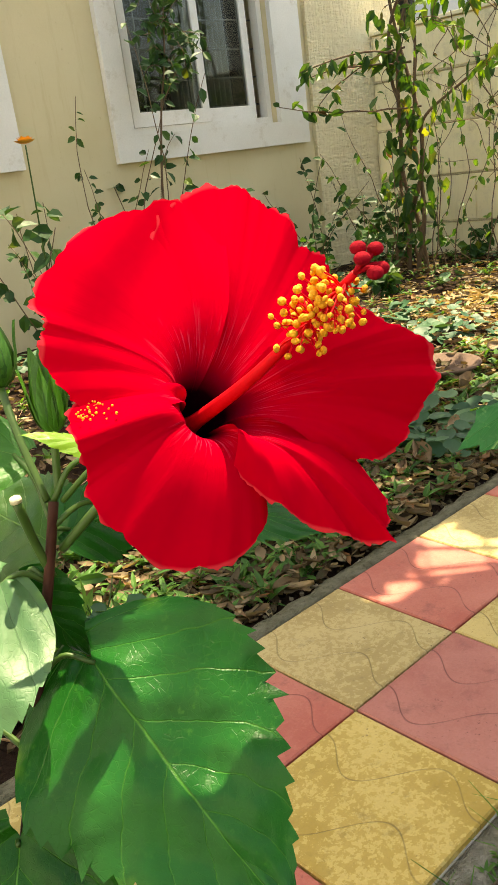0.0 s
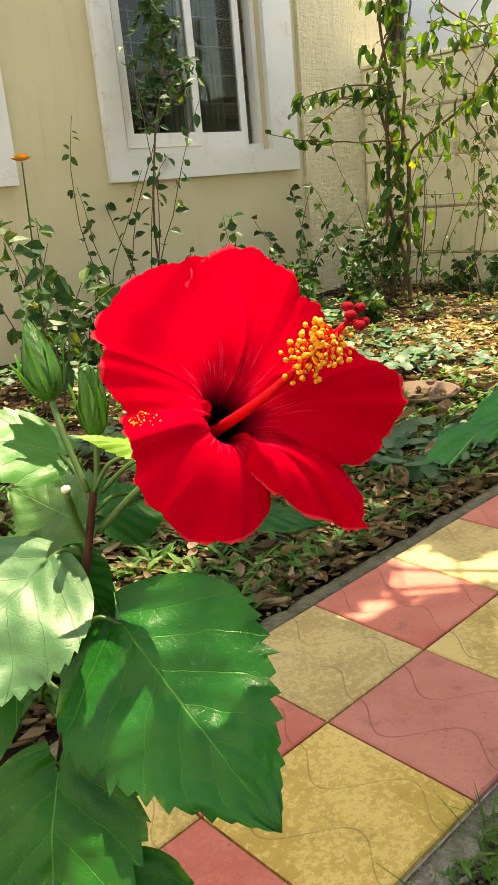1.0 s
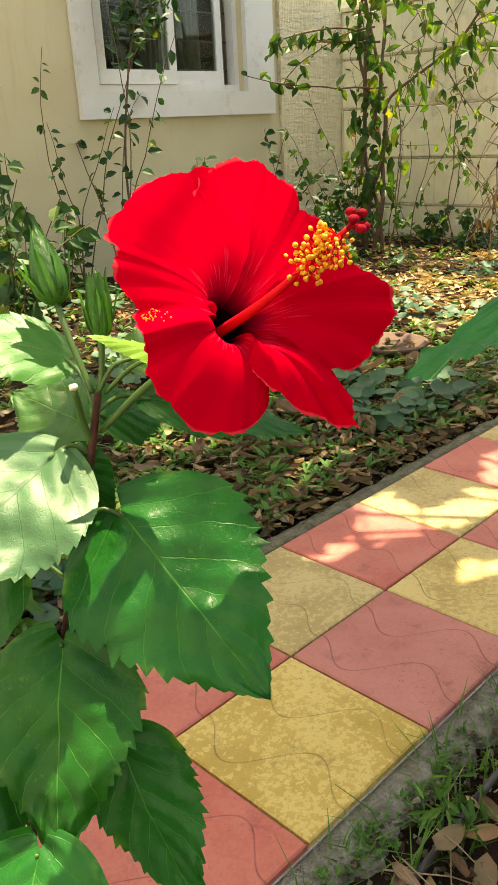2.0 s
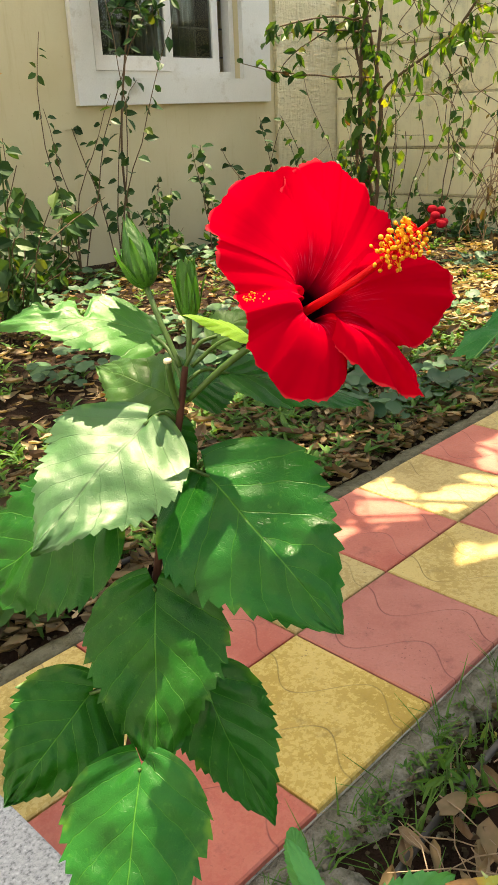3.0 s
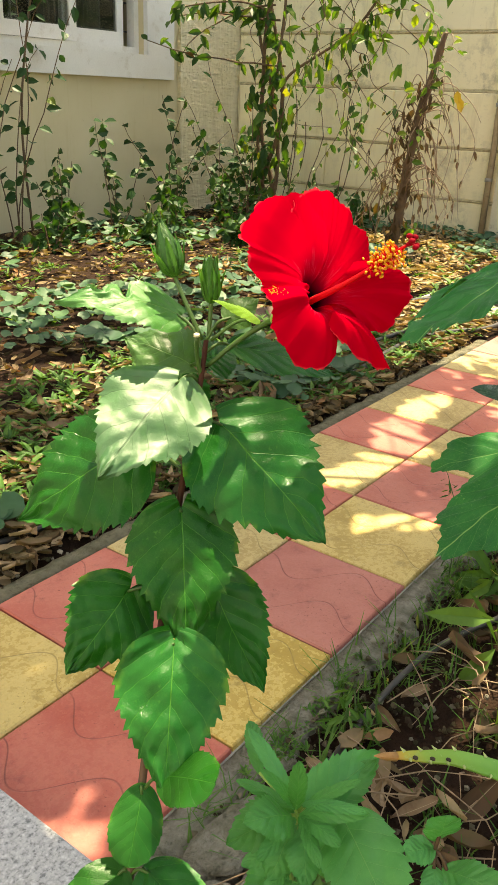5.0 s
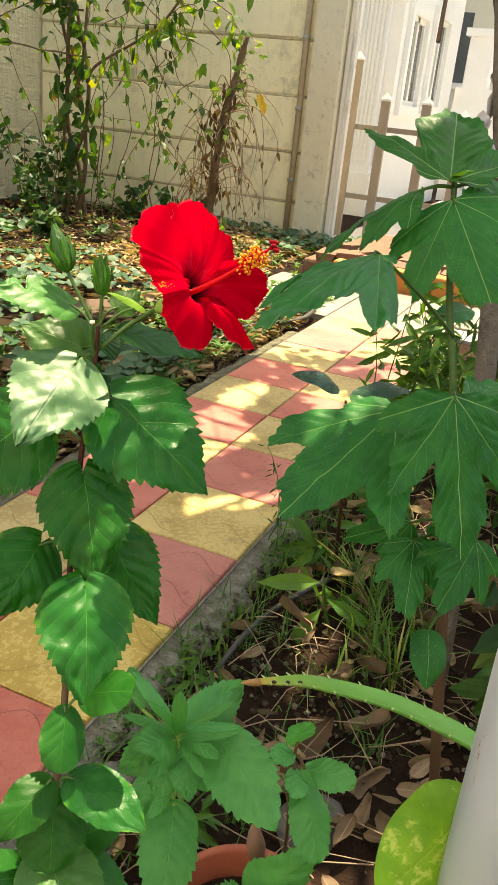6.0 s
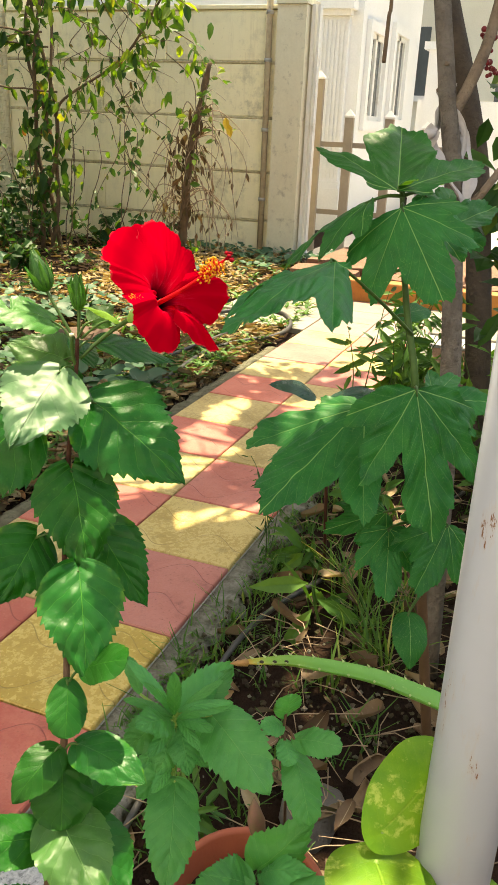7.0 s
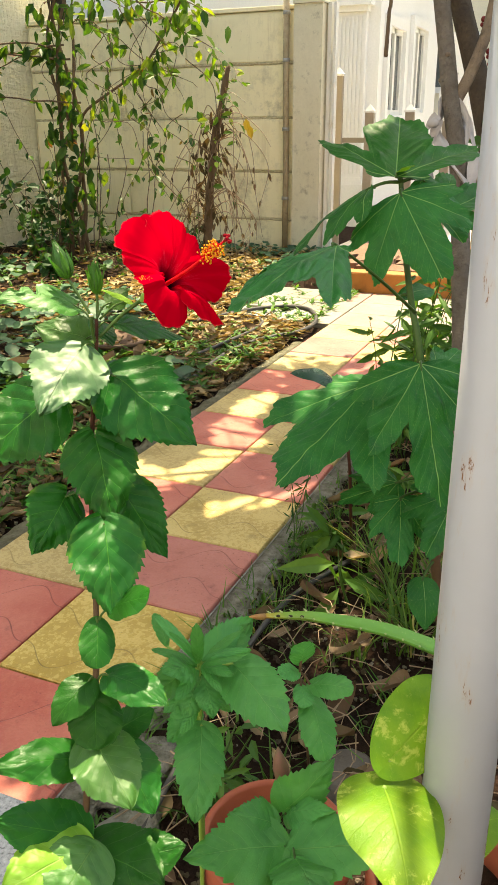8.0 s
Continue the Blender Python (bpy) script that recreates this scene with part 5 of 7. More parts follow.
# ---------------------------------------------------------------- the lobed-leaf plant in the bed
tith = thing("mexican_sunflower", (-0.18, -0.86, -0.03), "tall garden plant with large lobed dark green leaves", "plant")
TSTEM = [(-0.18, -0.86, -0.03), (-0.25, -0.845, 0.15), (-0.297, -0.815, 0.409), (-0.282, -0.790, 0.521), (-0.269, -0.770, 0.676), (-0.253, -0.747, 0.762), (-0.240, -0.731, 0.834), (-0.230, -0.719, 0.912)]
tline = curve_points(TSTEM, 50)
part("lower_stem", Geo().tube(tline[:22], taper(0.0085, 0.0062, 22), 10), stem_low, tith, "brown woody lower stem")
part("upper_stem", Geo().tube(tline[21:], taper(0.0056, 0.0032, 29), 10), stem_green, tith, "green upper stem")


def tl(base, tip, width, face=CAM_FACE, shape=lobed, seed=1, shear=0.45, arch=0.08, fold=0.10, start=None, material=tith_leaf, low=1.0, cup=0.12):
    g = Geo()
    if shape is lobed:
        palm_blade(g, base, tip, width, face, seed, arch, shear, cup, low)
    else:
        blade(g, base, tip, width, face, shape, 22, 0.035, fold, arch, 88, 13, 0.05, shear, 0.035, seed)
    lf = part("leaf", g, material, tith)
    b = Vector(base)
    s = Vector(start) if start else min(tline, key=lambda q: (q - b).length)
    part("petiole", Geo().tube(curve_points([s, (s + b) / 2 + Vector((0, 0, 0.003)), b, b + (Vector(tip) - b) * 0.05], 14), taper(0.0026, 0.0011, 14), 7), stem_green, lf)


tl((-0.253, -0.719, 0.908), (-0.125, -0.690, 0.982), 0.205, (-0.44, -0.19, 0.86), lobed, 3, 1.1, 0.04, low=0.38, cup=0.03)
tl((-0.249, -0.725, 0.889), (-0.301, -0.796, 0.795), 0.150, (-0.87, -0.10, 0.49), lobed, 5, 0.95, 0.12)
tl((-0.266, -0.690, 0.895), (-0.275, -0.574, 0.835), 0.095, (-0.26, 0.20, 0.92), lobed, 7, 1.0, 0.25)
tl((-0.388, -0.687, 0.840), (-0.632, -0.667, 0.836), 0.110, (-0.26, 0.08, 0.95), lobed, 8, 1.0, 0.10, 0.1, (-0.262, -0.757, 0.742), low=0.35)
tl((-0.283, -0.712, 0.647), (-0.430, -0.630, 0.556), 0.190, (-0.42, 0.02, 0.90), lobed, 9, 1.1, 0.08, 0.1, (-0.270, -0.770, 0.672), low=0.6)
tl((-0.306, -0.777, 0.687), (-0.372, -0.833, 0.531), 0.185, (-0.62, -0.66, 0.40), lobed, 10, 1.2, 0.06)
tl((-0.300, -0.757, 0.517), (-0.363, -0.694, 0.507), 0.066, (-0.55, -0.45, 0.7), lobed, 11, 0.4, 0.08)
tl((-0.317, -0.766, 0.503), (-0.379, -0.784, 0.437), 0.088, (-0.75, -0.40, 0.45), lobed, 12, 0.5, 0.08)
tl((-0.286, -0.834, 0.510), (-0.374, -0.818, 0.455), 0.100, (-0.70, -0.50, 0.50), lobed, 13, 0.6, 0.08)
tl((-0.196, -0.740, 0.902), (-0.217, -0.812, 0.846), 0.055, (-0.5, -0.4, 0.8), lobed, 14, 0.9, 0.12)
tl((-0.120, -0.750, 0.850), (-0.020, -0.815, 0.886), 0.100, (-0.6, -0.5, 0.6), lobed, 15, 0.9, 0.06, 0.1, (-0.245, -0.735, 0.815))
tl((-0.262, -0.790, 0.664), (-0.212, -0.862, 0.660), 0.098, (-0.5, -0.5, 0.8), lobed, 16, 0.8)
tl((-0.246, -0.728, 0.755), (-0.190, -0.764, 0.760), 0.034, (-0.3, -0.5, 0.9), slender, 17, 0.0)
tl((-0.330, -0.806, 0.395), (-0.376, -0.822, 0.345), 0.052, (-0.75, -0.45, 0.40), ovate, 18, 0.0)
tl((-0.232, -0.722, 0.912), (-0.190, -0.762, 0.918), 0.022, (-0.5, -0.4, 0.9), slender, 19, 0.0, 0.1, 0.2, None, hib_young)
tl((-0.236, -0.716, 0.908), (-0.262, -0.742, 0.922), 0.018, (-0.5, -0.4, 0.9), slender, 20, 0.0, 0.1, 0.2, None, hib_young)

# ---------------------------------------------------------------- foreground seedlings
def young_plant(name, label, stem, leaves, material, r=0.0032, stemmat=stem_lime, teeth=12, shape=ovate, category="plant"):
    pl = thing(name, stem[0], label, category)
    ln = curve_points(stem, 24)
    part("stem", Geo().tube(ln, taper(r, r * 0.6, 24), 8), stemmat, pl)
    for i, (b, t, w, face) in enumerate(leaves):
        g = Geo()
        blade(g, b, t, w, face, slender if w / (Vector(t) - Vector(b)).length < 0.45 else shape, teeth, 0.075, 0.14, 0.08, 84, 15, 0.10, 0.0, 0.04, 60 + i, 6)
        lf = part("leaf", g, material, pl)
        b = Vector(b)
        s = min(ln, key=lambda q: (q - b).length)
        if (s - b).length > 0.004:
            part("petiole", Geo().tube(curve_points([s, (s + b) / 2 + Vector((0, 0, 0.003)), b], 8), 0.0013, 6), stemmat, lf)
    return pl


young_plant("young_shrub", "leafy green young shrub rising from the bed", [(-0.690, -0.640, -0.03), (-0.705, -0.655, 0.25), (-0.718, -0.664, 0.47)], [
    ((-0.703, -0.694, 0.48), (-0.742, -0.765, 0.452), 0.062, (-0.55, -0.35, 0.75)),
    ((-0.716, -0.661, 0.482), (-0.706, -0.61, 0.516), 0.014, UP),
    ((-0.714, -0.664, 0.483), (-0.711, -0.714, 0.507), 0.010, UP),
    ((-0.714, -0.666, 0.482), (-0.696, -0.7, 0.515), 0.010, UP),
    ((-0.709, -0.666, 0.479), (-0.645, -0.69, 0.496), 0.042, CAM_FACE),
    ((-0.717, -0.662, 0.479), (-0.74, -0.625, 0.502), 0.011, UP),
    ((-0.717, -0.663, 0.478), (-0.743, -0.647, 0.529), 0.010, UP),
    ((-0.716, -0.665, 0.477), (-0.75, -0.703, 0.483), 0.012, CAM_FACE),
    ((-0.717, -0.663, 0.476), (-0.762, -0.661, 0.47), 0.015, CAM_FACE),
    ((-0.724, -0.666, 0.457), (-0.756, -0.644, 0.446), 0.016, UP),
    ((-0.726, -0.668, 0.452), (-0.707, -0.694, 0.427), 0.014, UP),
    ((-0.73, -0.668, 0.442), (-0.764, -0.665, 0.434), 0.014, CAM_FACE),
    ((-0.730, -0.671, 0.418), (-0.794, -0.694, 0.363), 0.054, (-0.6, -0.5, 0.6)),
    ((-0.712, -0.626, 0.487), (-0.690, -0.600, 0.506), 0.017, UP),
    ((-0.721, -0.668, 0.481), (-0.709, -0.716, 0.506), 0.016, UP),
    ((-0.721, -0.668, 0.480), (-0.733, -0.708, 0.492), 0.015, UP),
    ((-0.720, -0.664, 0.483), (-0.722, -0.664, 0.530), 0.016, CAM_FACE),
    ((-0.722, -0.662, 0.478), (-0.765, -0.650, 0.500), 0.034, UP)], fg_leaf)
young_plant("young_shrub", "low bushy green seedling beside the path edge", [(-0.705, -0.650, -0.03), (-0.710, -0.655, 0.25), (-0.716, -0.659, 0.45)], [
    ((-0.715, -0.656, 0.473), (-0.763, -0.635, 0.466), 0.040, UP),
    ((-0.709, -0.662, 0.466), (-0.653, -0.692, 0.496), 0.042, UP),
    ((-0.717, -0.661, 0.466), (-0.750, -0.664, 0.441), 0.040, CAM_FACE),
    ((-0.715, -0.668, 0.463), (-0.740, -0.689, 0.441), 0.030, CAM_FACE),
    ((-0.710, -0.655, 0.42), (-0.745, -0.640, 0.40), 0.036, CAM_FACE)], fg_leaf)
young_plant("seedling", "slender seedling with rounded pale green leaves", [(-0.560, -0.735, -0.03), (-0.593, -0.736, 0.295), (-0.635, -0.740, 0.385), (-0.675, -0.753, 0.469), (-0.674, -0.754, 0.482)], [
    ((-0.674, -0.753, 0.478), (-0.677, -0.757, 0.506), 0.027, CAM_FACE),
    ((-0.676, -0.752, 0.469), (-0.700, -0.741, 0.480), 0.020, UP),
    ((-0.680, -0.756, 0.456), (-0.701, -0.768, 0.449), 0.021, UP),
    ((-0.677, -0.764, 0.458), (-0.677, -0.808, 0.465), 0.029, UP),
    ((-0.678, -0.764, 0.446), (-0.719, -0.795, 0.409), 0.037, CAM_FACE)], fg_leaf, 0.0020, stem_low, 9, rounded)

# ---------------------------------------------------------------- pots, potted plants, aloe


def pot(at, r, h, label):
    p = thing("flower_pot", (at[0], at[1], -0.03), label, "pot", "terracotta pots")
    part("body", Geo().spin((at[0], at[1], -0.03), [(0.0, 0.0), (r * 0.66, 0.0), (r * 0.90, h * 0.80), (r * 0.90, h * 0.82), (r * 1.0, h * 0.82), (r * 1.03, h * 0.84), (r * 1.03, h - 0.004), (r * 1.0, h), (r * 0.93, h), (r * 0.91, h - 0.004),
         (r * 0.86, h * 0.84)], 48), terracotta, p)
    part("soil", Geo().spin((at[0], at[1], -0.03), [(r * 0.86, h * 0.845), (r * 0.6, h * 0.86), (r * 0.3, h * 0.85), (0.0, h * 0.87)], 24), soil, p, "dark potting soil")
    return p


pot((-0.640, -0.715), 0.085, 0.235, "terracotta pot holding a small budding plant")
pot((-0.610, -0.905), 0.085, 0.225, "terracotta pot of a variegated climber")

ph = young_plant("potted_hibiscus", "small potted hibiscus with one pinkish bud", [(-0.640, -0.720, 0.17), (-0.650, -0.735, 0.229), (-0.632, -0.722, 0.270)], [
    ((-0.663, -0.732, 0.268), (-0.630, -0.779, 0.332), 0.060, CAM_FACE),
    ((-0.665, -0.736, 0.268), (-0.671, -0.793, 0.302), 0.038, UP),
    ((-0.704, -0.756, 0.264), (-0.686, -0.871, 0.300), 0.074, UP),
    ((-0.704, -0.749, 0.267), (-0.777, -0.670, 0.291), 0.083, UP),
    ((-0.719, -0.767, 0.273), (-0.769, -0.808, 0.284), 0.069, UP),
    ((-0.686, -0.734, 0.273), (-0.717, -0.691, 0.300), 0.050, UP),
    ((-0.703, -0.730, 0.262), (-0.764, -0.742, 0.252), 0.071, UP),
    ((-0.672, -0.745, 0.268), (-0.670, -0.762, 0.286), 0.026, UP)], fg_leaf, 0.003, stem_green, 12, serrate)
g = Geo().tube([(-0.632, -0.722, 0.268), (-0.626, -0.718, 0.276), (-0.6235, -0.7145, 0.288), (-0.621, -0.711, 0.300), (-0.619, -0.709, 0.313)], [0.002, 0.0085, 0.0098, 0.0065, 0.0008], 12)
part("bud", g, pink_bud, ph, "closed pinkish-brown bud")


def pothos():
    p = thing("pothos", (-0.61, -0.905, 0.16), "variegated yellow-green pothos climbing beside the post", "plant")
    ln = curve_points([(-0.61, -0.905, 0.16), (-0.66, -0.885, 0.30), (-0.712, -0.852, 0.398)], 16)
    part("stem", Geo().tube(ln, taper(0.0045, 0.0032, 16), 8), stem_lime, p)
    for b, t, w, face, sd, form in (((-0.741, -0.860, 0.454), (-0.672, -0.898, 0.495), 0.072, (-0.70, -0.25, 0.40), 4, rounded), ((-0.759, -0.861, 0.438), (-0.851, -0.906, 0.423), 0.088, (-0.6, -0.35, 0.75), 6, broad),
                                    ((-0.690, -0.885, 0.330), (-0.640, -0.960, 0.330), 0.08, UP, 8, ovate)):
        g = Geo()
        blade(g, b, t, w, face, form, 0, 0, 0.20, 0.10, 40, 11, 0.24, 0.0, 0.03, sd)
        lf = part("leaf", g, pothos_leaf, p)
        s = min(ln, key=lambda q: (q - Vector(b)).length)
        part("petiole", Geo().tube(curve_points([s, (s + Vector(b)) / 2 + Vector((0, 0, 0.004)), b], 8), 0.0024, 7), stem_lime, lf)


pothos()


def aloe_leaf(parent, pts, w, th):
    """A thick channelled blade with small teeth, a dried end and dark spots."""
    ln = curve_points(pts, 40)
    g = Geo()
    ring = 10
    grid_pts, uvs = [], []
    for i, p in enumerate(ln):
        s = i / 39
        d = (ln[min(i + 1, 39)] - ln[max(i - 1, 0)]).normalized()
        side = d.cross(Vector((0, 0, 1))).normalized()
        up = side.cross(d)
        ww = w * (1 - s ** 3.0) + 0.0020
        tt = th * (1 - s ** 2) + 0.0008
        for k in range(ring + 1):
            a = 2 * math.pi * k / ring
            x = math.cos(a)
            z = math.sin(a)
            q = p + side * (x * ww) + up * (z * tt * (1.0 if z < 0 else 0.25) + 0.30 * ww * x * x)
            grid_pts.append(q)
            uvs.append((s, k / ring))
    g.grid(grid_pts, uvs, 40, ring + 1)
    lf = part("leaf", g, aloe_mat, parent)
    for i in range(2, 37, 2):
        p = ln[i]
        s = i / 39
        d = (ln[i + 1] - ln[i - 1]).normalized()
        side = d.cross(Vector((0, 0, 1))).normalized()
        up = side.cross(d)
        ww = w * (1 - s ** 3.0) + 0.0020
        for sg in (-1, 1):
            e = p + side * (sg * ww * 0.98) + up * 0.30 * ww
            part("tooth", Geo().tube([e - side * sg * 0.001, e + side * sg * 0.0032 + d * 0.0020 + up * 0.001], [0.0015, 0.0002], 5), tooth_pale, lf)
    return lf, ln


def aloe():
    al = thing("aloe", (-0.42, -1.0, -0.03), "aloe with a long toothed leaf drying at its tip", "plant")
    lf, ln = aloe_leaf(al, [(-0.42, -1.0, 0.0), (-0.455, -1.015, 0.20), (-0.492, -0.972, 0.345), (-0.519, -0.897, 0.409), (-0.538, -0.845, 0.436), (-0.557, -0.801, 0.455), (-0.593, -0.741, 0.476), (-0.628, -0.718, 0.494), (-0.663, -0.697, 0.510)], 0.0135, 0.006)
    d = (ln[-1] - ln[-4]).normalized()
    part("dry_end", Geo().tube([ln[-1] - d * 0.016, ln[-1] - d * 0.006, ln[-1] + d * 0.004], [0.0036, 0.0030, 0.0006], 8), aloe_end, lf, "shrivelled orange-brown tip")
    for k in (31, 33, 35):
        part("spot", Geo().ball(ln[k] + Vector((-0.003, -0.001, 0.0028)), 0.0023, 5, 8, 0.45), aloe_spot, lf, "dark scar")
    aloe_leaf(al, [(-0.42, -1.0, 0.0), (-0.36, -1.04, 0.18), (-0.30, -1.06, 0.30), (-0.22, -1.12, 0.36)], 0.02, 0.009)
    aloe_leaf(al, [(-0.42, -1.0, 0.0), (-0.45, -1.07, 0.2), (-0.50, -1.10, 0.36), (-0.54, -1.16, 0.45)], 0.02, 0.009)


aloe()

# ---------------------------------------------------------------- white post and granite slab
pole = thing("metal_post", (-0.725, -0.918, -0.03), "white painted steel post with rust chips", "post")
part("post", Geo().tube([(-0.725, -0.918, -0.03), (-0.719, -0.9165, 0.6), (-0.714, -0.915, 1.30)], 0.0300, 40), pole_paint, pole)
part("crossbar", Geo().box((-0.735, -0.995, 1.055), (-0.685, -0.815, 1.095)), pole_paint, pole, "", False)

solid("granite_slab", Geo().box((-1.30, -0.50, -0.06), (-0.632, 1.3, 0.10)), granite, "grey speckled granite step across the path", "step", "", "", False, 0.004)


def stone(at, size, seed, label):
    rng = random.Random(seed)
    g = Geo().ball((0, 0, 0), 1.0, 8, 12)
    for i, v in enumerate(g.v):
        k = 1 + 0.35 * noise.noise(v * 1.3 + Vector((seed, 0, 0)))
        q = Vector((max(-0.8, min(0.8, v.x)), max(-0.8, min(0.8, v.y)), max(-0.6, min(0.7, v.z)))) * k
        g.v[i] = Vector((q.x * size[0] + at[0], q.y * size[1] + at[1], q.z * size[2] + at[2]))
    solid("stone", g, kerb_mossy if "mortar" in label else stone_grey, label, "stone", "", "stones in the bed", True)


stone((-0.31, -0.70, -0.012), (0.07, 0.05, 0.028), 2, "flat grey broken stone lying in the bed")
stone((-0.42, -0.40, -0.012), (0.10, 0.05, 0.025), 7, "rough grey mortar lump beside the path")
stone((-0.55, -0.44, -0.012), (0.07, 0.05, 0.025), 9, "rough grey mortar lump beside the slab")

# ---------------------------------------------------------------- the tree that shades the path
# holes placed in the unseen crown so sun reaches the flower and chosen leaves
CROWN_GAPS = ((-0.795, -0.577, 0.080), (-0.770, -0.540, 0.075), (-0.762, -0.655, 0.084), (-0.825, -0.670, 0.055), (-0.848, -0.630, 0.055), (-0.655, -0.818, 0.075))


def tree():
    t = thing("tree", (0.14, -0.79, -0.03), "slim grey-barked tree tied with a pale cloth strip", "tree")
    trunk = curve_points([(0.14, -0.80, -0.03), (0.125, -0.785, 0.30), (0.116, -0.767, 0.58), (0.179, -0.739, 0.756), (0.228, -0.715, 0.895), (0.272, -0.680, 1.03), (0.317, -0.646, 1.174), (0.45, -0.5, 1.8), (0.65, -0.2, 2.5)], 48)
    part("trunk", Geo().tube(trunk, taper(0.019, 0.013, 48), 12), bark_grey, t)
    fork = curve_points([(1.28, -0.73, -0.03), (1.309, -0.705, 0.338), (1.481, -0.611, 0.838), (1.537, -0.557, 1.021), (1.58, -0.501, 1.18), (1.626, -0.435, 1.355), (1.761, -0.252, 1.856), (1.985, 0.053, 2.69)], 36)
    part("limb", Geo().tube(fork, taper(0.042, 0.030, 36), 12), bark_dark, t, "dark brown leaning second stem")
    rng = random.Random(12)
    g = Geo()

    def ribbon(path, width, turn):
        pts, uvs = [], []
        n = len(path)
        for i, p in enumerate(path):
            d = (path[min(i + 1, n - 1)] - path[max(i - 1, 0)]).normalized()
            side = d.cross(Vector((-0.75, -0.6, 0.3))).normalized()
            side.rotate(Matrix.Rotation(turn * math.sin(i * 0.35), 3, d))
            out = d.cross(side)
            w = width * (0.75 + 0.35 * math.sin(i * 0.5 + turn))
            for v in (-1, -0.5, 0, 0.5, 1):
                pts.append(p + side * (v * w) + out * (0.35 * w * math.cos(4 * v + i * 0.2)))
                uvs.append((i / n, v))
        g.grid(pts, uvs, n, 5)

    for k, (lo, hi, turns) in enumerate(((20.0, 30.0, 4.2), (22.0, 31.0, -4.6), (21.0, 29.0, 2.6))):
        a0 = rng.uniform(0, 6)
        pts = []
        for i in range(40):
            s = i / 39
            at = lo + (hi - lo) * s
            p = trunk[int(at)].lerp(trunk[int(at) + 1], at % 1.0)
            a = a0 + s * turns
            pts.append(p + Vector((math.cos(a), math.sin(a), 0)) * (0.023 + 0.008 * math.sin(3.1 * s + k)))
        ribbon(pts, 0.011, 0.5 + 0.2 * k)
    for tail in (((0.232, -0.670, 0.985), (0.222, -0.652, 0.955), (0.208, -0.650, 0.915), (0.196, -0.662, 0.868)), ((0.236, -0.672, 0.978), (0.228, -0.662, 0.930), (0.216, -0.668, 0.900), (0.205, -0.676, 0.872)),
                 ((0.262, -0.690, 1.010), (0.256, -0.716, 0.985), (0.250, -0.722, 0.945), (0.244, -0.716, 0.915))):
        ribbon(curve_points(tail, 18), 0.008, 0.9)
    g.ball((0.226, -0.664, 0.972), 0.011, 6, 9, 0.8)
    part("cloth_strip", g, cloth_mat, t, "pale cloth strip knotted round the trunk")
    for k in range(7):
        q = trunk[24 + 3 * k]
        a = 2.1 * k + 3.4
        part("knot", Geo().ball(q + Vector((math.cos(a), math.sin(a), 0)) * 0.0145, 0.0055, 5, 8, 0.8), bark, t, "dark bark knot")
    part("cut_twig", Geo().tube([(0.213, -0.728, 0.845), (0.232, -0.762, 0.880), (0.240, -0.790, 0.925)], [0.008, 0.0068, 0.0062], 8), bark, t, "short pruned side twig")
    part("side_branch", Geo().tube(curve_points([(0.268, -0.690, 1.000), (0.285, -0.715, 1.06), (0.315, -0.735, 1.15), (0.37, -0.74, 1.32), (0.5, -0.7, 1.7)], 16), taper(0.011, 0.008, 16), 8), bark, t, "dark crossing side branch")
    part("hanging_strand", Geo().tube(curve_points([(0.6, -0.45, 2.3), (0.35, -0.52, 1.6), (0.248, -0.571, 1.209), (0.222, -0.577, 1.146), (0.195, -0.582, 1.078)], 20), taper(0.0025, 0.0035, 20), 6), vine_bark, t, "dark dry strand hanging from a limb")
    # high limbs and the leafy crown, out of view and shaped for its shade
    g = Geo()
    ends = []
    for k in range(64):
        root = trunk[rng.randint(40, 47)] if k % 2 else fork[rng.randint(29, 35)]
        end = Vector((rng.uniform(-0.7, 3.0), rng.uniform(-0.9, 2.4), rng.uniform(2.5, 3.5)))
        ln = curve_points([root, root.lerp(end, 0.5) + Vector((0, 0, 0.25)), end], 12)
        g.tube(ln, taper(0.012, 0.003, 12), 6)
        ends += ln[7:]
    # extra unseen bough, added to shade the hibiscus leaves
    g.tube(curve_points([trunk[46], (0.30, -0.36, 2.62), (-0.02, -0.37, 2.72), (-0.2, -0.42, 2.70)], 14), taper(0.012, 0.004, 14), 6)
    part("branches", g, bark, t)
    g = Geo()
    for k in range(16500):
        e = rng.choice(ends) if k % 20 else Vector((-0.02, -0.37, 2.72)) + Vector((rng.gauss(0, 0.08), rng.gauss(0, 0.08), rng.gauss(0, 0.1)))
        p = e + Vector((rng.gauss(0, 0.17), rng.gauss(0, 0.17), rng.gauss(0, 0.12)))
        if p.z < 2.3:
            continue
        d = Vector((rng.uniform(-1, 1), rng.uniform(-1, 1), rng.uniform(-0.8, 0.1)))
        length = rng.uniform(0.08, 0.15)
        # leaves are dropped or kept by where their shadow lands, to set the dapples
        c = p + d.normalized() * length / 2
        q = c - SUN_TO * ((c.z - 0.85) / SUN_TO.z)
        w = c - SUN_TO * (c.z / SUN_TO.z)
        gap = any(math.hypot(q.x - gx, q.y - gy) < r for gx, gy, r in CROWN_GAPS)
        shut = math.hypot(q.x + 0.755, q.y + 0.640) < 0.17
        share = 0.10 if w.y < -0.42 else (0.02 if w.x < 0.1 else 0.13) if (w.y > 0.4 and w.x < 0.9) else 0.34 if w.y > 1.3 else 0.22 + 0.24 * (w.x < 0.28)
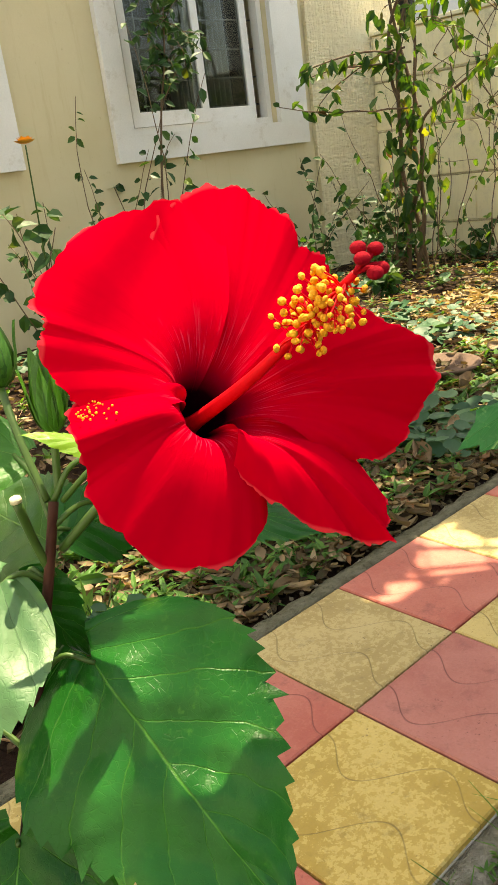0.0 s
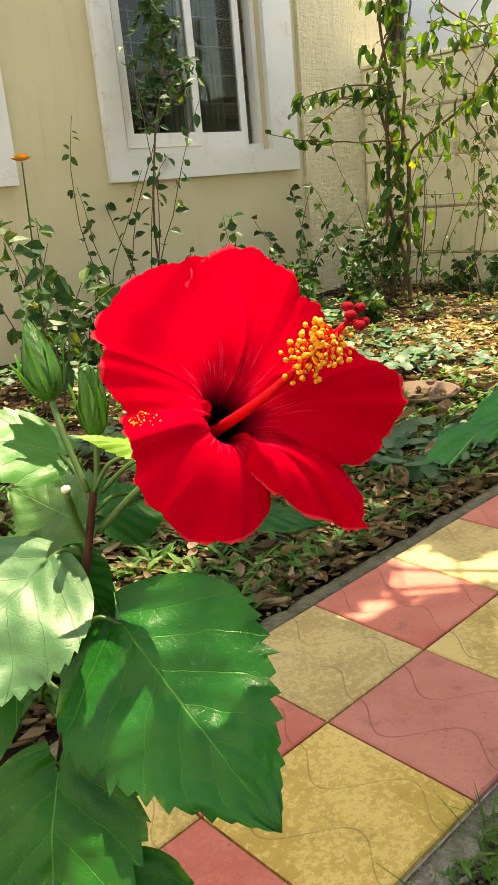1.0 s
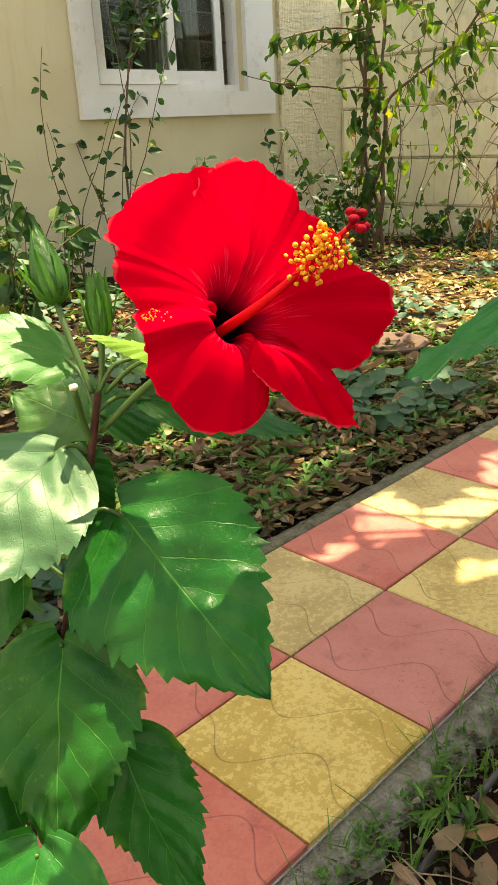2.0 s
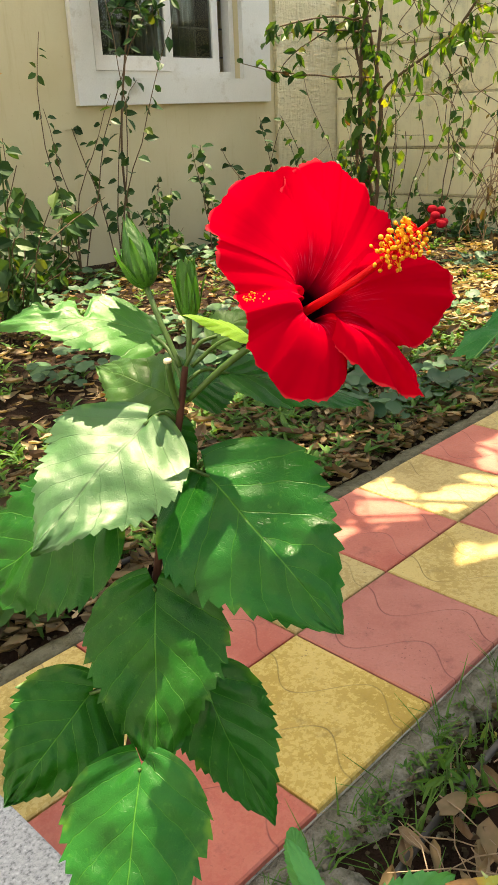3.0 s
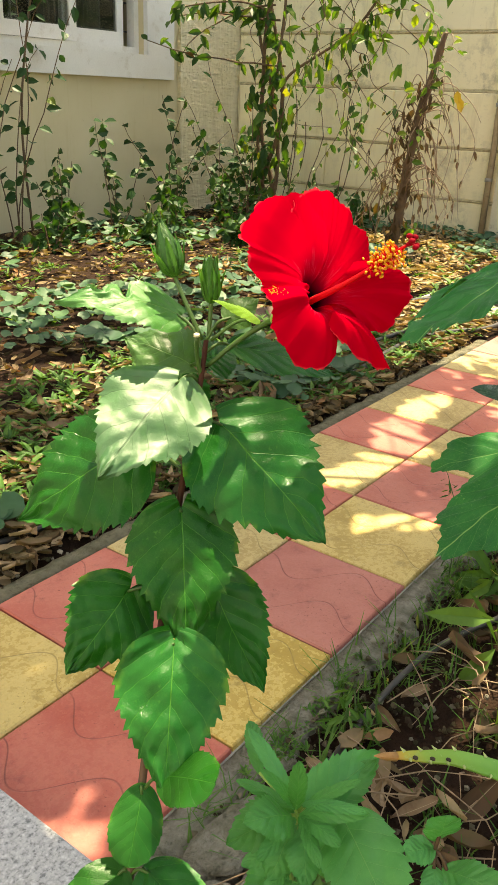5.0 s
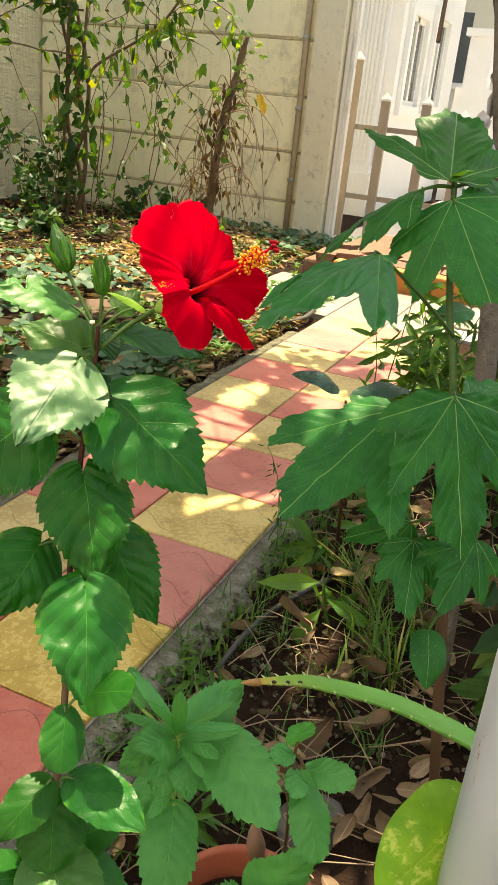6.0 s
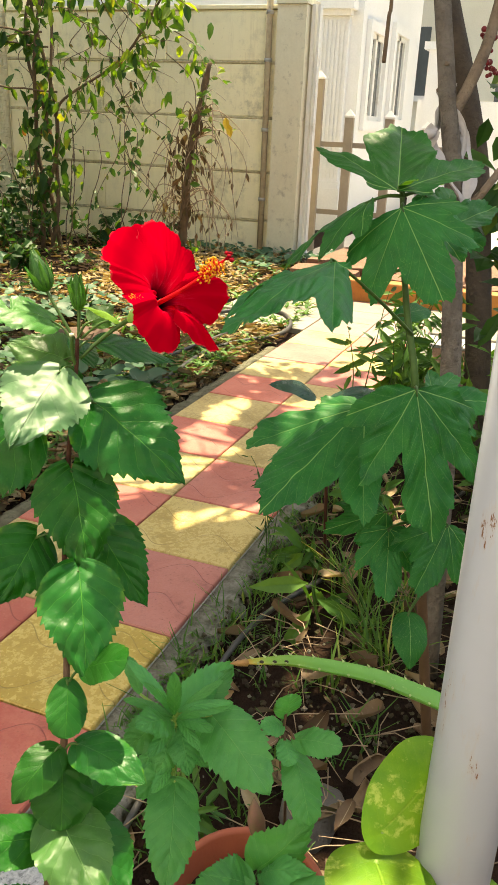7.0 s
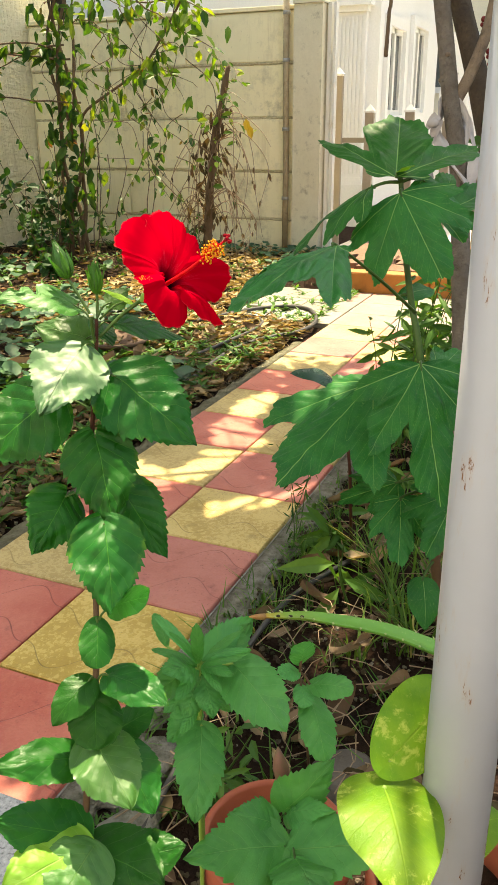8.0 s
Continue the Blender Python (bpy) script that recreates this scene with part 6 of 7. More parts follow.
        if gap or (not shut and noise.noise(Vector((w.x * 2.6, w.y * 4.2, 76.22))) > share):
            continue
        g.small_leaf(p, d, Vector((rng.uniform(-0.5, 0.5), rng.uniform(-0.5, 0.5), 1)), length, rng.uniform(0.05, 0.085), 0.1)
    part("crown", g, foliage_dark, t, "", False, "stuff")
    g = Geo()
    for c in ((0.40, -0.72, 1.13), (0.42, -0.73, 1.09), (0.30, -0.80, 0.93)):
        for k in range(14):
            q = Vector(c) + Vector((rng.gauss(0, 0.008), rng.gauss(0, 0.008), rng.gauss(0, 0.012)))
            part("berry", Geo().ball(q, rng.uniform(0.0035, 0.006), 5, 8), berry_red, t, "dark red berry")
    g = Geo()
    for k in range(90):
        p = Vector((0.46, -0.785, 0.93)) + Vector((rng.gauss(0, 0.06), rng.gauss(-0.01, 0.035), rng.gauss(0.0, 0.16)))
        g.small_leaf(p, Vector((rng.uniform(-1, 1), rng.uniform(-1, 0.3), rng.uniform(-0.9, 0.2))), Vector((-0.5, -0.4, 0.8)), rng.uniform(0.05, 0.09), rng.uniform(0.03, 0.05), 0.15)
    part("side_leaves", g, foliage_dark, t, "", False)


tree()


def twiggy(geo_stem, geo_leaf, start, direction, length, rng, leaf=(0.03, 0.05), count=12, r=0.004, droop=0.3, ratio=0.55, spread=0.12, lift=0.0):
    """A wandering shoot with leaves set along it; returns its points."""
    p = Vector(start)
    d = Vector(direction).normalized()
    pts = [p.copy()]
    n = 9
    for i in range(n):
        d = (d + Vector((rng.gauss(0, spread), rng.gauss(0, spread), rng.gauss(0, spread) - droop * i / n * 0.35 + lift))).normalized()
        p = p + d * (length / n)
        if p.z < 0.0:
            p.z = 0.0
        pts.append(p.copy())
    geo_stem.tube(pts, taper(r, r * 0.4, len(pts)), 5, False)
    for k in range(count):
        t = rng.uniform(0.15, 1.0) * n
        i = min(int(t), n - 1)
        q = pts[i].lerp(pts[i + 1], t - i)
        ld = Vector((rng.gauss(0, 1), rng.gauss(0, 1), rng.gauss(-0.35, 0.6)))
        nn = Vector((rng.gauss(-0.3, 0.5), rng.gauss(-0.4, 0.5), rng.uniform(0.2, 1)))
        L = rng.uniform(*leaf)
        geo_leaf.small_leaf(q + ld.normalized() * 0.008, ld, nn, L, L * rng.uniform(ratio * 0.8, ratio * 1.15), rng.uniform(0.0, 0.3))
    return pts


def creeper():
    """The climbing vine in front of the compound wall."""
    c = thing("climbing_vine", (4.35, 2.98, -0.03), "tangled leafy vine climbing on twisted woody stems", "vine")
    rng = random.Random(21)
    tops = []
    for k in range(4):
        g = Geo()
        a = 1.6 * k + rng.uniform(0, 0.6)
        ctrl = [(4.35 + 0.05 * math.cos(a), 2.98 + 0.08 * math.sin(a), -0.03)]
        for i in range(1, 8):
            ctrl.append((4.35 + 0.05 * math.cos(a + i * 1.1) + rng.gauss(0, 0.015), 2.99 + 0.095 * math.sin(a + i * 1.1) + rng.gauss(0, 0.02), 0.34 * i))
        ln = curve_points(ctrl, 60)
        g.tube(ln, taper(rng.uniform(0.012, 0.020), 0.009, 60), 8)
        part("stem", g, vine_bark, c)
        tops += ln[8:]
    gs, gl, gy = Geo(), Geo(), Geo()

    def hang(geo, p, length, ratio, out=0.5):
        d = Vector((rng.gauss(-0.05, out), rng.gauss(0, out), -1.0))
        geo.small_leaf(p, d, Vector((rng.gauss(-0.7, 0.4), rng.gauss(-0.4, 0.5), rng.uniform(0.1, 0.6))), length, length * ratio, rng.uniform(0.0, 0.35))

    # dark clumps close to the stems
    for k in range(36):
        s = rng.choice(tops)
        m = s + Vector((rng.gauss(-0.04, 0.05), rng.gauss(-0.02, 0.11), rng.gauss(0, 0.04)))
        twiggy(gs, gl, s, m - s, (m - s).length, rng, (0.05, 0.09), 2, 0.004, 0.3, 0.5)
        for i in range(rng.randint(4, 8)):
            hang(gl, m + Vector((rng.gauss(0, 0.03), rng.gauss(0, 0.05), rng.gauss(0, 0.04))), rng.uniform(0.07, 0.14), rng.uniform(0.38, 0.55))
    # the branch that rises slantwise over the wall, with long bright leaves
    slant = curve_points([(4.32, 2.88, 0.98), (4.25, 2.753, 1.096), (4.25, 2.514, 1.227), (4.25, 2.295, 1.342), (4.25, 2.167, 1.459), (4.25, 2.021, 1.649), (4.25, 1.904, 1.815), (4.2, 1.78, 2.05)], 40)
    gs.tube(slant, taper(0.011, 0.007, 40), 7)
    for k in range(40):
        p = slant[rng.randint(8, 39)]
        hang(gy if rng.random() < 0.7 else gl, p + Vector((rng.gauss(-0.03, 0.05), rng.gauss(0, 0.05), rng.gauss(-0.02, 0.03))), rng.uniform(0.08, 0.16), rng.uniform(0.26, 0.40), 0.35)
    for m, n, sp in (((4.25, 2.065, 1.66), 26, 0.10), ((4.22, 1.85, 1.66), 24, 0.09), ((4.25, 1.72, 1.52), 12, 0.07), ((4.25, 2.13, 1.33), 14, 0.08), ((4.25, 1.69, 1.36), 14, 0.06), ((4.28, 2.45, 1.65), 24, 0.14), ((4.3, 2.7, 1.75), 22, 0.14), ((4.25, 2.3, 1.85), 24, 0.14), ((4.28, 1.88, 1.12), 10, 0.08)):
        for i in range(n // 2):
            p = Vector(m) + Vector((rng.gauss(0, 0.05), rng.gauss(0, sp), rng.gauss(0, sp * 0.8)))
            hang(gy if rng.random() < 0.75 else gl, p, rng.uniform(0.06, 0.13), rng.uniform(0.35, 0.6), 0.5)
        twiggy(gs, gy, slant[rng.randint(12, 36)], Vector(m) - slant[20], 0.4, rng, (0.06, 0.1), 4, 0.004, 0.5, 0.5)
    # dark leaves on the arm towards the window
    arm = curve_points([(4.33, 3.0, 1.50), (4.2, 3.15, 1.56), (4.05, 3.35, 1.55), (3.9, 3.6, 1.50)], 20)
    gs.tube(arm, taper(0.008, 0.005, 20), 6)
    for k in range(34):
        hang(gl, arm[rng.randint(2, 19)] + Vector((rng.gauss(0, 0.03), rng.gauss(0, 0.03), rng.gauss(0, 0.02))), rng.uniform(0.08, 0.15), rng.uniform(0.35, 0.5), 0.6)
    # loose hanging vines, bare or thinly leaved
    for k in range(22):
        y0 = rng.uniform(1.75, 2.95)
        z0 = rng.uniform(0.7, 2.1)
        pts = [Vector((4.28 + rng.gauss(0, 0.05), y0, z0))]
        for i in range(5):
            pts.append(pts[-1] + Vector((rng.gauss(0, 0.04), rng.gauss(-0.03, 0.13), -rng.uniform(0.02, 0.26))))
        pts = [Vector((p.x, max(1.6, p.y), max(0.0, p.z))) for p in pts]
        ln = curve_points(pts, 24)
        gs.tube(ln, taper(0.0036, 0.0020, 24), 5, False)
        for i in range(rng.randint(5, 13)):
            hang(gy if rng.random() < 0.12 else gl, ln[rng.randint(2, 23)], rng.uniform(0.03, 0.085), rng.uniform(0.4, 0.65), 0.7)
    for k in range(12):
        # thin climbing stems from the soil
        y = rng.uniform(2.1, 3.15)
        twiggy(gs, gl, (4.3 + rng.gauss(0, 0.1), y, 0.0), (rng.gauss(0, 0.1), rng.gauss(0, 0.2), 1.0), rng.uniform(0.7, 1.7), rng, (0.05, 0.09), 8, 0.005, 0.0, 0.5, 0.13)
    # long arching shoots across the window corner and overhead
    for s, d, L in (((4.32, 2.85, 1.15), (-0.6, 1.0, 0.15), 1.1), ((4.3, 2.9, 1.45), (-0.7, 0.9, 0.0), 1.0), ((4.35, 2.7, 1.9), (-0.1, -1.0, -0.3), 1.0), ((4.3, 2.95, 1.55), (-0.5, 1.0, 0.1), 0.9),
                    ((4.35, 2.6, 2.0), (-0.3, -0.9, -0.7), 1.0), ((4.3, 2.8, 2.1), (-0.5, -0.2, -0.9), 0.8)):
        twiggy(gs, gy if d[1] < 0 else gl, s, d, L, rng, (0.08, 0.14), 17, 0.008, 0.35, 0.45)
    part("shoot_tangle", gs, vine_bark, c, "", True, "stuff")
    part("leaves", gl, foliage_vine, c, "mixed green vine leaves", False, "stuff")
    part("young_leaves", gy, foliage_lime, c, "bright yellow-green young vine leaves", False, "stuff")


creeper()


def dead_bush():
    c = thing("withered_shrub", (4.15, 1.74, -0.03), "withered brown shrub with hanging dead leaves", "shrub")
    rng = random.Random(31)
    g = Geo()
    ln = curve_points([(4.14, 1.735, -0.03), (4.12, 1.701, 0.20), (4.12, 1.672, 0.577), (4.12, 1.606, 0.952), (4.12, 1.517, 1.348)], 34)
    g.tube(ln, [0.034 - 0.014 * i / 33 + 0.005 * math.sin(i * 1.7) for i in range(34)], 9)
    g.tube(curve_points([(4.16, 1.76, -0.03), (4.13, 1.66, 0.4), (4.14, 1.69, 0.7), (4.09, 1.60, 1.05)], 30), taper(0.014, 0.008, 30), 7)
    part("stem", g, vine_bark, c)
    gs, gl, gg = Geo(), Geo(), Geo()
    for k in range(150):
        # shrivelled leaves that cling to the stem
        p = ln[rng.randint(5, 27)] + Vector((rng.gauss(-0.02, 0.03), rng.gauss(0, 0.045), rng.gauss(0, 0.03)))
        L = rng.uniform(0.04, 0.10)
        gl.small_leaf(p, Vector((rng.gauss(0, 0.4), rng.gauss(0, 0.4), -1)), Vector((rng.gauss(-0.6, 0.5), rng.gauss(0, 0.6), 0.2)), L, L * rng.uniform(0.22, 0.42), rng.uniform(0.1, 0.7))
    for k in range(44):
        # dry twigs that arch out and hang
        s = ln[rng.randint(10, 27)]
        side = -1 if rng.random() < 0.62 else 1
        reach = rng.uniform(0.08, 0.36)
        drop = rng.uniform(0.15, 0.65)
        a = [s, s + Vector((rng.gauss(0, 0.04), side * reach * 0.55, rng.uniform(0.02, 0.14))), s + Vector((rng.gauss(0, 0.06), side * reach, -drop * 0.35)), s + Vector((rng.gauss(0, 0.06), side * reach * rng.uniform(0.8, 1.25), -drop))]
        a = [Vector((p.x, p.y, max(0.0, p.z))) for p in a]
        tw = curve_points(a, 20)
        gs.tube(tw, taper(0.0042, 0.0020, 20), 5, False)
        for i in range(rng.randint(0, 4)):
            L = rng.uniform(0.03, 0.07)
            gl.small_leaf(tw[rng.randint(6, 19)], Vector((rng.gauss(0, 0.4), rng.gauss(0, 0.4), -1)), Vector((-1, rng.gauss(0, 0.5), 0.3)), L, L * 0.35, 0.4)
    for k in range(16):
        s = ln[rng.randint(20, 33)]
        twiggy(gs, gg, s, (rng.gauss(-0.1, 0.3), rng.gauss(-0.3, 0.5), rng.uniform(-0.4, 0.5)), rng.uniform(0.12, 0.35), rng, (0.04, 0.08), 3, 0.003, 0.8, 0.55, 0.3)
    part("twig_tangle", gs, twig_mat, c, "", True, "stuff")
    part("dead_leaves", gl, dead_mat, c, "curled dead brown leaves", False, "stuff")
    part("live_leaves", gg, foliage_lime, c, "", False, "stuff")
    g = Geo()
    for q in ((4.05, 1.36, 1.02), (4.06, 1.34, 0.98)):
        g.small_leaf(Vector(q), Vector((0, -0.2, -1)), Vector((-1, -0.2, 0)), 0.09, 0.05, 0.1)
    part("yellow_leaf", g, yellow_leaf_mat, c, "bright yellow dying leaf", False)


dead_bush()


def wall_plant(at, h, n, seed, label, material=foliage_wall, leaf=(0.06, 0.10), spread=0.24, name="garden_shrub"):
    c = thing(name, (at[0], at[1], -0.03), label, "shrub", "shrubs along the house wall")
    rng = random.Random(seed)
    gl = Geo()
    for k in range(max(4, int(n * 0.7))):
        d = (rng.gauss(0, spread), rng.gauss(-0.05, spread * 0.6), 1.0)
        gs = Geo()
        twiggy(gs, gl, (at[0] + rng.gauss(0, 0.03), at[1] + rng.gauss(0, 0.03), -0.03), d, h * rng.uniform(0.6, 1.1), rng, leaf, 17, 0.005, 0.25, 0.66, 0.10, 0.03)
        part("stem", gs, vine_bark, c)
    part("leaves", gl, material, c, "", False, "stuff")
    return c


# the rose with its orange bloom
rose = wall_plant((0.95, 2.55), 0.95, 9, 41, "rose bush with dark leaves and one orange bloom", foliage_wall, (0.075, 0.12), 0.22, "rose_bush")
g = Geo()
rr = random.Random(5)
for ring, (r, k, h) in enumerate(((0.008, 5, 0.03), (0.018, 7, 0.028), (0.030, 8, 0.022))):
    for i in range(k):
        a = 2 * math.pi * i / k + ring * 0.4
        o = Vector((math.cos(a), math.sin(a), 0))
        g.small_leaf(Vector((0.85, 2.285, 1.105)) + o * r * 0.4, o + Vector((0, 0, 0.9 - ring * 0.35)), -o + Vector((0, 0, 0.6)), 0.035, 0.034, -0.2)
bloom = part("bloom", g, orange_petal, rose, "orange rose bloom")
part("bloom_stalk", Geo().tube(curve_points([(0.95, 2.55, 0.0), (0.92, 2.45, 0.55), (0.85, 2.285, 1.10)], 14), taper(0.006, 0.003, 14), 6), stem_green, bloom)

wall_plant((1.25, 3.05), 0.95, 8, 42, "dark leafy shrub against the cream wall")
wall_plant((2.10, 3.62), 1.75, 5, 43, "thin climbing shrub reaching up past the window", foliage_wall, (0.05, 0.08), 0.08)
wall_plant((2.42, 3.66), 2.25, 5, 44, "tall thin climber in front of the window", foliage_wall, (0.06, 0.10), 0.06)
wall_plant((3.25, 3.55), 0.75, 7, 45, "low straggling shrub under the window")
wall_plant((3.85, 3.55), 1.05, 8, 46, "straggling shrub under the window corner")
wall_plant((4.35, 3.45), 0.95, 8, 47, "bushy shrub by the wall corner")
wall_plant((4.5, 3.2), 0.75, 9, 48, "bushy green shrub at the foot of the vine")
wall_plant((2.8, 3.6), 0.6, 8, 49, "low dark shrub along the cream wall")
wall_plant((1.8, 3.45), 0.65, 8, 50, "low dark shrub along the cream wall")
wall_plant((3.9, 2.95), 0.5, 8, 51, "low leafy shrub in front of the vine", foliage_dark, (0.04, 0.07), 0.5)
wall_plant((0.4, 2.9), 0.9, 8, 52, "dark leafy shrub against the cream wall")
for k, (x, y, h) in enumerate(((2.35, 3.25, 0.36), (3.0, 3.0, 0.34), (3.45, 3.2, 0.42), (4.75, 2.75, 0.42), (4.15, 3.25, 0.5), (4.8, 2.35, 0.34), (1.5, 3.3, 0.4), (3.4, 2.55, 0.26))):
    wall_plant((x, y), h, 9, 110 + k, "low dark green bush covering the soil near the wall", foliage_dark, (0.05, 0.09), 0.6)


def window_climber():
    """The leafy head of a climber that hangs before the window."""
    c = thing("climbing_plant", (2.62, 3.74, -0.03), "thin climber with a dense dark leafy head before the window", "vine")
    rng = random.Random(58)
    head = Vector((2.78, 3.74, 1.66))
    part("stem", Geo().tube(curve_points([(2.62, 3.74, -0.03), (2.60, 3.76, 0.7), (2.68, 3.74, 1.3), head, head + Vector((0.1, 0, 0.7))], 30), taper(0.009, 0.005, 30), 7), vine_bark, c)
    gs, gl = Geo(), Geo()
    for k in range(30):
        p = head + Vector((rng.gauss(0, 0.10), rng.gauss(0, 0.03), rng.uniform(-0.24, 0.6)))
        twiggy(gs, gl, p, (rng.gauss(0, 0.7), rng.gauss(-0.1, 0.2), rng.gauss(-0.3, 0.5)), rng.uniform(0.12, 0.28), rng, (0.055, 0.10), 11, 0.003, 0.5, 0.5)
    part("shoot_tangle", gs, vine_bark, c, "", True, "stuff")
    part("leaves", gl, foliage_wall, c, "dense dark green leaves", False, "stuff")


window_climber()
wall_plant((1.42, -1.04), 1.0, 9, 59, "leafy green shrub beyond the tree", foliage_dark, (0.10, 0.18), 0.20)


def weeds(name, at, h, n, seed, label, material, leaf=(0.05, 0.09), ratio=0.22, count=22, spread=0.22, lift=0.03, r=0.003):
    c = thing(name, (at[0], at[1], -0.03), label, "plant", "weeds in the bed")
    rng = random.Random(seed)
    gl = Geo()
    for k in range(n):
        d = (rng.gauss(0, spread), rng.gauss(0, spread), 1.0)
        gs = Geo()
        twiggy(gs, gl, (at[0] + rng.gauss(0, 0.02), at[1] + rng.gauss(0, 0.02), -0.03), d, h * rng.uniform(0.6, 1.1), rng, leaf, count, r, 0.1, ratio, 0.07, lift)
        part("stem", gs, stem_green, c)
    part("leaves", gl, material, c, "", False, "stuff")


weeds("balsam_weed", (1.12, -0.44), 0.62, 9, 61, "tall narrow-leaved green weed beside the paving", foliage_weed, (0.055, 0.10), 0.27, 30)
weeds("balsam_weed", (1.32, -0.52), 0.58, 9, 62, "narrow-leaved green weed beside the paving", foliage_weed, (0.055, 0.10), 0.27, 30)
weeds("balsam_weed", (1.75, -0.75), 0.40, 7, 63, "narrow-leaved green weed at the bed edge", foliage_weed, (0.06, 0.11), 0.32, 20)
weeds("balsam_weed", (1.0, -0.85), 0.55, 7, 64, "leafy green weed behind the tree", foliage_weed, (0.06, 0.10), 0.4)
weeds("balsam_weed", (1.9, -1.1), 0.6, 9, 65, "leafy green weed behind the tree", foliage_weed, (0.06, 0.10), 0.4)
weeds("garden_weed", (0.02, -0.95), 0.35, 8, 67, "broad-leaved low weed in the shade", foliage_dark, (0.06, 0.11), 0.5, 12, 0.5)
weeds("garden_weed", (0.55, -1.05), 0.45, 9, 68, "dense dark weed behind the tree", foliage_dark, (0.06, 0.11), 0.5, 14, 0.4)
weeds("garden_weed", (-0.42, -0.52), 0.11, 7, 70, "feathery green weed at the path edge", foliage_weed, (0.03, 0.055), 0.3, 10, 0.7)
weeds("garden_weed", (-0.30, 0.46), 0.13, 6, 76, "fresh green weed in the bed beside the house", foliage_weed, (0.05, 0.09), 0.36, 10, 0.6)
weeds("garden_weed", (-0.17, 0.60), 0.14, 6, 77, "fresh green weed in the bed beside the house", foliage_weed, (0.05, 0.09), 0.36, 10, 0.6)
weeds("garden_weed", (-0.38, 0.56), 0.12, 5, 78, "fresh green weed in the bed beside the house", foliage_weed, (0.05, 0.09), 0.36, 10, 0.6)
weeds("garden_weed", (-0.12, -0.43), 0.05, 5, 79, "spreading lobed green weed on the path edge", foliage_weed, (0.025, 0.04), 0.24, 10, 0.8)
weeds("dry_sprig", (0.45, -0.335), 0.26, 4, 71, "thin dry flowering sprig at the path edge", foliage_dark, (0.015, 0.045), 0.14, 16, 0.16, 0.0, 0.0016)


def sedge(at, n, reach, seed, label):
    """A tuft of long narrow arching blades."""
    c = thing("grass_tuft", (at[0], at[1], -0.03), label, "grass", "grass tufts in the bed")
    rng = random.Random(seed)
    g = Geo()
    for k in range(n):
        a = rng.uniform(0, 6.28)
        L = reach * rng.uniform(0.45, 1.1)
        o = Vector((math.cos(a), math.sin(a), 0))
        b = Vector((at[0] + rng.gauss(0, 0.016), at[1] + rng.gauss(0, 0.016), -0.03))
        sd = o.cross(Vector((0, 0, 1))) * rng.uniform(0.0018, 0.0042)
        lean, fall = rng.uniform(0.25, 0.8), rng.uniform(0.2, 0.9)
        pts, uvs = [], []
        for i in range(9):
            t = i / 8
            m = b + Vector((0, 0, 1)) * L * (t - fall * 0.5 * t * t) + o * (L * lean * t ** 1.6)
            m += sd * 0.8 * math.sin(3 * t + k)
            w = (1 - t ** 2.2) * (0.55 + 0.9 * t * (1 - t)) + 0.04
            pts += [m - sd * w + Vector((0, 0, 0.0012)), m, m + sd * w + Vector((0, 0, 0.0012))]
            uvs += [(t, 0), (t, 0.5), (t, 1)]
        g.grid(pts, uvs, 9, 3)
    part("tuft", g, grass_blade, c, "", True, "stuff")


for k, (x, y, n, reach) in enumerate(((0.40, -0.55, 26, 0.16), (0.30, -0.62, 30, 0.20), (0.18, -0.66, 30, 0.19), (0.08, -0.72, 26, 0.20), (0.22, -0.74, 24, 0.22), (0.36, -0.70, 24, 0.20), (0.02, -0.63, 16, 0.14), (0.52, -0.62, 20, 0.18),
                                      (0.24, -0.395, 18, 0.07), (0.12, -0.385, 16, 0.06), (0.36, -0.40, 18, 0.07), (0.48, -0.385, 16, 0.06), (-0.10, -0.40, 12, 0.06), (0.00, -0.39, 14, 0.055), (0.62, -0.40, 16, 0.08), (0.80, -0.42, 18, 0.10), (-0.24, -0.42, 10, 0.07))):
    sedge((x, y), n, reach, 300 + k, "arching tuft of narrow green grass in dark soil" if reach > 0.12 else "short wiry grass tuft on the mossy path edge")
weeds("garden_weed", (0.40, -0.47), 0.10, 4, 72, "bright lance-leaved weed at the path edge", foliage_weed, (0.07, 0.12), 0.26, 5, 0.6)
weeds("garden_weed", (0.20, -0.56), 0.16, 2, 73, "lance-leaved green weed among dry leaves", foliage_weed, (0.09, 0.13), 0.28, 4, 0.4)
weeds("garden_weed", (0.75, -0.52), 0.14, 5, 75, "small green weed at the path edge", foliage_weed, (0.04, 0.08), 0.36, 9, 0.5)


def dark_leaves():
    c = thing("foliage_plant", (0.42, -0.50, -0.03), "small plant with glossy dark bluish leaves", "plant")
    part("stem", Geo().tube([(0.42, -0.50, -0.03), (0.41, -0.49, 0.2), (0.40, -0.47, 0.40)], taper(0.005, 0.003, 3), 7), stem_red, c)
    for b, t, w, f in (((0.40, -0.45, 0.42), (0.34, -0.36, 0.45), 0.055, UP), ((0.40, -0.48, 0.41), (0.43, -0.60, 0.44), 0.06, UP), ((0.40, -0.49, 0.34), (0.47, -0.58, 0.36), 0.06, UP), ((0.41, -0.49, 0.38), (0.34, -0.53, 0.34), 0.05, CAM_FACE)):
        g = Geo()
        blade(g, b, t, w, f, ovate, 0, 0, 0.2, 0.14, 20, 7, 0.05, 0.0, 0.03, 3)
        part("leaf", g, banana_leaf, c)


dark_leaves()

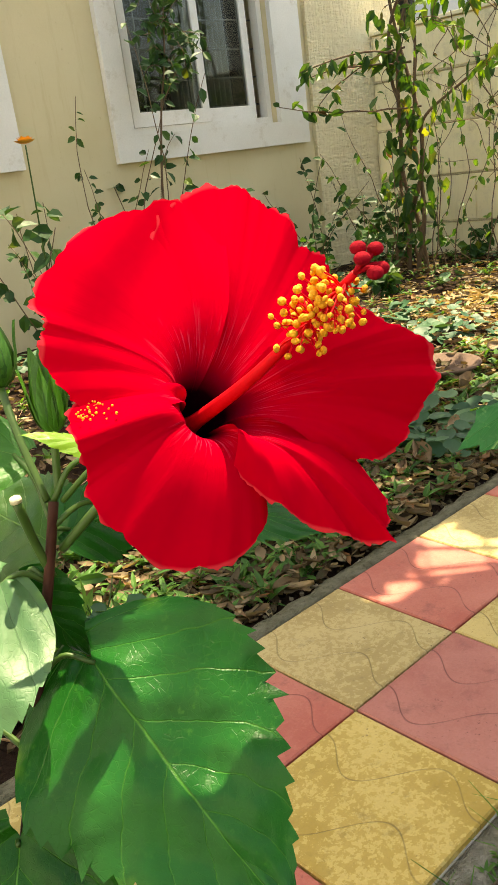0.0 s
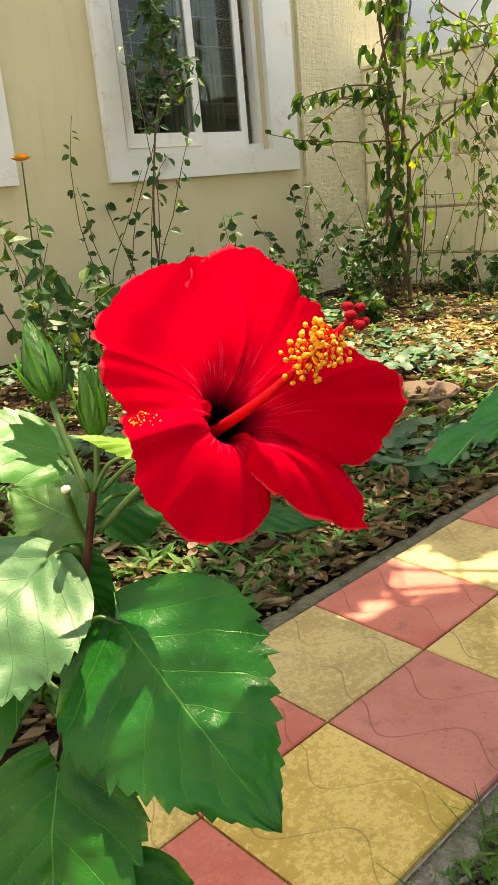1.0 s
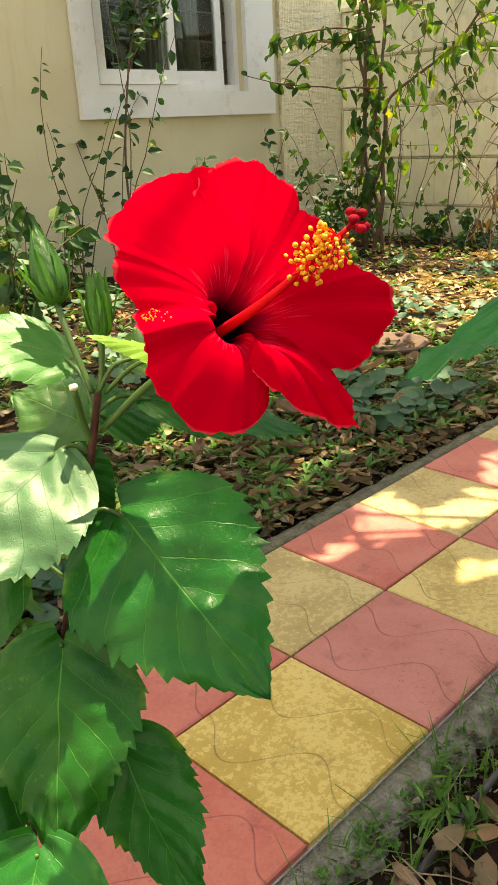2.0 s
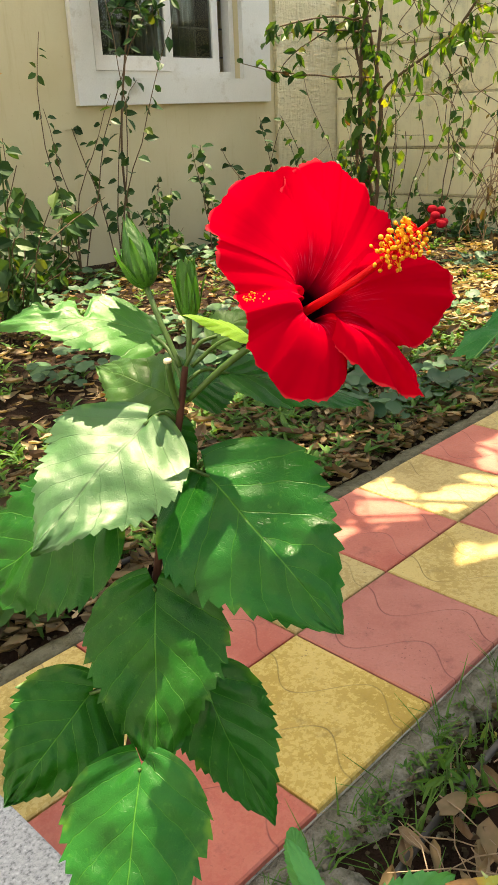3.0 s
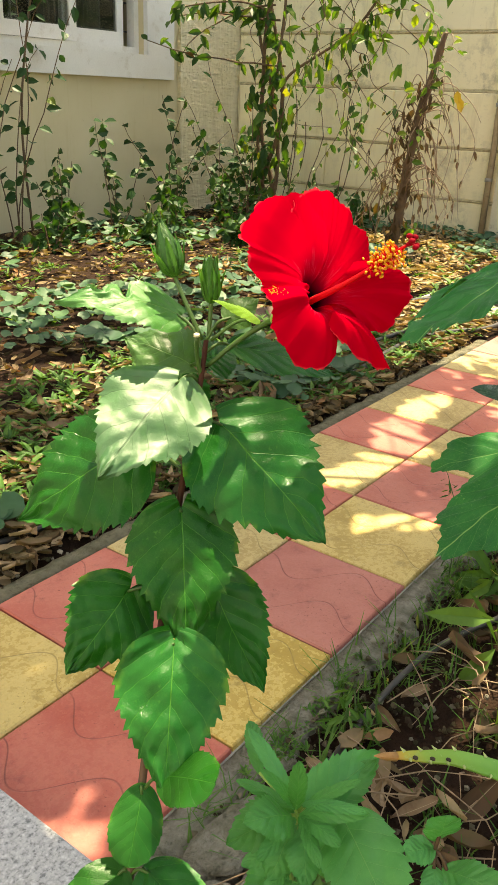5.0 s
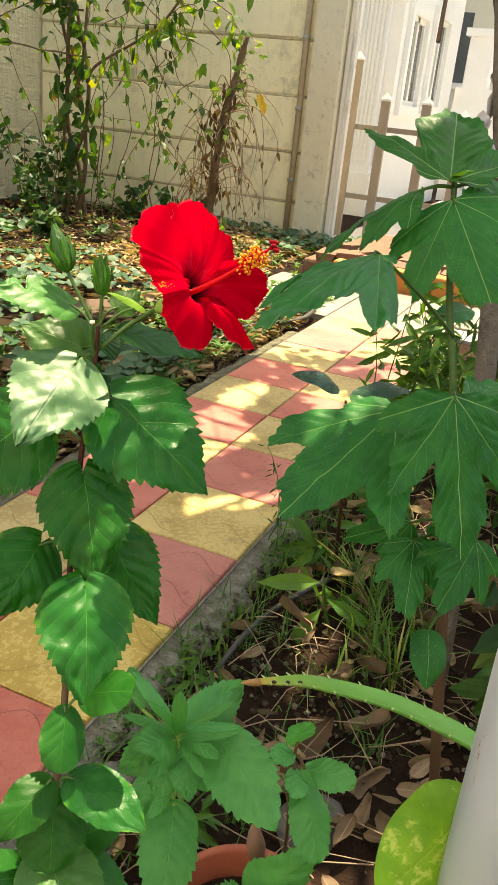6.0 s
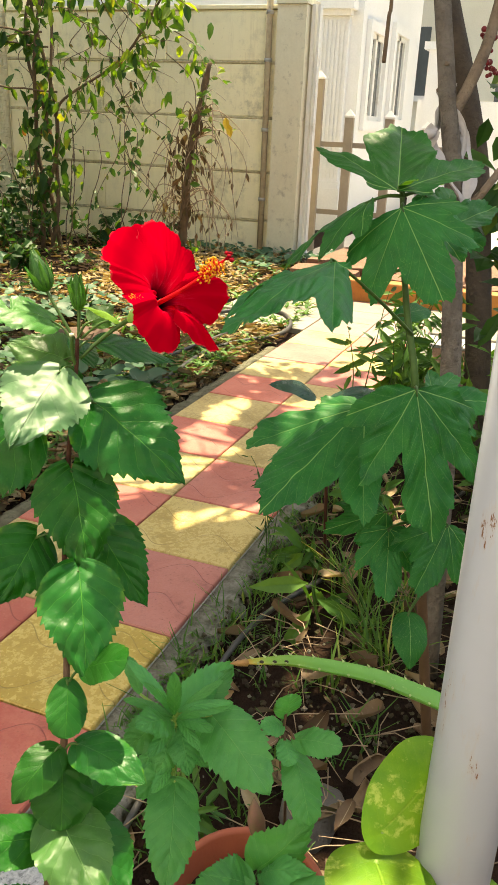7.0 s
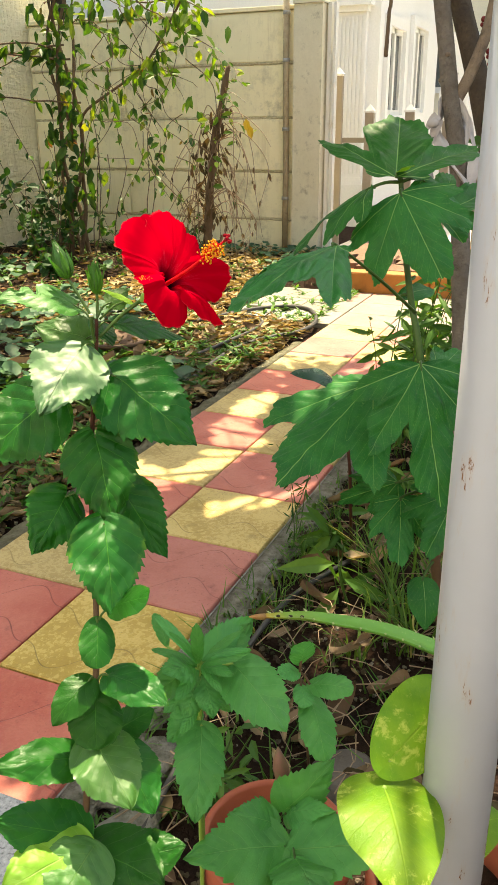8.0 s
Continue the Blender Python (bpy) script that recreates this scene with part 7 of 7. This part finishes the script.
# ---------------------------------------------------------------- ground cover, litter, grass, hoses


def in_bed_left(rng):
    return rng.uniform(-0.4, 5.1), 0.40 + 3.4 * rng.random() ** 1.5


def ground_cover():
    rng = random.Random(71)
    g = Geo()
    for k in range(5200):
        x, y = in_bed_left(rng)
        dens = noise.noise(Vector((x * 1.1, y * 1.4, 7.0)))
        if dens < 0.02 + (0.25 if x < 1.0 else 0.0) + (0.3 if (x > 1.6 and y < 1.1) else 0.0) or y < 0.42 + 0.1 * rng.random():
            continue
        r = rng.uniform(0.016, 0.042)
        c = Vector((x, y, rng.uniform(0.01, 0.07)))
        n = Vector((rng.gauss(-0.12, 0.28), rng.gauss(-0.12, 0.28), 1)).normalized()
        d = n.orthogonal().normalized()
        d.rotate(Matrix.Rotation(rng.uniform(0, 6.28), 3, n))
        e = n.cross(d)
        o = len(g.v)
        g.v.append(c - n * r * 0.18)
        g.uv.append((0.5, 0.5))
        m = 9
        for i in range(m):
            a = 2 * math.pi * i / m
            rr = r * (1.0 if i else 0.55)
            g.v.append(c + (d * math.cos(a) + e * math.sin(a)) * rr)
            g.uv.append((0.5, 0.5))
        for i in range(m):
            g.f.append((o, o + 1 + i, o + 1 + (i + 1) % m))
    solid("ground_cover", g, foliage_cover, "low creeping plants with round bluish-green leaves", "ground cover", "stuff", "", True)
    g = Geo()
    for k in range(1500):
        x, y = in_bed_left(rng) if k < 800 else (rng.uniform(-0.4, 2.4), 0.40 + 0.9 * rng.random())
        if x < 0.0 and y < 0.5:
            continue
        c = Vector((x, y, -0.02))
        for i in range(rng.randint(5, 9)):
            a = rng.uniform(0, 6.28)
            d = Vector((math.cos(a), math.sin(a), rng.uniform(0.4, 1.2)))
            g.small_leaf(c + Vector((0, 0, rng.uniform(0, 0.03))), d, Vector((0, 0, 1)), rng.uniform(0.025, 0.07), rng.uniform(0.010, 0.024), 0.25)
    solid("small_weeds", g, foliage_weed, "bright green small weeds among the leaf litter", "weeds", "stuff")


ground_cover()


def dry_leaf_geo(g, c, yaw, length, width, tilt, curl, rng, R=6, C=5):
    d = Vector((math.cos(yaw), math.sin(yaw), tilt)).normalized()
    n = Vector((rng.gauss(0, 0.25), rng.gauss(0, 0.25), 1)).normalized()
    x = d.cross(n).normalized()
    n = x.cross(d)
    pts, uvs = [], []
    ph = rng.uniform(0, 6)
    for i in range(R):
        s = i / (R - 1)
        hw = width / 2 * (ovate(s) if 0 < i < R - 1 else 0.04)
        for j in range(C):
            v = -1 + 2 * j / (C - 1)
            pts.append(c + d * (length * (s - 0.5)) + x * (v * hw) + n * (curl * width * v * v + 0.5 * curl * length * (s - 0.5) ** 2 + 0.07 * width * math.sin(9 * s + ph) * v))
            uvs.append((s, (v + 1) / 2))
    g.grid(pts, uvs, R, C)


def litter():
    rng = random.Random(81)
    g = Geo()
    for k in range(8600):
        if rng.random() < 0.92:
            x, y = in_bed_left(rng)
        else:
            x, y = rng.uniform(-0.9, 2.6), -0.40 - 1.2 * rng.random()
        if y > 0 and x > 2.7 and y < 0.95:
            continue
        L = rng.uniform(0.022, 0.08)
        dry_leaf_geo(g, Vector((x, y, rng.uniform(-0.018, 0.022))), rng.uniform(0, 6.28), L, L * rng.uniform(0.28, 0.5), rng.gauss(0, 0.18), rng.uniform(0.05, 0.45), rng)
    for k in range(3200):
        x, y = rng.uniform(-0.45, 2.6), 0.365 + 0.75 * rng.random() ** 1.3
        L = rng.uniform(0.02, 0.07)
        dry_leaf_geo(g, Vector((x, y, rng.uniform(-0.02, 0.014))), rng.uniform(0, 6.28), L, L * rng.uniform(0.25, 0.5), rng.gauss(0, 0.2), rng.uniform(0.05, 0.5), rng)
    solid("leaf_litter", g, litter_mat, "layer of curled dry brown leaves on soil", "leaf litter", "stuff", "", True)
    # brighter litter, coloured as sunlit and added to bounce light onto the wall
    g = Geo()
    for k in range(3000):
        x, y = rng.uniform(2.3, 5.15), 0.44 + 1.7 * rng.random() ** 1.2
        if (x > 2.72 and y < 0.95 and x < 3.6) or (x > 3.6 and y < 1.1):
            continue
        L = rng.uniform(0.03, 0.09)
        dry_leaf_geo(g, Vector((x, y, rng.uniform(-0.012, 0.03))), rng.uniform(0, 6.28), L, L * rng.uniform(0.25, 0.45), rng.gauss(0, 0.2), rng.uniform(0.05, 0.4), rng)
    solid("straw_litter", g, straw_mat, "straw-coloured leaf litter around the hose, brightened as sunlit", "leaf litter", "stuff", "", True)
    # single fallen leaves
    forms = []
    for i in range(6):
        g = Geo()
        dry_leaf_geo(g, Vector((0, 0, 0)), 0.0, 0.11, 0.040 + 0.007 * (i % 3), 0.0, 0.15 + 0.45 * i / 6, rng, 14, 9)
        me = g.mesh("dry_leaf")
        me.materials.append(dry_mat)
        forms.append(me)
    for k in range(64):
        x, y = rng.uniform(-0.65, 0.75), -0.43 - 0.42 * rng.random()
        ob = new("dry_leaf", forms[k % 6])
        ob.matrix_world = pose(x, y, rng.uniform(-0.005, 0.025), rng.gauss(0, 22), rng.gauss(0, 20), rng.uniform(0, 360)) @ Matrix.Scale(rng.uniform(0.42, 0.8), 4)
        tagged(ob, "large curled dry brown leaf on the soil", "dry leaf", "fallen leaves in the bed")
    for k in range(40):
        x, y = rng.uniform(0.1, 2.6), 0.45 + 1.0 * rng.random()
        ob = new("dry_leaf", forms[k % 6])
        ob.matrix_world = pose(x, y, rng.uniform(0.005, 0.035), rng.gauss(0, 16), rng.gauss(0, 14), rng.uniform(0, 360)) @ Matrix.Scale(rng.uniform(0.7, 1.2), 4)
        tagged(ob, "large curled dry brown leaf by the path", "dry leaf", "fallen leaves along the path")
    g = Geo()
    for k in range(460):
        x, y = (rng.uniform(-0.7, 1.6) if k < 340 else rng.uniform(-0.7, 0.15), -0.40 - 0.7 * rng.random()) if k % 3 else in_bed_left(rng)
        a = rng.uniform(0, 6.28)
        L = rng.uniform(0.05, 0.18)
        p = Vector((x, y, rng.uniform(0.0, 0.03)))
        d = Vector((math.cos(a), math.sin(a), rng.gauss(0, 0.06)))
        if -0.37 < (p + d * L).y < 0.38:
            continue
        g.tube([p, p + d * L * 0.5 + Vector((rng.gauss(0, 0.01), rng.gauss(0, 0.01), 0.008)), p + d * L], [0.0012, 0.0010, 0.0005], 4, False)
    solid("twigs", g, twig_mat, "scattered thin dry twigs and straws", "twigs", "stuff", "", True)


litter()


def grass():
    rng = random.Random(91)
    g = Geo()
    for k in range(340):
        if k % 4:
            x, y = rng.uniform(-0.5, 2.4), -0.33 - 0.45 * rng.random() ** 1.4
        else:
            x, y = in_bed_left(rng)
        for i in range(rng.randint(4, 8)):
            a = rng.uniform(0, 6.28)
            L = rng.uniform(0.03, 0.10)
            o = Vector((math.cos(a), math.sin(a), 0))
            b = Vector((x + rng.gauss(0, 0.01), y + rng.gauss(0, 0.01), -0.03))
            sd = o.cross(Vector((0, 0, 1))) * rng.uniform(0.0015, 0.003)
            k0 = len(g.v)
            for s in (0, 0.5, 1.0):
                m = b + Vector((0, 0, 1)) * (L * s * (1 - 0.3 * s)) + o * (L * 0.75 * s * s)
                g.v += [m - sd * (1 - s * 0.85), m + sd * (1 - s * 0.85)]
                g.uv += [(s, 0), (s, 1)]
            g.f += [(k0, k0 + 1, k0 + 3, k0 + 2), (k0 + 2, k0 + 3, k0 + 5, k0 + 4)]
    solid("grass", g, foliage_weed, "thin tufts of green grass in the beds", "grass", "stuff", "", True)


grass()


def crumbs():
    """Loose soil, mortar bits and moss along the broken edge of the path."""
    rng = random.Random(97)
    g, m = Geo(), Geo()
    for k in range(2300):
        x = rng.uniform(-0.62, 2.2)
        y = -0.352 - abs(rng.gauss(0, 0.045)) if k % 3 else 0.33 + abs(rng.gauss(0, 0.05))
        if k > 900:
            x, y = rng.uniform(-0.75, 0.2), rng.uniform(-1.0, -0.40)
        z = -0.010 if abs(y) < 0.37 else -0.026
        r = rng.uniform(0.002, 0.0065)
        o = len(g.v)
        g.ball((x, y, z + r * 0.3), r, 3, 5, rng.uniform(0.5, 0.9))
        for i in range(o, len(g.v)):
            g.v[i] += Vector((rng.gauss(0, 0.2), rng.gauss(0, 0.2), rng.gauss(0, 0.2))) * r
    solid("soil_crumbs", g, crumb_mat, "loose soil crumbs and mortar bits strewn on the soil", "soil", "stuff")
    for k in range(700):
        x = rng.uniform(-0.6, 2.2)
        y = -0.335 - abs(rng.gauss(0, 0.04))
        if noise.noise(Vector((x * 5, y * 8, 3.3))) < 0.0:
            continue
        b = Vector((x, y, -0.016))
        for i in range(4):
            a = rng.uniform(0, 6.28)
            m.small_leaf(b, Vector((math.cos(a), math.sin(a), 0.9)), Vector((0, 0, 1)), rng.uniform(0.008, 0.020), rng.uniform(0.003, 0.006), 0.2)
    solid("moss", m, foliage_weed, "short moss and sprouts on the mortar edge", "moss", "stuff")


crumbs()

solid("garden_hose", Geo().tube(curve_points([(1.4, 0.50, 0.0), (1.7, 0.52, 0.012), (1.98, 0.535, 0.012), (2.22, 0.49, 0.012), (2.45, 0.37, 0.012), (2.70, 0.375, 0.012), (2.95, 0.50, 0.012), (2.98, 0.66, 0.012), (2.8, 0.82, 0.012), (2.5, 0.95, 0.01), (2.2, 1.1, 0.005)], 70), 0.011, 8),
      hose_black, "black garden hose looped on the soil", "hose", "", "", True)
solid("garden_hose", Geo().tube(curve_points([(1.7, 0.70, 0.0), (2.0, 0.62, 0.02), (2.43, 0.585, 0.022), (2.65, 0.70, 0.015), (2.7, 0.9, 0.01)], 40), 0.009, 8), hose_black, "second loop of black hose among dry leaves", "hose", "", "", True)
solid("drip_line", Geo().tube(curve_points([(-0.60, -0.47, 0.0), (-0.23, -0.436, 0.0), (0.08, -0.434, 0.002), (0.30, -0.50, 0.005), (0.5, -0.59, 0.0), (1.0, -0.75, 0.0)], 40), 0.006, 8), hose_black, "thin black drip irrigation line along the bed", "hose", "", "", True)
solid("drip_line", Geo().tube(curve_points([(0.02, 0.46, 0.0), (-0.2, 0.50, 0.004), (-0.5, 0.62, 0.0), (-0.8, 0.66, 0.0)], 20), 0.007, 8), hose_black, "black drip line among fallen leaves", "hose", "", "", True)

dish = thing("clay_dish", (1.88, 1.10, -0.03), "shallow brown clay dish planter on the soil", "planter")
part("dish", Geo().spin((1.88, 1.10, -0.03), [(0.0, 0.0), (0.10, 0.0), (0.15, 0.055), (0.165, 0.062), (0.165, 0.072), (0.150, 0.072), (0.11, 0.04), (0.0, 0.035)], 36), clay, dish)

# ---------------------------------------------------------------- tiles and wall panels, one by one
for i in range(-2, 12):
    for j in (0, -1):
        ob = new("tile", (PINK if (i + j) % 2 else PALE) if i > 8 else RED if (i + j) % 2 else YELLOW)
        ob.location = (T * (i + 0.5), T * (j + 0.5), 0.0015 * noise.noise(Vector((i * 3.1, j * 2.7, 0))))
        ob.rotation_euler = (0.004 * noise.noise(Vector((i, j, 2))), 0.004 * noise.noise(Vector((i, j, 5))), math.pi * ((i * 3 + j) % 2))
        ob.parent = path_bed
for i in range(9, 12):
    for j in (1, 2):
        if (i, j) == (9, 2):
            continue
        ob = new("tile", PINK if i == 11 and j == 1 else PALE)
        ob.location = (T * (i + 0.5) + 0.003, T * (j + 0.5) + 0.003, 0)
        ob.parent = plaza_bed
    for j in range(-6, -1):
        if i == 9:
            continue
        ob = new("tile", PALE)
        ob.location = (T * (i + 0.5), T * (j + 0.5) - 0.003, 0)
        ob.parent = plaza_bed2

for y0, y1, z0, z1, out in PANELS:
    h = Geo()
    x0, x1, c = WALL_X - out, WALL_X + 0.05, 0.006
    a, b, lo, hi = y0 + 0.003, y1 - 0.003, z0 + 0.010, z1 - 0.010
    for q in ((x1, a, lo), (x1, b, lo), (x1, b, hi), (x1, a, hi), (x0 + c, a, lo), (x0 + c, b, lo), (x0 + c, b, hi), (x0 + c, a, hi),
              (x0, a + c, lo + c), (x0, b - c, lo + c), (x0, b - c, hi - c), (x0, a + c, hi - c)):
        h.v.append(Vector(q))
        h.uv.append((0, 0))
    for k in range(4):
        m = (k + 1) % 4
        h.f += [(k, 4 + k, 4 + m, m), (4 + k, 8 + k, 8 + m, 4 + m)]
    h.f.append((8, 9, 10, 11))
    ob = part("panel", h, wall_panel, compound, "", False)
